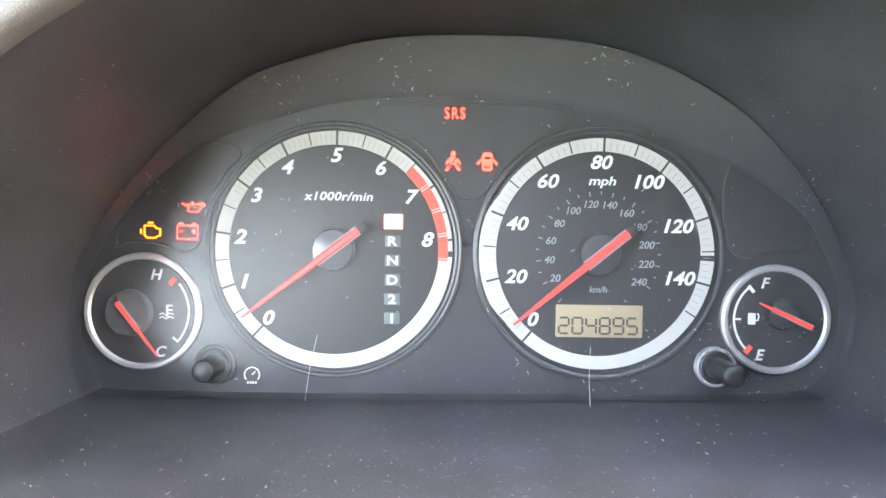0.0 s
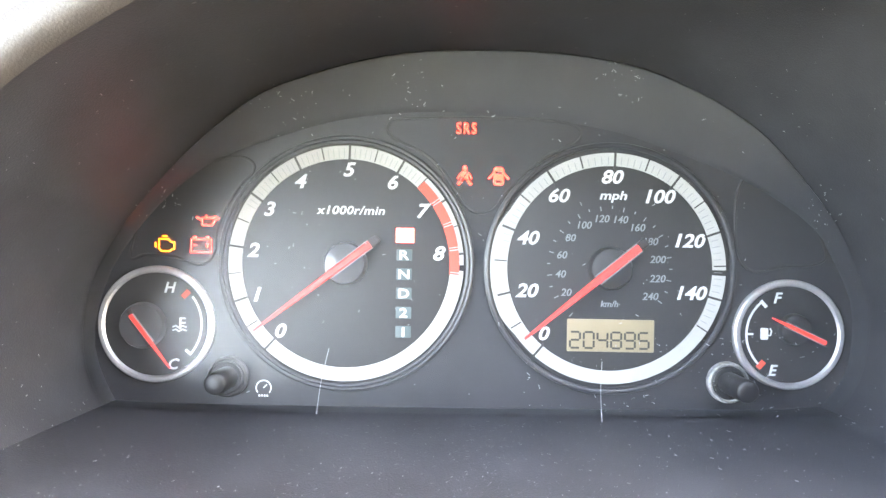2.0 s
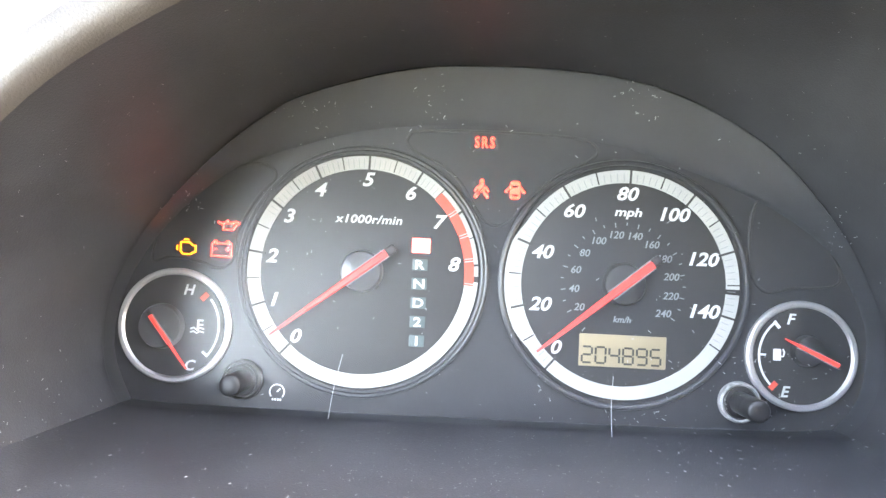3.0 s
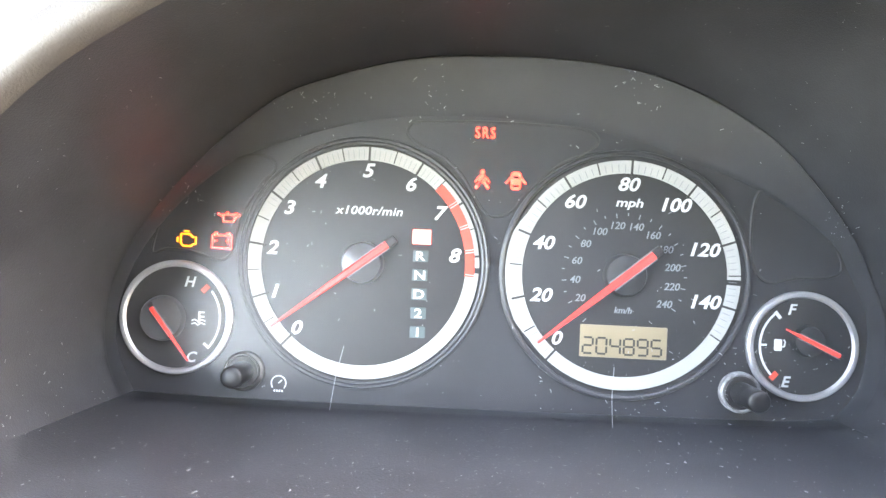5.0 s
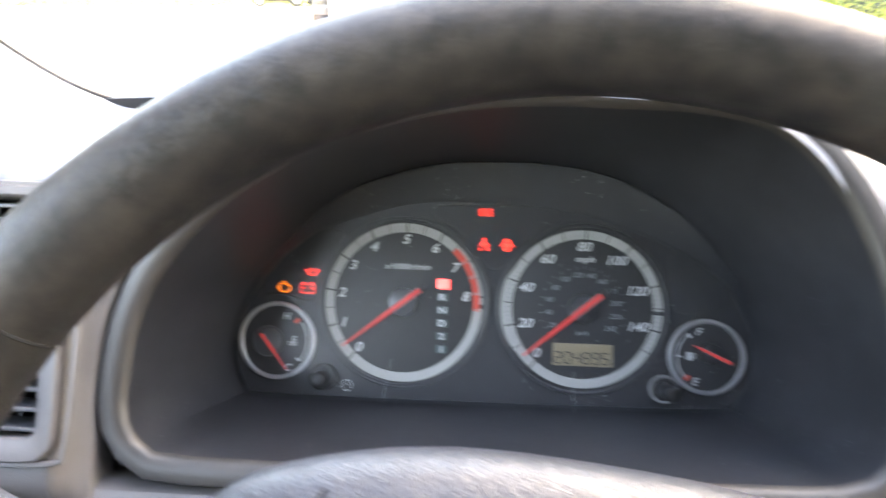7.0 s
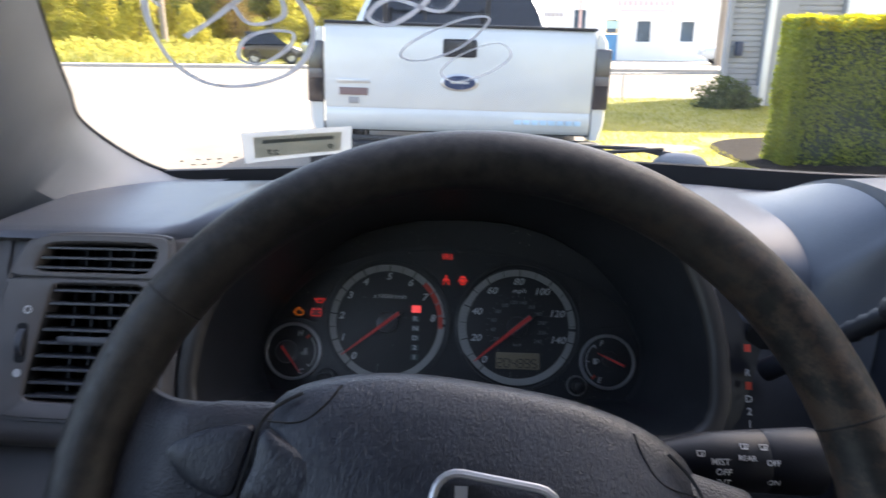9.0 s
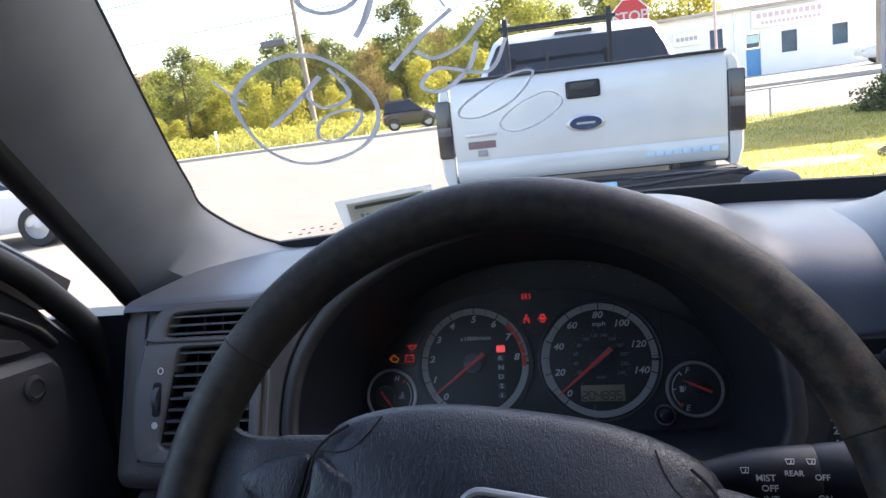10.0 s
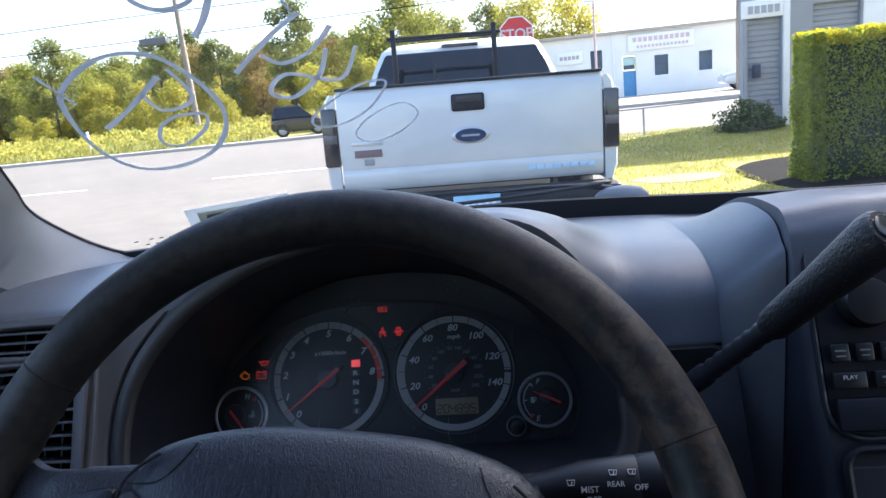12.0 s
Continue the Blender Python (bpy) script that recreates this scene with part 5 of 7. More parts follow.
stick = thing("inspection_sticker", pose(-0.165, 0.437, 1.24), "pale inspection sticker behind the windscreen, seen from its back", "sticker")
SI = pose(-0.165, 0.437, 1.24).inverted()


def wind_plate(c4, off, n=6):
    bm = bmesh.new()
    rings = []
    for j in range(n + 1):
        row = []
        for i in range(n + 1):
            a, b = Vector(c4[0]).lerp(Vector(c4[1]), i / n), Vector(c4[3]).lerp(Vector(c4[2]), i / n)
            p = a.lerp(b, j / n)
            row.append(SI @ on_wind(p.x, p.y, off))
        rings.append(row)
    return loft(bm, rings, False)


part("paper", wind_plate([(-0.214, 0.409), (-0.106, 0.424), (-0.115, 0.462), (-0.227, 0.453)], 0.002), M_STICK, stick)
part("print_field", wind_plate([(-0.204, 0.417), (-0.117, 0.429), (-0.125, 0.456), (-0.214, 0.447)], 0.0026), leaf_mat("sticker_field", (0.44, 0.43, 0.35), (0.52, 0.51, 0.42), 0.55), stick)
ax = (on_wind(-0.117, 0.429) - on_wind(-0.204, 0.417)).normalized()
az = (-GN).normalized()
ay = az.cross(ax).normalized()
for s, x, y in (("23", -0.192, 0.4415), ("9", -0.133, 0.4465)):
    o = lettering("figure", s, 0.013, M_STICK2, stick, 0, 0, 0, mirror=True, bold=0.0003)
    p = SI @ on_wind(x, y, 0.0034)
    o.matrix_basis = Matrix(((ax.x, ay.x, az.x, p.x), (ax.y, ay.y, az.y, p.y), (ax.z, ay.z, az.z, p.z), (0, 0, 0, 1)))
part("print_bar", wind_plate([(-0.196, 0.4225), (-0.126, 0.432), (-0.128, 0.437), (-0.199, 0.4275)], 0.0031), M_STICK2, stick)
SI0 = SI
gm = thing("glass_marking", pose(-0.26, 0.44, 1.22), "tiny etched maker's marks on the windscreen corner", "glass marking")
SI = pose(-0.26, 0.44, 1.22).inverted()
for k in range(9):
    x, y = -0.289 + 0.0062 * k + 0.002 * (k % 3), 0.4315 + 0.0012 * k + (0.007 if k % 2 else 0.0)
    part("mark_bar", wind_plate([(x, y), (x + 0.0045, y + 0.0008), (x + 0.0042, y + 0.0022), (x - 0.0003, y + 0.0014)], 0.001, 1), M_STICK2, gm)

# wiper at the foot of the glass, outside
wip = thing("windscreen_wiper", pose(0.15, 0.50, 1.23), "black windscreen wiper resting on the glass", "wiper")
WI = pose(0.15, 0.50, 1.23).inverted()
part("blade", tube(bmesh.new(), [WI @ on_wind(x, y, -0.012) for x, y in ((-0.02, 0.508), (0.06, 0.516), (0.121, 0.521), (0.18, 0.522), (0.225, 0.521))], 0.0022, 8), M_RUBBER, wip)
part("arm", tube(bmesh.new(), [WI @ on_wind(x, y, -0.022) for x, y in ((0.10, 0.520), (0.16, 0.526), (0.205, 0.533), (0.240, 0.545))], [0.0015, 0.0022, 0.003, 0.004], 10), M_BLACK, wip)
part("spindle_cap", lathe(bmesh.new(), [(0.0118, -0.012), (0.0116, -0.003), (0.0106, 0.002), (0.0088, 0.006), (0.0060, 0.0088), (0.0025, 0.0100)], 32), M_PILLAR, wip, "grey plastic spindle cap", m=WI @ pose(0.250, 0.552, 1.206) @ Matrix.Diagonal((2.8, 1.2, 1.1, 1)))

# ---------------------------------------------------------------- unseen cabin shell behind the view, added to limit the light
car_in = thing("car_cabin", pose(0.37, -0.6, 0.5), "unseen cabin shell with grey roof lining and dark doors, added to limit light", "car cabin")
KI = pose(0.37, -0.6, 0.5).inverted()


def kin(bm):
    for v in bm.verts:
        v.co = KI @ v.co
    return bm


part("roof_lining", kin(abox(-0.40, 1.16, -2.3, -0.085, 1.640, 1.665, 0.008)), M_LINING, car_in, "grey roof lining")
part("floor_pan", kin(abox(-0.55, 1.30, -2.3, 0.5, 0.42, 0.46)), M_BLACK, car_in)
part("tail_panel", kin(abox(-0.50, 1.24, -2.36, -2.30, 0.46, 1.22)), M_TRIM, car_in)
part("rear_bench", kin(abox(-0.40, 1.14, -1.75, -1.55, 0.46, 1.30, 0.06, 4)), M_TRIM, car_in, "dark rear seat back")
part("quarter_panel", kin(abox(-0.52, -0.44, -2.3, -1.45, 1.06, 1.64, 0.02)), M_TRIM, car_in)
part("far_quarter_panel", kin(abox(1.18, 1.26, -2.3, -1.45, 0.46, 1.64, 0.02)), M_TRIM, car_in)
part("far_roof_rail", kin(abox(1.00, 1.22, -2.3, -0.05, 1.47, 1.66, 0.03)), M_TRIM, car_in)
part("roof_rail", kin(abox(-0.46, -0.28, -2.3, -0.16, 1.455, 1.66, 0.03)), M_TRIM, car_in)
part("passenger_backrest", kin(abox(0.50, 1.00, -0.95, -0.80, 0.5, 1.26, 0.06, 4)), M_TRIM, car_in)
part("passenger_head_rest", kin(abox(0.62, 0.88, -0.95, -0.84, 1.28, 1.48, 0.04, 4)), M_TRIM, car_in)
part("far_door_panel", kin(abox(1.20, 1.28, -1.6, 0.45, 0.46, 1.06, 0.02)), M_TRIM, car_in)
part("rear_side_panel", kin(abox(-0.55, -0.47, -2.3, -0.75, 0.46, 1.06, 0.02)), M_TRIM, car_in)
part("centre_pillar", kin(abox(-0.52, -0.42, -0.85, -0.72, 0.46, 1.64, 0.02)), M_PILLAR, car_in)
part("far_pillar", kin(tube(bmesh.new(), [(1.09, 0.45, 1.19), (1.02, 0.20, 1.40), (0.90, -0.08, 1.645)], 0.035, 12)), M_PILLAR, car_in)
part("far_centre_pillar", kin(abox(1.16, 1.26, -0.85, -0.72, 0.46, 1.64, 0.02)), M_PILLAR, car_in)
part("bulkhead", kin(abox(-0.44, 1.2, 0.44, 0.46, 0.45, 1.14)), M_BLACK, car_in)
for nm, b in (("rear_side_glass", (-0.485, -0.480, -1.46, -0.84, 1.05, 1.58)), ("far_rear_side_glass", (1.215, 1.220, -1.46, -0.84, 1.05, 1.58)), ("tail_glass", (-0.44, 1.18, -2.335, -2.330, 1.21, 1.645))):
    part(nm, kin(abox(*b)), M_TINT, car_in, "unseen rear glass, tinted to hold back light")
# out-of-view seat, made pale to throw light up under the instrument hood
seat = thing("driver_seat", pose(0.02, -0.75, 0.46), "unseen driver's seat, its cloth made pale to bounce light", "car seat")
M_BOUNCE_CLOTH = mat("seat_bounce_cloth", (0.48, 0.48, 0.48), 0.95, scale=300, bump=0.4)
part("cushion", abox(-0.25, 0.25, -0.25, 0.27, 0.02, 0.20, 0.06, 4), M_BOUNCE_CLOTH, seat)
part("backrest", abox(-0.25, 0.25, -0.42, -0.27, 0.12, 0.80, 0.06, 4), M_BOUNCE_CLOTH, seat)
part("head_rest", abox(-0.13, 0.13, -0.42, -0.31, 0.83, 1.02, 0.04, 4), M_BOUNCE_CLOTH, seat)

# open driver's door with its dark inner edge
door = thing("driver_door", pose(-0.50, 0.34, 1.0), "dark open driver's door with black rubber seal and round plug", "car door")
DI = pose(-0.50, 0.34, 1.0).inverted()
M_DOOR = mat("door_plastic", (0.034, 0.034, 0.039), 0.5, var=0.2, scale=30, bump=0.3, bscale=900, fine=0.0004)


def din(bm):
    for v in bm.verts:
        v.co = DI @ v.co
    return bm




def prism(pts, x0, x1, bev=0.006):
    """A plate in the y-z plane between x0 and x1."""
    n = len(pts)
    c = Vector((sum(p[0] for p in pts) / n, sum(p[1] for p in pts) / n))
    inn = [Vector(p) + (c - Vector(p)).normalized() * bev for p in pts]
    bm = bmesh.new()
    loft(bm, [[(x0, *p) for p in pts], [(x1 - bev, *p) for p in pts], [(x1, p.x, p.y) for p in inn]], True, True, True)
    return din(bm)


part("sill_cap", prism([(0.10, 1.352), (0.205, 1.285), (0.284, 1.214), (0.264, 1.192), (0.199, 1.262), (0.10, 1.330)], -0.56, -0.462), M_DOOR, door, "matt grey window sill of the door")
part("door_body", prism([(0.08, 1.315), (0.190, 1.250), (0.245, 1.198), (0.290, 1.14), (0.297, 1.05), (0.290, 0.62), (-0.72, 0.62), (-0.72, 1.20), (0.02, 1.20)], -0.56, -0.472), M_DOOR, door)
part("edge_seal", din(tube(bmesh.new(), catmull([(-0.462, 0.10, 1.335), (-0.460, 0.200, 1.258), (-0.457, 0.247, 1.208), (-0.454, 0.290, 1.143), (-0.452, 0.298, 1.080), (-0.452, 0.290, 0.99), (-0.452, 0.285, 0.70)], 6, closed=False), 0.0135, 12)), M_RUBBER, door, "black rubber door edge seal")
part("trim_line", din(tube(bmesh.new(), catmull([(-0.462, 0.10, 1.262), (-0.460, 0.165, 1.224), (-0.458, 0.212, 1.190), (-0.456, 0.232, 1.165)], 6, closed=False), 0.006, 10)), mat("satin_black", (0.012, 0.012, 0.013), 0.22), door)
part("inner_panel", prism([(0.06, 1.190), (0.165, 1.168), (0.226, 1.160), (0.234, 1.150), (0.226, 0.98), (0.220, 0.62), (0.03, 0.62)], -0.50, -0.4535, 0.010), M_DOOR, door, "dark plastic inner door panel")
part("hinge_post", prism([(0.285, 1.175), (0.330, 1.172), (0.42, 1.10), (0.42, 0.5), (0.285, 0.5)], -0.52, -0.372), M_BLACK, door)
part("pull_cup", prism([(0.06, 1.236), (0.150, 1.206), (0.205, 1.180), (0.215, 1.166), (0.165, 1.174), (0.06, 1.196)], -0.50, -0.458, 0.006), M_DOOR, door)
part("plug", din(lathe(bmesh.new(), [(0.0125, 0), (0.0120, 0.003), (0.0085, 0.0040), (0.0080, 0.0025), (0.003, 0.0025)], 32)), M_DOOR, door, "round plastic plug", m=DI @ pose(-0.4535, 0.196, 1.135, 0, 90, 0) @ DI.inverted())

# ================================================================ outside
M_ASPH = mat("asphalt_pale", (0.142, 0.123, 0.104), 0.9, var=0.14, scale=2.2, bump=0.5, bscale=120, fine=0.004)
M_CONC = mat("concrete", (0.36, 0.325, 0.28), 0.9, var=0.12, scale=3, bump=0.3, bscale=80, fine=0.003)
M_LINE = mat("road_paint", (0.72, 0.71, 0.66), 0.8, var=0.12, scale=4)
M_SOIL = mat("grass_soil", (0.20, 0.19, 0.03), 0.95, var=0.3, scale=2.5, stain=(0.36, 0.31, 0.09))
# mulch, coloured darker to carry the hedge's shadow on the ground
M_MULCH_SHADE = mat("mulch", (0.013, 0.010, 0.008), 0.95, spec=0.1, var=0.4, scale=12, bump=0.8, bscale=40, fine=0.02)
M_DIRT = mat("bare_dirt", (0.22, 0.17, 0.11), 0.95, var=0.2, scale=6)
M_WHITE = mat("car_paint_white", (0.53, 0.545, 0.55), 0.22, var=0.03, scale=3, coat=0.5)
M_DGLASS = mat("dark_glass", (0.010, 0.012, 0.015), 0.06, var=0.2, scale=4)
M_TAIL = mat("tail_light_smoked", (0.020, 0.014, 0.016), 0.2, var=0.3, scale=30, coat=0.5)
M_TYRE = mat("tyre", (0.018, 0.018, 0.018), 0.85)
M_STEEL = mat("galvanised", (0.38, 0.39, 0.40), 0.5, metal=0.6, var=0.1, scale=10)
M_WALLW = mat("white_wall", (0.76, 0.74, 0.70), 0.85, var=0.06, scale=1.2)
M_SIDING = mat("grey_siding", (0.28, 0.29, 0.31), 0.7, var=0.08, scale=3)
M_TRIMW = mat("white_trim", (0.78, 0.78, 0.77), 0.6, var=0.04)
M_BLUE = mat("blue_paint", (0.07, 0.25, 0.45), 0.5)
M_NAVY = mat("navy_enamel", (0.018, 0.035, 0.085), 0.25)
M_WIN = mat("window_blue_glass", (0.05, 0.085, 0.12), 0.12, var=0.3, scale=2)
M_BARK = mat("bark", (0.10, 0.08, 0.06), 0.95, var=0.3, scale=8, bump=0.8, bscale=20, fine=0.02)
M_WOOD = mat("pole_wood", (0.24, 0.20, 0.16), 0.9, var=0.2, scale=6)
M_SIGNB = mat("sign_faded_blue", (0.40, 0.45, 0.58), 0.6)
M_SIGNR = mat("sign_faded_red", (0.58, 0.42, 0.42), 0.6)
M_SIGNRED = mat("sign_red", (0.50, 0.025, 0.03), 0.45)


M_LEAF = leaf_mat("leaf_green", (0.125, 0.15, 0.035), (0.36, 0.35, 0.08), 0.5)
M_LEAFY = leaf_mat("leaf_yellow_green", (0.23, 0.24, 0.04), (0.52, 0.45, 0.09), 0.5)
M_LEAFB = leaf_mat("leaf_autumn", (0.15, 0.12, 0.05), (0.36, 0.27, 0.10), 0.5)
M_WEEDY = leaf_mat("brush_yellow", (0.20, 0.23, 0.06), (0.54, 0.46, 0.11), 0.5)
M_LEAFD = leaf_mat("leaf_dark", (0.08, 0.105, 0.038), (0.26, 0.26, 0.08), 0.5)
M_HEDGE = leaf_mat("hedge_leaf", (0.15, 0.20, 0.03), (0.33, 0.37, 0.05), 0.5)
# sunlight on the hedge's top is put into this brighter yellow
M_HEDGE_SUNLIT = leaf_mat("hedge_sunlit_top", (0.36, 0.34, 0.015), (0.62, 0.52, 0.02), 0.5)
M_BUSH = leaf_mat("bush_leaf", (0.05, 0.075, 0.03), (0.16, 0.19, 0.06), 0.5)
M_BLADE = leaf_mat("grass_blade", (0.21, 0.22, 0.02), (0.44, 0.40, 0.07), 0.5)
M_WEED = leaf_mat("weeds", (0.22, 0.26, 0.07), (0.44, 0.42, 0.18), 0.5)


def sheet(name, x0, x1, y0, y1, z, material, label, category, th=0.3):
    o = part(name, abox(x0, x1, y0, y1, z - th, z), material, smooth=False)
    return tagged(o, label, category, kind="structure")


sheet("ground", -900, 900, -300, 1500, -0.02, M_SOIL, "dry grassy ground reaching the horizon", "ground", 0.5)
sheet("road", -120, 120, -40, 28.35, 0.0, M_ASPH, "pale sun-bleached asphalt road and parking strip", "road", 0.015)
sheet("far_pavement", -120, 1.0, 28.6, 29.6, 0.11, M_CONC, "pale concrete strip along the far kerb", "pavement", 0.1)
sheet("far_lot", 1.0, 60, 28.6, 41.0, 0.08, M_CONC, "pale concrete yard before a white building", "pavement", 0.1)
k = part("kerb", abox(-120, 60, 28.35, 28.6, -0.1, 0.13, 0.02), M_CONC)
tagged(k, "pale concrete kerb along the far side", "kerb", kind="structure")
for i, x in enumerate((-12.5, -6.6, -0.7, 5.2, 11.1)):
    o = part("lane_mark", abox(x, x + 2.9, 14.34, 14.46, 0.001, 0.005), M_LINE)
    tagged(o, "faded white lane dash on the asphalt", "lane marking", "lane dashes", "structure")

# lawn in front of the hedge
bm = bmesh.new()
lawn = [(1.35, 6.0), (1.30, 9.0), (1.8, 12.0), (2.2, 14.2), (3.2, 14.9), (5.0, 15.6), (16, 16.4), (16, 2.0), (1.5, 2.0)]
loft(bm, [[(x, y, -0.05) for x, y in lawn], [(x, y, 0.045) for x, y in lawn], [(x + 0.05, y - 0.05, 0.06) for x, y in lawn]], True, True, True)
tagged(part("lawn", bm, M_SOIL, smooth=False), "short yellow-green lawn beside the road", "lawn", kind="structure")
bm = bmesh.new()
rng = random.Random(4)
slab(bm, [(1.55 + 0.55 * math.cos(t) * (1 + 0.15 * math.sin(3 * t)) + 0.45, 8.25 + 0.35 * math.sin(t)) for t in [2 * math.pi * k / 24 for k in range(24)]], 0.03, 0.064)
tagged(part("bare_patch", bm, M_DIRT, smooth=False), "bare sandy patch worn in the lawn", "bare soil", kind="structure")
# mulch bed that also stands in for the hedge's cast shadow
bm = bmesh.new()
slab(bm, catmull([(2.75, 7.2), (2.7, 8.4), (3.3, 9.2), (4.6, 9.4), (6, 9.0), (6.5, 6.6), (4.5, 6.2), (3.2, 6.4)], 4), 0.03, 0.066)
tagged(part("mulch_shadow_bed", bm, M_MULCH_SHADE, smooth=False), "mulch bed at the hedge's foot, darkened as the hedge's shadow", "mulch bed", kind="structure")


def scatter(name, count, place, material, label, category, seed=1):
    """Many small blades or leaves in one mesh; place(rng) gives a base, a size, a width and a lean."""
    rng = random.Random(seed)
    V, F = [], []
    for _ in range(count):
        p, h, w, lean = place(rng)
        a = rng.uniform(0, 2 * math.pi)
        dx, dy = math.cos(a) * w / 2, math.sin(a) * w / 2
        b = rng.uniform(0, 2 * math.pi)
        tx, ty = p[0] + math.cos(b) * lean, p[1] + math.sin(b) * lean
        i = len(V)
        V += [(p[0] - dx, p[1] - dy, p[2]), (p[0] + dx, p[1] + dy, p[2]), (tx + dx * 0.3, ty + dy * 0.3, p[2] + h), (tx - dx * 0.3, ty - dy * 0.3, p[2] + h)]
        F.append((i, i + 1, i + 2, i + 3))
    me = bpy.data.meshes.new(name)
    me.from_pydata(V, [], F)
    o = part(name, me, material, smooth=False)
    return tagged(o, label, category, kind="stuff")


def on_lawn(r):
    while True:
        x, y = r.uniform(1.35, 7.5), r.uniform(6.0, 15.4)
        if x > 1.35 + 0.11 * max(0, y - 9) and (x - 2.0) ** 2 / 0.3 + (y - 8.25) ** 2 / 0.1 > 1 and not (x > 2.75 and 6.3 < y < 9.2):
            return (x, y, 0.055), r.uniform(0.015, 0.045), r.uniform(0.006, 0.013), r.uniform(0, 0.03)


scatter("lawn_grass", 34000, on_lawn, M_BLADE, "short yellow-green grass blades", "grass", 2)


def on_verge(r):
    x, y = r.uniform(-60, 2.0), 29.7 + 18 * r.random() ** 1.5
    if -12.4 < x < -6.0 and y < 36:
        y += 6.3
    n = noise.noise(Vector((x * 0.25, y * 0.3, 3)))
    return (x, y, 0.0), r.uniform(0.20, 0.55) + max(0, n) * 0.6, r.uniform(0.03, 0.09), r.uniform(0.05, 0.25)


scatter("verge_weeds", 12000, on_verge, M_WEED, "tall dry yellow weeds along the far verge", "weeds", 3)


def leaf_cloud(count, place, seed):
    """Leaf tufts: small bent quads facing all ways."""
    rng = random.Random(seed)
    V, F = [], []
    for _ in range(count):
        p, s = place(rng)
        d = Vector((rng.gauss(0, 1), rng.gauss(0, 1), rng.gauss(0, 1))).normalized()
        u = d.orthogonal().normalized()
        w = d.cross(u)
        a = rng.uniform(0, 6.28)
        u, w = u * math.cos(a) + w * math.sin(a), w * math.cos(a) - u * math.sin(a)
        i = len(V)
        p = Vector(p)
        V += [p - u * s, p + w * s * 0.55 + d * s * 0.15, p + u * s, p - w * s * 0.55 + d * s * 0.15]
        F.append((i, i + 1, i + 2, i + 3))
    me = bpy.data.meshes.new("leaves")
    me.from_pydata([tuple(v) for v in V], [], F)
    return me


def verge_tuft(r):
    x, y = r.uniform(-60, 2.0), 29.9 + 13 * r.random() ** 1.3
    if -12.4 < x < -6.0 and y < 36:
        y += 6.3
    n = noise.noise(Vector((x * 0.35, y * 0.35, 7))) + 0.5 * noise.noise(Vector((x * 1.3, y * 1.3, 2)))
    top = 0.35 + max(0.0, 0.5 + n) * 0.75
    return Vector((x, y, top * (1 - r.random() ** 2))), r.uniform(0.05, 0.13)


tagged(part("verge_brush", leaf_cloud(42000, verge_tuft, 31), M_WEEDY, smooth=False), "bushy yellow-flowering brush along the far verge", "weeds", kind="stuff")


def understorey(r):
    x, y = r.uniform(-66, 5.0), r.uniform(56, 62)
    n = noise.noise(Vector((x * 0.22, 1.0, 5))) + 0.4 * noise.noise(Vector((x * 0.9, 2.0, 1)))
    return Vector((x, y, (4.9 + 1.6 * n) * r.random() ** 0.75)), r.uniform(0.10, 0.24)


def deep_wood(r):
    x, y = r.uniform(-72, -9.0), r.uniform(63, 68)
    n = noise.noise(Vector((x * 0.16, 4.0, 9))) + 0.5 * noise.noise(Vector((x * 0.55, 7.0, 3))) + 0.25 * noise.noise(Vector((x * 1.7, 2.0, 8)))
    return Vector((x, y, (6.7 + 1.7 * n) * r.random() ** 0.6)), r.uniform(0.12, 0.26)


tagged(part("wood_depth", leaf_cloud(52000, deep_wood, 78), M_LEAFD, smooth=False), "dark green depth of the wood across the road", "wood", kind="stuff")
tagged(part("wood_understorey", leaf_cloud(56000, understorey, 77), M_LEAF, smooth=False), "dense green undergrowth filling the wood across the road", "undergrowth", kind="stuff")


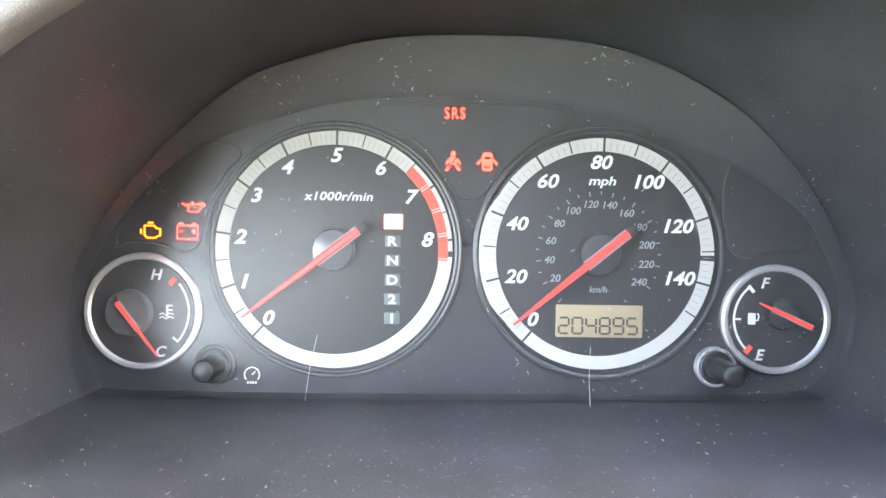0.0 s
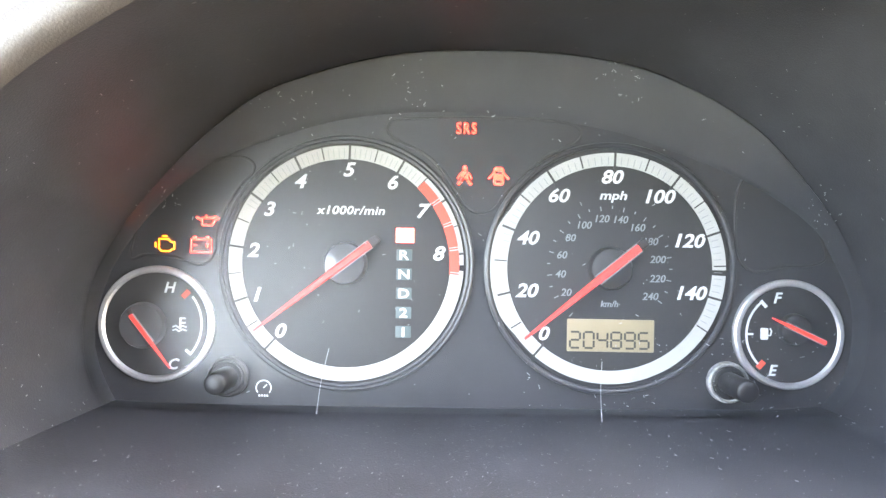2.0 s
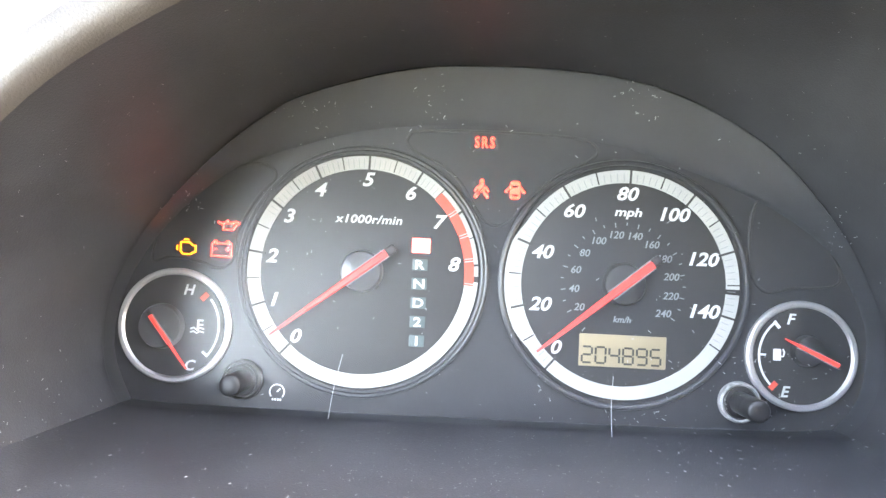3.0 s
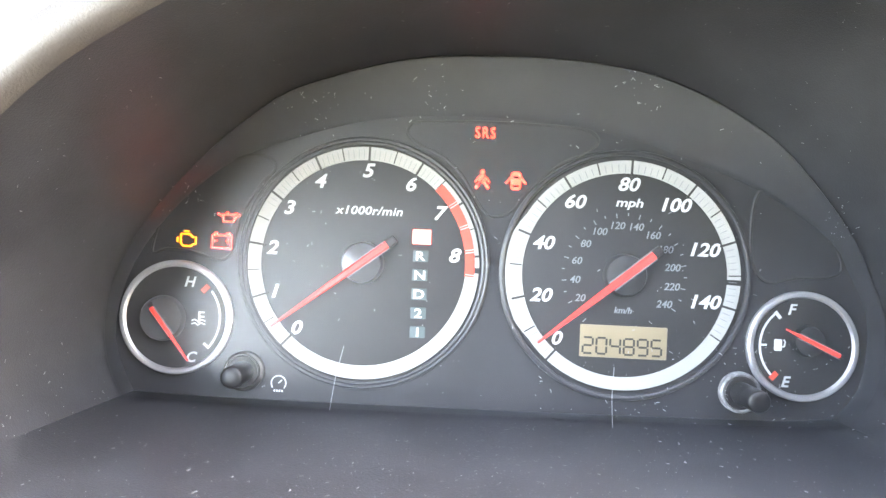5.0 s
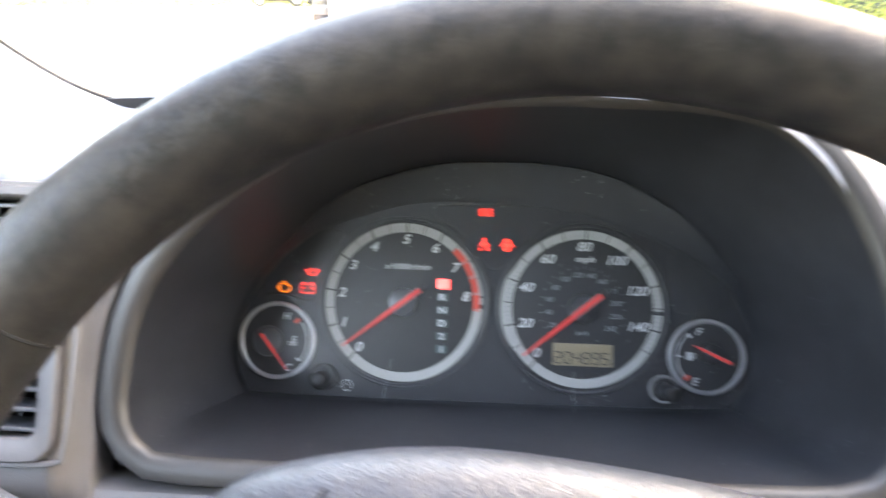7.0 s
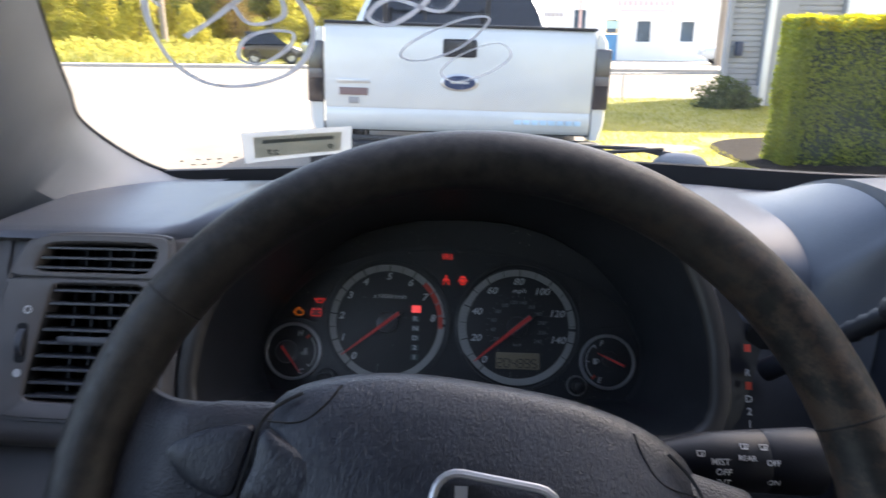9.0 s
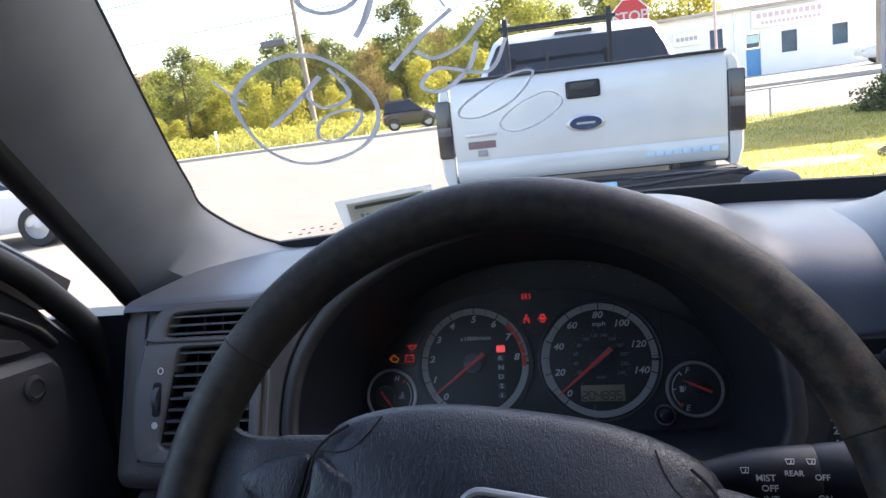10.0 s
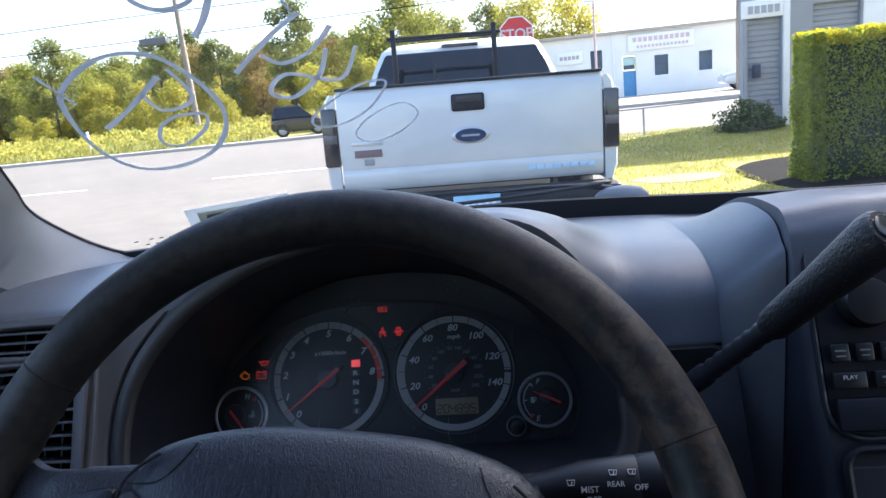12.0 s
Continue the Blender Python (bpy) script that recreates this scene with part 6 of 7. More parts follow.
def tree(name, h, spread, seed, material, label, leaves=2600, size=0.20, trunk=0.35, low=0.22):
    """A tapered trunk with limbs, and a crown of leaf tufts in uneven masses."""
    rng = random.Random(seed)
    e = thing(name, pose(0, 0, 0), label, "tree")
    bm = bmesh.new()
    top = Vector((rng.uniform(-0.3, 0.3), rng.uniform(-0.3, 0.3), h * 0.82))
    tube(bm, [(0, 0, -0.1), (0.02 * h * 0.2, 0, h * 0.3), tuple(top * 0.75), tuple(top)], [trunk * 0.5, trunk * 0.4, trunk * 0.25, 0.03], 8)
    tr = part("trunk", bm, M_BARK, e)
    blobs = []
    for k in range(15):
        z = h * (low + (1 - low) * (k + 0.7) / 15)
        f = math.sin(math.pi * min(1, max(0.10, (z / h - low * 0.7) / (1.08 - low * 0.7)))) ** 0.7
        a = rng.uniform(0, 6.28)
        r = spread * f * rng.uniform(0.35, 0.75)
        c = Vector((r * math.cos(a), r * math.sin(a), z))
        blobs.append((c, spread * rng.uniform(0.30, 0.52), spread * rng.uniform(0.22, 0.38)))
        if k % 2 == 0:
            part("limb", tube(bmesh.new(), [(top.x * 0.4, top.y * 0.4, max(0.3, z - r * 0.8)), tuple(c * 0.6 + Vector((0, 0, (z - r * 0.3) * 0.4))), tuple(c)], [trunk * 0.16, trunk * 0.1, 0.02], 6), M_BARK, e)

    def place(r):
        c, rx, rz = r.choice(blobs)
        d = Vector((r.gauss(0, 1), r.gauss(0, 1), r.gauss(0, 1))).normalized() * (r.random() ** 0.35)
        return c + Vector((d.x * rx, d.y * rx, d.z * rz)), size * r.uniform(0.5, 1.3)

    part("crown", leaf_cloud(leaves, place, seed + 50), material, e, smooth=False)
    return e


protos = [
    tree("oak_tree", 8.0, 3.4, 11, M_LEAF, "broad green tree at the wood's edge", 8500, 0.125),
    tree("maple_tree", 7.0, 2.9, 12, M_LEAFY, "yellow-green sunlit tree at the wood's edge", 7000, 0.12),
    tree("pine_tree", 9.6, 2.5, 13, M_LEAFD, "tall dark green tree in the wood", 7000, 0.125, low=0.35),
    tree("sapling", 4.6, 2.0, 14, M_LEAFY, "low yellow-green sapling before the wood", 4200, 0.105, 0.14, 0.08),
    tree("autumn_tree", 7.6, 3.0, 15, M_LEAFB, "brownish early-autumn tree in the wood", 7000, 0.12),
]
rng = random.Random(9)
for t in protos:
    t["group"] = "wood across the road"
spots = []
for i in range(22):
    spots.append((-64 + i * 3.0 + rng.uniform(-1, 1), 58 + rng.uniform(-3, 6), rng.choice((0, 2, 2, 4, 0)), rng.uniform(0.70, 0.92)))
for i in range(16):
    spots.append((-54 + i * 2.9 + rng.uniform(-1, 1), 52 + rng.uniform(-2, 2), rng.choice((1, 0, 4, 0)), rng.uniform(0.62, 0.85)))
for i in range(15):
    spots.append((-48 + i * 2.7 + rng.uniform(-1, 1), 47 + rng.uniform(-2, 2), rng.choice((3, 3, 0, 2)), rng.uniform(0.55, 0.9)))
for i in range(22):
    spots.append((-50 + i * 2.1 + rng.uniform(-0.8, 0.8), 42 + rng.uniform(-2.5, 2.5), 3, rng.uniform(0.45, 0.8)))
used = set()
for x, y, k, s in spots:
    m = pose(x, y, 0, 0, 0, rng.uniform(0, 360))
    if k not in used:
        used.add(k)
        protos[k].scale = (s, s, s)
        protos[k].location, protos[k].rotation_euler = m.translation, m.to_euler()
    else:
        c = copy_thing(protos[k], m)
        c.scale = (s, s, s)
# taller trees behind the parked pickup
for x, y, s, k in ((-7.6, 47, 0.98, 0), (-5.0, 50, 0.8, 0), (1.2, 50, 1.02, 1), (4.4, 51, 0.95, 1), (-1.8, 54, 0.75, 2)):
    c = copy_thing(protos[k], pose(x, y, 0, 0, 0, 40 * x))
    c.scale = (s, s, s)

# clipped hedge: a dense block of small leaves over a core coloured as inner shade
HX0, HX1, HY0, HY1, HZ = 3.06, 9.5, 7.15, 7.62, 1.47
hedge = thing("hedge", pose(HX0, HY0, 0.05), "clipped box hedge, sunlight painted yellow on its top", "hedge")


def hedge_side(r):
    side = r.random()
    bulge = 0.07
    z = HZ * r.random() ** 0.9
    if side < 0.70:
        x, y = r.uniform(0, min(4.5, HX1 - HX0)), r.uniform(-0.02, 0.16)
    else:
        x, y = r.uniform(-0.02, 0.16), r.uniform(0, HY1 - HY0)
    n = noise.noise(Vector((x * 3, y * 3, z * 3))) * bulge
    return Vector((x - n, y - n, z * (1 + 0.02 * x) + 0.02)), r.uniform(0.012, 0.026)


def hedge_top(r):
    x, y = r.uniform(-0.01, 4.5), r.uniform(-0.02, HY1 - HY0)
    n = noise.noise(Vector((x * 4, y * 4, 0))) * 0.035
    return Vector((x, y, HZ * (1 + 0.012 * x) - 0.02 + n + r.uniform(-0.09, 0.055))), r.uniform(0.014, 0.028)


# solid block, its near-black green paints the shade between the leaves
part("core", abox(0.06, 4.6, 0.06, HY1 - HY0, 0.0, HZ - 0.08, 0.05, 3), mat("hedge_inner_shade", (0.022, 0.034, 0.008), 1.0, scale=10), hedge)
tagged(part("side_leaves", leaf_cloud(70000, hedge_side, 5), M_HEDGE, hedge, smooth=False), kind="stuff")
tagged(part("top_leaves", leaf_cloud(17000, hedge_top, 6), M_HEDGE_SUNLIT, hedge, "top leaves coloured bright yellow-green as if sunlit", smooth=False), kind="stuff")
bush = thing("low_bush", pose(4.45, 13.4, 0.05), "low dark green bush by the house", "bush")


def bush_leaf(r):
    d = Vector((r.gauss(0, 1), r.gauss(0, 1), abs(r.gauss(0, 1)))).normalized() * r.random() ** 0.3
    k = 0.85 + 0.55 * noise.noise(Vector((d.x * 2.6, d.y * 2.6, d.z * 2.6)))
    return Vector((d.x * 0.66 * k, d.y * 0.42 * k, d.z * 0.60 * k)), r.uniform(0.02, 0.05)


part("leaves", leaf_cloud(4200, bush_leaf, 8), M_BUSH, bush, smooth=False)

# ---------------------------------------------------------------- wheels and vehicles
def wheel_part(parent, x, y, r, w, name="wheel"):
    m = pose(x, y, r, 0, 90, 0)
    o = part(name, lathe(bmesh.new(), [(r * 0.6, -w / 2), (r * 0.93, -w / 2), (r, -w * 0.36), (r, w * 0.36), (r * 0.93, w / 2), (r * 0.6, w / 2)], 40, cap1=False), M_TYRE, parent, "black tyre", m=m)
    part("rim", lathe(bmesh.new(), [(r * 0.62, -w / 2 + 0.01), (r * 0.60, -w * 0.2), (r * 0.3, -w * 0.25), (r * 0.12, -w * 0.42), (r * 0.05, -w * 0.42)], 32), M_STEEL, o, "steel wheel rim")
    part("rim", lathe(bmesh.new(), [(r * 0.62, w / 2 - 0.01), (r * 0.60, w * 0.2), (r * 0.3, w * 0.25), (r * 0.12, w * 0.42), (r * 0.05, w * 0.42)], 32), M_STEEL, o)
    return o


truck = thing("pickup_truck", pose(-0.213, 4.56, -0.03, 0, 1.4, 5.0), "white pickup truck parked with its tailgate towards the camera", "pickup truck")


for sx in (-1, 1):
    bm = bmesh.new()
    rings = []
    for y in (0.0, 0.03, 0.2, 0.9, 1.78):
        o = 0.985 - (0.018 if y < 0.02 else 0.0)
        i = 0.895
        rings.append([(sx * px, y, pz) for px, pz in ((i, 0.70), (o - 0.03, 0.70), (o, 0.80), (o + 0.005, 1.0), (o - 0.005, 1.2), (o - 0.02, 1.36), (o - 0.05, 1.405), (i, 1.405))])
    loft(bm, rings, True, True, True)
    part("bed_side", bm, M_WHITE, truck)
    t = part("tail_light", abox(sx * 0.94 - 0.052, sx * 0.94 + 0.052, -0.022, 0.05, 0.915, 1.315, 0.014, 3), M_TAIL, truck, "smoked dark tail light")
    part("light_band", abox(sx * 0.94 - 0.046, sx * 0.94 + 0.046, -0.025, -0.02, 1.075, 1.135, 0.002), mat("reverse_lens", (0.10, 0.09, 0.09), 0.2), t)
    for wy in (1.15, 4.65):
        wheel_part(truck, sx * 0.84, wy, 0.38, 0.26).location.z += 0.03
bm = bmesh.new()
rings = []
for z, y in ((0.735, 0.012), (0.76, -0.012), (0.855, -0.022), (0.885, -0.010), (0.905, -0.018), (1.10, -0.024), (1.33, -0.018), (1.395, -0.010), (1.425, 0.012), (1.43, 0.05)):
    rings.append([(-0.880, y + 0.004, z), (-0.87, y, z), (-0.4, y - 0.006, z), (0, y - 0.008, z), (0.4, y - 0.006, z), (0.87, y, z), (0.880, y + 0.004, z), (0.88, 0.06, z), (-0.88, 0.06, z)])
loft(bm, rings, True, True, True)
tg = part("tailgate", bm, M_WHITE, truck, "white steel tailgate")
part("top_cap", abox(-0.885, 0.885, -0.016, 0.070, 1.428, 1.446, 0.006), M_BLACK, tg, "black plastic top cap")
hd = part("handle_recess", abox(-0.115, 0.105, -0.040, -0.020, 1.235, 1.350, 0.016, 3), M_BLACK, tg, "black tailgate handle")
part("handle_flap", abox(-0.085, 0.075, -0.050, -0.036, 1.290, 1.340, 0.008, 2), M_KNOB, tg)
em = part("emblem", lathe(bmesh.new(), [(0.125, 0), (0.125, 0.010), (0.112, 0.016)], 48), M_CHROME, tg, "oval chrome emblem with a blue field", m=pose(0.0, -0.028, 1.07, 90) @ Matrix.Diagonal((1, 0.44, 1, 1)))
part("emblem_field", lathe(bmesh.new(), [(0.104, 0.015), (0.102, 0.0185)], 48), M_NAVY, em)
part("emblem_bar", abox(-0.060, 0.060, -0.016, 0.016, 0.0185, 0.0195, 0.0), M_STEEL, em)
part("badge_bar", abox(-0.800, -0.590, -0.034, -0.022, 1.050, 1.075, 0.003), M_CHROME, tg)
part("badge_plate", abox(-0.785, -0.600, -0.032, -0.022, 0.968, 1.018, 0.003), mat("maroon_plate", (0.16, 0.10, 0.10), 0.6), tg)
part("badge_stub", abox(-0.725, -0.660, -0.031, -0.022, 0.912, 0.955, 0.002), mat("grey_plate", (0.25, 0.25, 0.26), 0.6), tg)
for k in range(8):
    part("lettering_bar", abox(0.375 + k * 0.057, 0.375 + k * 0.057 + 0.046, -0.030, -0.020, 0.800, 0.832, 0.002), mat("pale_blue_vinyl", (0.40, 0.58, 0.74), 0.5) if k == 0 else bpy.data.materials["pale_blue_vinyl"], tg)
bp = part("bumper", abox(-0.97, 0.97, -0.17, 0.06, 0.50, 0.690, 0.03, 3), M_BLACK, truck, "black step bumper")
part("step_pad", abox(-0.90, 0.90, -0.165, -0.02, 0.690, 0.702, 0.004), M_RUBBER, bp)
pl = part("number_plate", abox(-0.145, 0.165, -0.184, -0.172, 0.535, 0.675, 0.004), mat("plate_blue", (0.25, 0.48, 0.66), 0.4), bp, "pale blue number plate")
for k in range(6):
    part("plate_bar", abox(-0.115 + k * 0.044, -0.085 + k * 0.044, -0.188, -0.183, 0.575, 0.635), mat("plate_ink", (0.7, 0.75, 0.8), 0.5) if k == 0 else bpy.data.materials["plate_ink"], pl)
part("bed_floor", abox(-0.9, 0.9, 0.06, 1.78, 0.72, 0.78), M_BLACK, truck)
bm = bmesh.new()
rings = []
for y, hw, zt in ((1.80, 0.96, 1.40), (1.86, 0.985, 1.40), (3.4, 0.985, 1.38), (4.1, 0.98, 1.25), (5.5, 0.93, 1.12), (5.62, 0.88, 1.0)):
    rings.append([(-hw + 0.05, y, 0.45), (-hw, y, 0.65), (-hw, y, zt - 0.08), (-hw + 0.05, y, zt), (hw - 0.05, y, zt), (hw, y, zt - 0.08), (hw, y, 0.65), (hw - 0.05, y, 0.45)])
loft(bm, rings, True, True, True)
part("cab_body", bm, M_WHITE, truck)
bm = bmesh.new()
rings = []
for z, yb, yf, hw in ((1.38, 1.80, 4.05, 0.89), (1.44, 1.81, 3.95, 0.875), (1.64, 1.90, 3.45, 0.79), (1.77, 1.97, 3.15, 0.73), (1.825, 2.05, 3.0, 0.66), (1.85, 2.25, 2.85, 0.48)):
    rings.append([(-hw, yb + 0.05, z), (-hw + 0.05, yb, z), (hw - 0.05, yb, z), (hw, yb + 0.05, z), (hw, yf - 0.05, z), (hw - 0.05, yf, z), (-hw + 0.05, yf, z), (-hw, yf - 0.05, z)])
loft(bm, rings, True, True, True)
cab = part("cab_roof", bm, M_WHITE, truck)
bm = bmesh.new()
rings = []
for z, y, hw in ((1.425, 1.797, 0.79), (1.44, 1.790, 0.80), (1.58, 1.852, 0.765), (1.725, 1.930, 0.698), (1.745, 1.945, 0.675)):
    rings.append([(-hw, y, z), (-hw * 0.5, y - 0.012, z), (0, y - 0.016, z), (hw * 0.5, y - 0.012, z), (hw, y, z), (hw, y + 0.06, z), (-hw, y + 0.06, z)])
loft(bm, rings, True, True, True)
rw = part("rear_window", bm, M_DGLASS, truck, "dark tinted rear window")
part("window_rail", abox(-0.26, -0.235, 1.80, 1.85, 1.47, 1.62), M_BLACK, rw)
part("brake_lamp", abox(-0.17, 0.17, 1.960, 2.02, 1.775, 1.808, 0.012), M_TAIL, cab)
for sx in (-1, 1):
    side = []
    part("side_window", abox(sx * 0.80 - 0.012, sx * 0.80 + 0.012, 2.1, 3.4, 1.44, 1.64, 0.01), M_DGLASS, truck)
rack = thing("ladder_rack", truck.matrix_world @ pose(0, 1.62, 1.40), "black ladder rack standing in the truck bed", "ladder rack")
for sx in (-0.60, 0.30):
    part("upright", abox(sx - 0.022, sx + 0.022, -0.022, 0.022, 0, 0.54, 0.006), M_BLACK, rack)
    part("foot", abox(sx - 0.05, sx + 0.05, -0.04, 0.04, 0, 0.02, 0.004), M_BLACK, rack)
part("cross_bar", abox(-0.66, 0.36, -0.018, 0.018, 0.445, 0.475, 0.006), M_BLACK, rack)
truck.scale = (1.028, 1, 1)
part("side_bar", abox(-0.66, 0.36, 0.30, 0.33, 0.450, 0.475, 0.006), M_BLACK, rack)


def car(name, m, paint, label, length=4.5, h=1.42, w=1.78, wagon=False):
    """A parked car: lofted body, glasshouse, lamps and wheels. It heads along its own x."""
    e = thing(name, m, label, "car", "parked cars")
    L = length / 2
    bm = bmesh.new()
    rings = []
    for x, hw, zb, zt in ((-L, 0.72, 0.42, 0.78), (-L + 0.08, 0.80, 0.32, 0.92), (-L * 0.6, 0.88, 0.25, 0.97), (0, 0.89, 0.22, 0.95), (L * 0.55, 0.88, 0.25, 0.90), (L - 0.15, 0.80, 0.30, 0.74), (L, 0.68, 0.40, 0.62)):
        hw = hw * w / 1.78
        rings.append([(x, -hw + 0.08, zb), (x, -hw, zb + 0.12), (x, -hw, zt - 0.12), (x, -hw + 0.10, zt), (x, hw - 0.10, zt), (x, hw, zt - 0.12), (x, hw, zb + 0.12), (x, hw - 0.08, zb)])
    loft(bm, rings, True, True, True)
    part("body", bm, paint, e)
    rear = -L * (0.96 if wagon else 0.72)
    bm = bmesh.new()
    rings = []
    for z, x0, x1, hw in ((0.90, rear, L * 0.46, 0.80), (h * 0.80, rear + (0.10 if wagon else 0.42), L * 0.22, 0.68), (h * 0.955, rear + (0.2 if wagon else 0.70), L * 0.05, 0.60)):
        rings.append([(x0, -hw, z), (x1, -hw, z), (x1 + 0.05, 0, z), (x1, hw, z), (x0, hw, z), (x0 - 0.03, 0, z)])
    loft(bm, rings, True, True, True)
    part("glasshouse", bm, M_DGLASS, e, "dark car windows")
    x0, x1 = rear + (0.18 if wagon else 0.66), L * 0.07
    bm = bmesh.new()
    slab(bm, rrect((x0 + x1) / 2, 0, x1 - x0 + 0.1, 1.26, 0.12), h * 0.95, h, 0.03)
    part("roof", bm, paint, e)
    for sx, sy in ((-0.62, -1), (-0.62, 1), (0.60, -1), (0.60, 1)):
        o = wheel_part(e, 0, 0, 0.31, 0.20)
        o.matrix_basis = pose(L * sx, sy * (w / 2 - 0.09), 0.31, 90, 0, 0)
    for sy in (-1, 1):
        part("head_lamp", abox(L - 0.14, L - 0.02, sy * 0.60 - 0.12, sy * 0.60 + 0.12, 0.60, 0.70, 0.02), M_CHROME, e)
        part("tail_lamp", abox(-L - 0.005, -L + 0.08, sy * 0.62 - 0.10, sy * 0.62 + 0.10, 0.66, 0.78, 0.02), M_RED, e)
    return e


M_CARDK = mat("car_paint_charcoal", (0.018, 0.020, 0.024), 0.3, coat=0.5)
car("parked_van", pose(-10.0, 8.55, 0, 0, 0, 12), M_WHITE, "white parked estate car on sunlit asphalt", 4.6, 1.5, 1.78, True)
car("parked_jeep", pose(-10.3, 33.0, 0.0, 0, 0, 20), M_CARDK, "dark parked off-roader at the wood's edge", 2.7, 1.45, 1.6, True)
car("parked_hatchback", pose(-8.1, 34.6, 0.0, 0, 0, -60), M_WHITE, "white parked car at the wood's edge", 3.8, 1.45)
car("parked_saloon", pose(12.1, 34.8, 0.08, 0, 0, 176), M_WHITE, "white parked car before the white building", 4.4, 1.45)

# ---------------------------------------------------------------- white workshop building
BY = 40.0
bld = thing("workshop_building", pose(7.0, BY, 0.0), "low white workshop building with a sign and small windows", "building")


def wall_holes(x0, x1, z0, z1, holes, th):
    """A wall with openings that go right through it, from strips between them."""
    bm = bmesh.new()
    xs = sorted({x0, x1, *[h[0] for h in holes], *[h[1] for h in holes]})
    for a, b in zip(xs, xs[1:]):
        spans = sorted((h[2], h[3]) for h in holes if h[0] <= a + 1e-6 and h[1] >= b - 1e-6)
        z = z0
        for s0, s1 in spans:
            if s0 > z:
                box(bm, a, b, 0, th, z, s0)
            z = s1
        if z < z1:
            box(bm, a, b, 0, th, z, z1)
    return bm


HOLES = [(0.83, 1.60, 1.05, 2.15), (3.18, 3.92, 1.08, 2.13), (-2.60, -1.92, 1.70, 2.72), (-0.85, -0.15, 0.06, 2.25)]
part("front_wall", wall_holes(-5.3, 6.0, 0, 3.45, HOLES, 0.25), M_WALLW, bld, smooth=False)
for hx0, hx1, hz0, hz1 in HOLES[:3]:
    w = part("window", abox(hx0, hx1, 0.10, 0.14, hz0, hz1), M_WIN, bld)
    part("frame", tube(bmesh.new(), [(hx0, 0.02, hz0), (hx1, 0.02, hz0), (hx1, 0.02, hz1), (hx0, 0.02, hz1)], 0.035, 4, closed=True, up=(0, 1, 0)), M_TRIMW, w)
    part("sill", abox(hx0 - 0.06, hx1 + 0.06, -0.06, 0.05, hz0 - 0.07, hz0 - 0.01), M_TRIMW, w)
d = part("door", abox(-0.85, -0.15, 0.12, 0.18, 0.06, 1.45), M_BLUE, bld, "blue door")
part("door_panel", abox(-0.80, -0.20, 0.10, 0.14, 1.52, 2.2), M_WIN, bld)
part("door_sign", abox(-0.82, -0.18, 0.095, 0.105, 1.75, 2.15), mat("pale_green_sign", (0.45, 0.60, 0.55), 0.6), bld)
s = part("sign_board", abox(-0.55, 2.95, -0.12, -0.02, 2.45, 3.32, 0.02), M_TRIMW, bld, "white sign board with coloured bars")
for k in range(11):
    part("sign_bar", abox(-0.30 + k * 0.28, -0.30 + k * 0.28 + 0.20, -0.135, -0.118, 2.92, 3.16), M_SIGNR, s)
for k in range(14):
    part("sign_bar", abox(-0.10 + k * 0.2, -0.10 + k * 0.2 + 0.13, -0.135, -0.118, 2.60, 2.74), M_SIGNR, s)
s2 = part("sign_board", abox(-4.4, -3.0, -0.10, -0.02, 2.1, 2.8, 0.02), M_TRIMW, bld)
for k in range(5):
    part("sign_bar", abox(-4.25 + k * 0.22, -4.08 + k * 0.22, -0.115, -0.098, 2.35, 2.55), mat("sign_grey", (0.4, 0.35, 0.35), 0.6) if k == 0 else bpy.data.materials["sign_grey"], s2)
part("roof", abox(-5.5, 6.2, -0.25, 12.0, 3.45, 3.62, 0.03), M_CONC, bld)
part("end_wall", abox(-5.3, -5.05, 0.25, 12, 0, 3.45), M_WALLW, bld)
part("far_end_wall", abox(5.75, 6.0, 0.25, 12, 0, 3.45), M_WALLW, bld)
part("corner_pipe", tube(bmesh.new(), [(-1.35, -0.06, 0), (-1.35, -0.06, 3.4)], 0.05, 8), M_TRIMW, bld)

# ---------------------------------------------------------------- grey house beside the hedge
HO = pose(4.50, 13.95, 0.0)
house = thing("grey_house", HO, "grey-sided house with white corner trim and roller shutters", "house")
# unseen upper walls and roof, height chosen to throw shade over the lawn
part("front_wall", wall_holes(0.0, 9.0, 0, 5.3, [(0.08, 0.70, 0.45, 2.10), (1.26, 2.10, 0.9, 2.25)], 0.2), M_SIDING, house, smooth=False)
part("side_wall", box(bmesh.new(), 0.0, 0.2, 0.0, 2.2, 0, 5.3, m=pose(0.0, 0.2, 0, 0, 0, -21)), M_SIDING, house)
sh = part("shutter", abox(0.08, 0.70, 0.10, 0.13, 0.45, 2.10), M_SIDING, house, "grey slatted roller shutter")
for k in range(16):
    part("slat", abox(0.08, 0.70, 0.080, 0.105, 0.46 + k * 0.102, 0.545 + k * 0.102, 0.01, 1), M_SIDING, sh)
sh = part("shutter", abox(1.26, 2.10, 0.10, 0.13, 0.9, 2.25), M_SIDING, house, "grey slatted roller shutter")
for k in range(13):
    part("slat", abox(1.26, 2.10, 0.080, 0.105, 0.91 + k * 0.102, 0.995 + k * 0.102, 0.01, 1), M_SIDING, sh)
part("corner_post", abox(0.72, 0.84, -0.05, 0.02, 0, 5.3, 0.01), M_TRIMW, house, "white corner post")
part("shutter_head", abox(-0.03, 0.72, -0.04, 0.02, 2.10, 2.42, 0.01), M_TRIMW, house, "white board over the shutter")
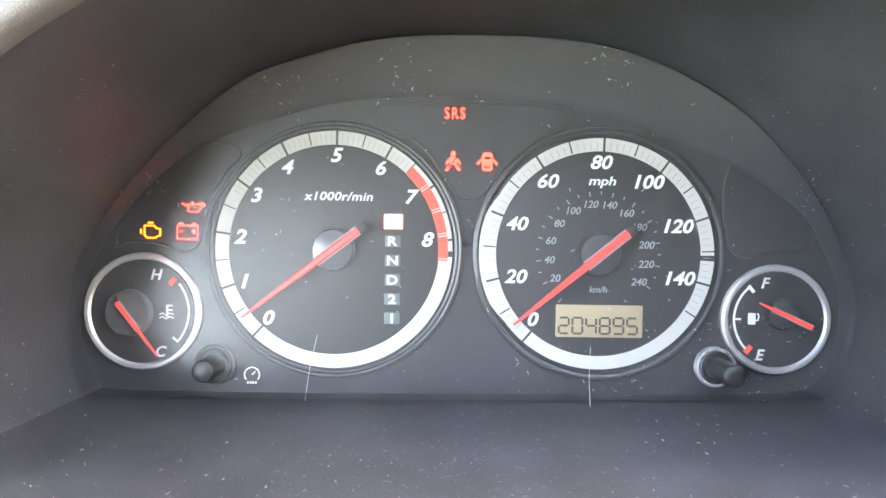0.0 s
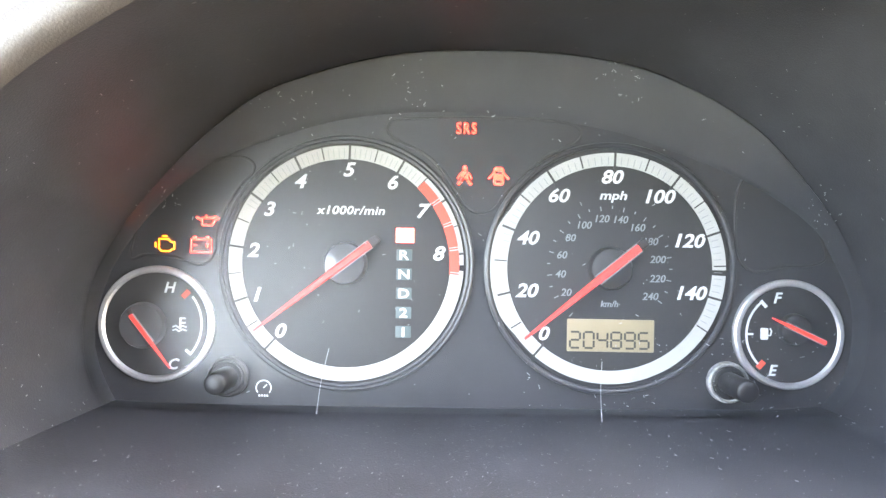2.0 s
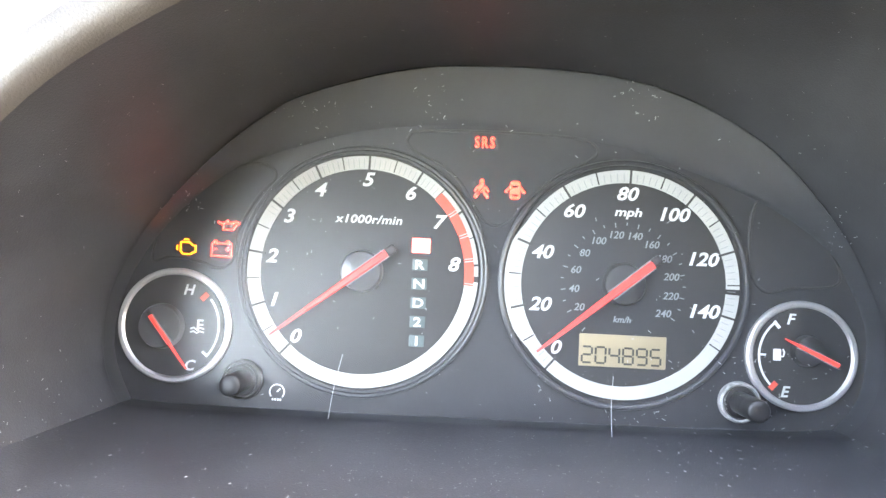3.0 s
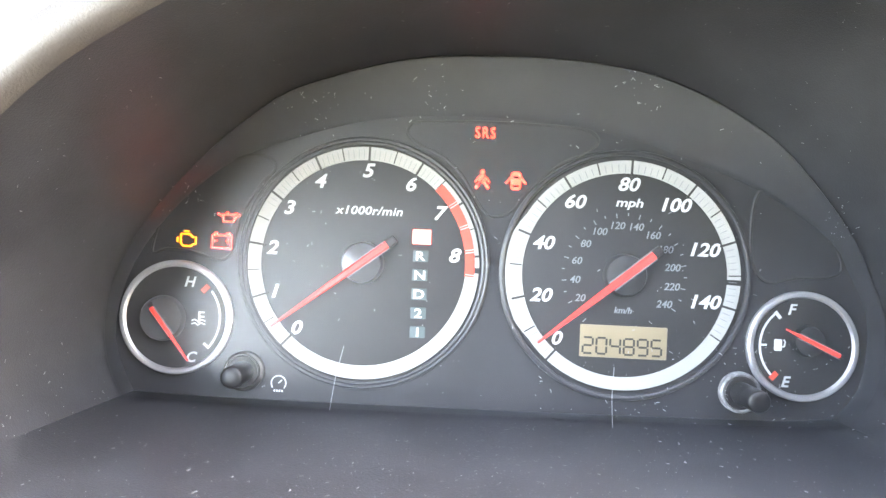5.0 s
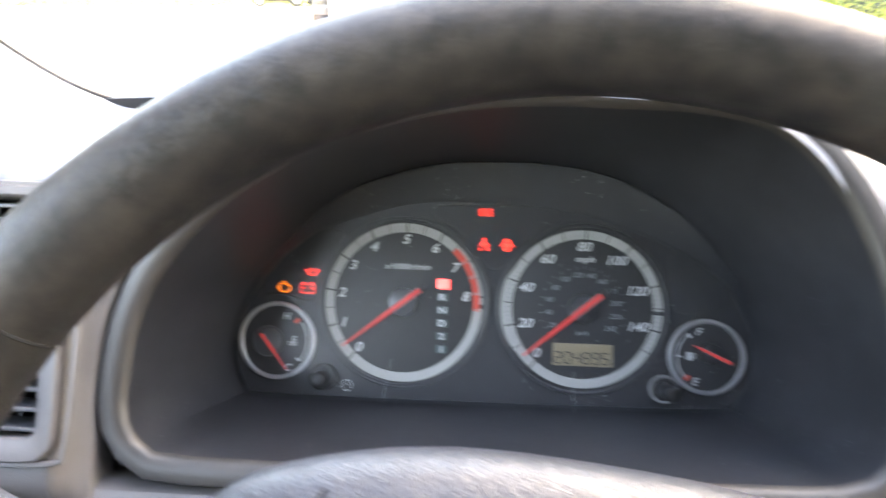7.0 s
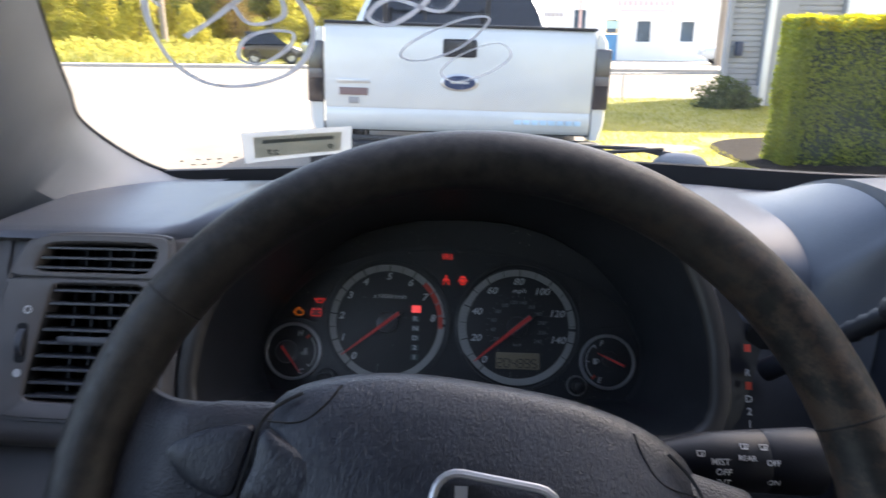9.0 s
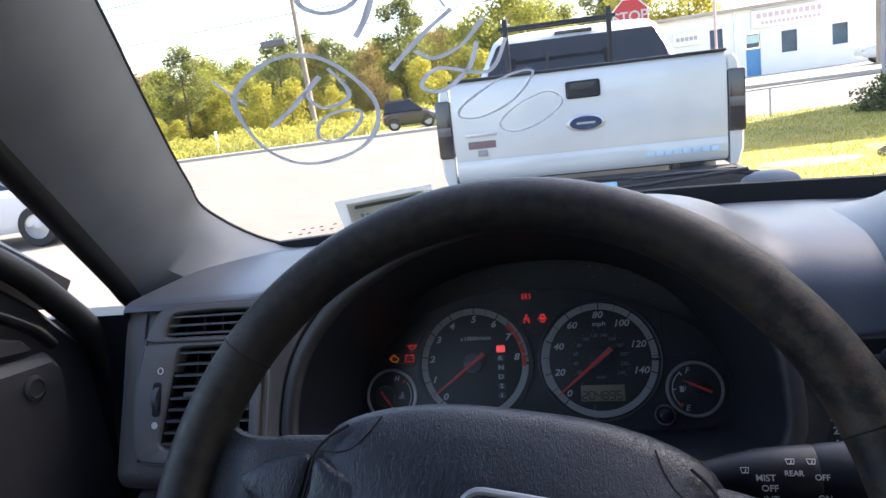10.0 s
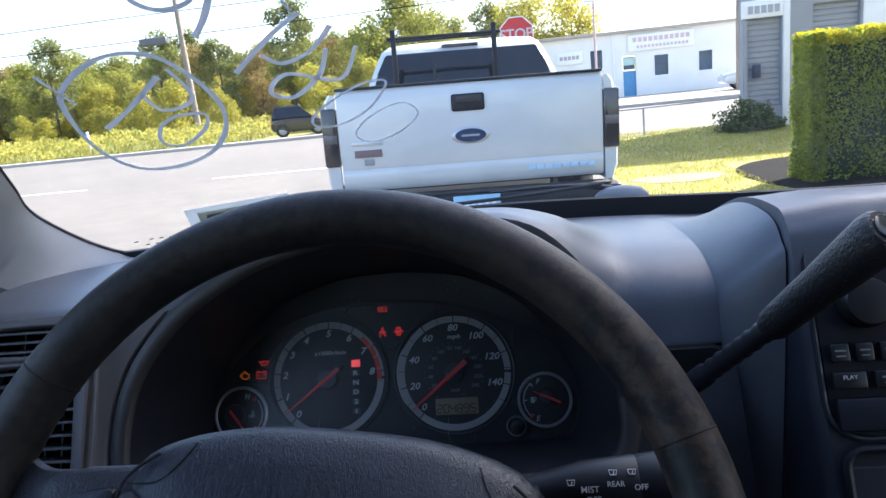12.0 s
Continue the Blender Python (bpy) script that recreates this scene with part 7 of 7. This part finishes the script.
for k in range(5):
    part("board_bar", abox(0.08 + k * 0.12, 0.17 + k * 0.12, -0.05, -0.038, 2.18, 2.32), mat("board_grey", (0.35, 0.36, 0.38), 0.6) if k == 0 else bpy.data.materials["board_grey"], house)
part("side_board", abox(2.14, 3.2, -0.03, 0.02, 0.9, 2.6, 0.01), M_TRIMW, house)
part("blue_fascia", abox(2.20, 3.4, -0.06, 0.0, 2.28, 2.5, 0.01), M_BLUE, house)
mb = part("meter_box", abox(0.18, 0.30, -0.10, 0.08, 1.0, 1.26, 0.02), mat("meter_dark", (0.03, 0.04, 0.07), 0.5), house)
part("roof", abox(0.0, 9.3, -0.35, 2.6, 5.3, 5.45, 0.04), M_SIDING, house)
bm = bmesh.new()
loft(bm, [[(0.0, -0.35, 5.45), (0.0, 2.6, 5.45), (9.3, 2.6, 5.45), (9.3, -0.35, 5.45)], [(0.3, 1.0, 7.1), (0.3, 1.1, 7.1), (8.9, 1.1, 7.1), (8.9, 1.0, 7.1)]], True, False, True)
part("roof_slope", bm, M_SIDING, house)
# unseen block added beyond the hedge, so that its shade covers the car
blocker = thing("shade_block", pose(6.2, 0.4, 0), "plain pale concrete block out of view, added to shade the car", "house")
part("wall", abox(0.0, 7.0, 0.0, 6.0, 0, 8.2), M_CONC, blocker)
bm = bmesh.new()
loft(bm, [[(-0.3, -0.3, 8.2), (-0.3, 6.3, 8.2), (7.3, 6.3, 8.2), (7.3, -0.3, 8.2)], [(3.4, 0.8, 10.4), (3.4, 5.2, 10.4), (3.6, 5.2, 10.4), (3.6, 0.8, 10.4)]], True, True, True)
part("roof", bm, M_SIDING, blocker)

# fence of steel posts with a top rail
fence = thing("chain_fence", pose(3.0, 15.0, 0.0), "low galvanised fence of thin posts and a rail", "fence")
P0, P1 = Vector((0.6, 14.2, 0)), Vector((16.0, 17.6, 0))
FI = pose(3.0, 15.0, 0.0).inverted()
for k in range(8):
    p = P0.lerp(P1, 0.16 * k / 1.15)
    part("post", tube(bmesh.new(), [FI @ p, FI @ (p + Vector((0, 0, 0.62)))], 0.022, 8), M_STEEL, fence)
part("top_rail", tube(bmesh.new(), [FI @ (P0 + Vector((0, 0, 0.61))), FI @ (P1 + Vector((0, 0, 0.61)))], 0.016, 8), M_STEEL, fence)

# stop sign
stop = thing("stop_sign", pose(0.27, 15.0, 0.0), "red octagonal stop sign on a steel post", "road sign")
part("post", abox(-0.03, 0.03, 0.0, 0.04, 0.0, 2.62, 0.004), M_STEEL, stop)
bm = bmesh.new()
slab(bm, [(0.38 * math.cos(radians(22.5 + 45 * k)), 0.38 * math.sin(radians(22.5 + 45 * k))) for k in range(8)], -0.004, 0.004)
pn = part("plate", bm, M_TRIMW, stop, "white-edged sign plate", smooth=False, m=pose(0, -0.012, 2.37, 90))
bm = bmesh.new()
slab(bm, [(0.355 * math.cos(radians(22.5 + 45 * k)), 0.355 * math.sin(radians(22.5 + 45 * k))) for k in range(8)], 0.004, 0.006)
part("red_field", bm, M_SIGNRED, pn, smooth=False)
lettering("legend", "STOP", 0.30, M_INK, pn, 0, 0, 0.008, 0, 0.006, space=0.95)

# utility pole and wires
pole = thing("utility_pole", pose(-17.7, 38.0, 0.0), "weathered wooden utility pole with a transformer", "utility pole")
part("mast", tube(bmesh.new(), [(0, 0, -0.2), (-0.1, 0, 5), (-0.15, 0, 11)], [0.17, 0.15, 0.11], 12), M_WOOD, pole)
part("cross_arm", abox(-1.3, 1.0, -0.06, 0.06, 9.4, 9.55), M_WOOD, pole)
part("transformer", abox(-2.5, -0.9, -0.25, 0.25, 5.45, 5.85, 0.08), mat("transformer_grey", (0.10, 0.10, 0.11), 0.5), pole, "dark grey cable box")
for k, (z0, z1, zr) in enumerate(((6.1, 5.6, 6.6), (7.2, 6.9, 7.4), (9.6, 9.3, 9.9))):
    w = thing("overhead_wire", pose(-17.8, 38, z1), "thin black overhead wire on the pole", "wire", "overhead wires")
    pts = [(-60, 4, z0 - z1 + 1.2), (-30, 2, z0 - z1), (0, 0, 0.2), (30, -2, zr - z1 - 0.6), (70, -4, zr - z1 + 0.4)]
    part("cable", tube(bmesh.new(), catmull(pts, 6, closed=False), 0.028, 5), M_RUBBER, w)
p2 = thing("sign_pole", pose(3.6, 30.2, 0.1), "thin pale pole with a small sign", "pole")
part("mast", tube(bmesh.new(), [(0, 0, 0), (0, 0, 6.2)], 0.05, 8), mat("pole_pink", (0.55, 0.38, 0.36), 0.6), p2)
part("sign", abox(-0.4, 0.4, -0.08, -0.05, 4.2, 5.2, 0.02), M_TRIMW, p2)
p3 = thing("roadside_pole", pose(10.2, 33.0, 0.1), "weathered grey wooden pole", "pole")
part("mast", tube(bmesh.new(), [(0, 0, 0), (0, 0, 8.0)], 0.15, 10), M_WOOD, p3)
mbx = thing("roadside_marker", pose(-20.6, 32.0, 0.0), "small pale roadside marker in the weeds", "marker post")
part("post", abox(-0.05, 0.05, -0.05, 0.05, 0, 1.2, 0.01), M_TRIMW, mbx)
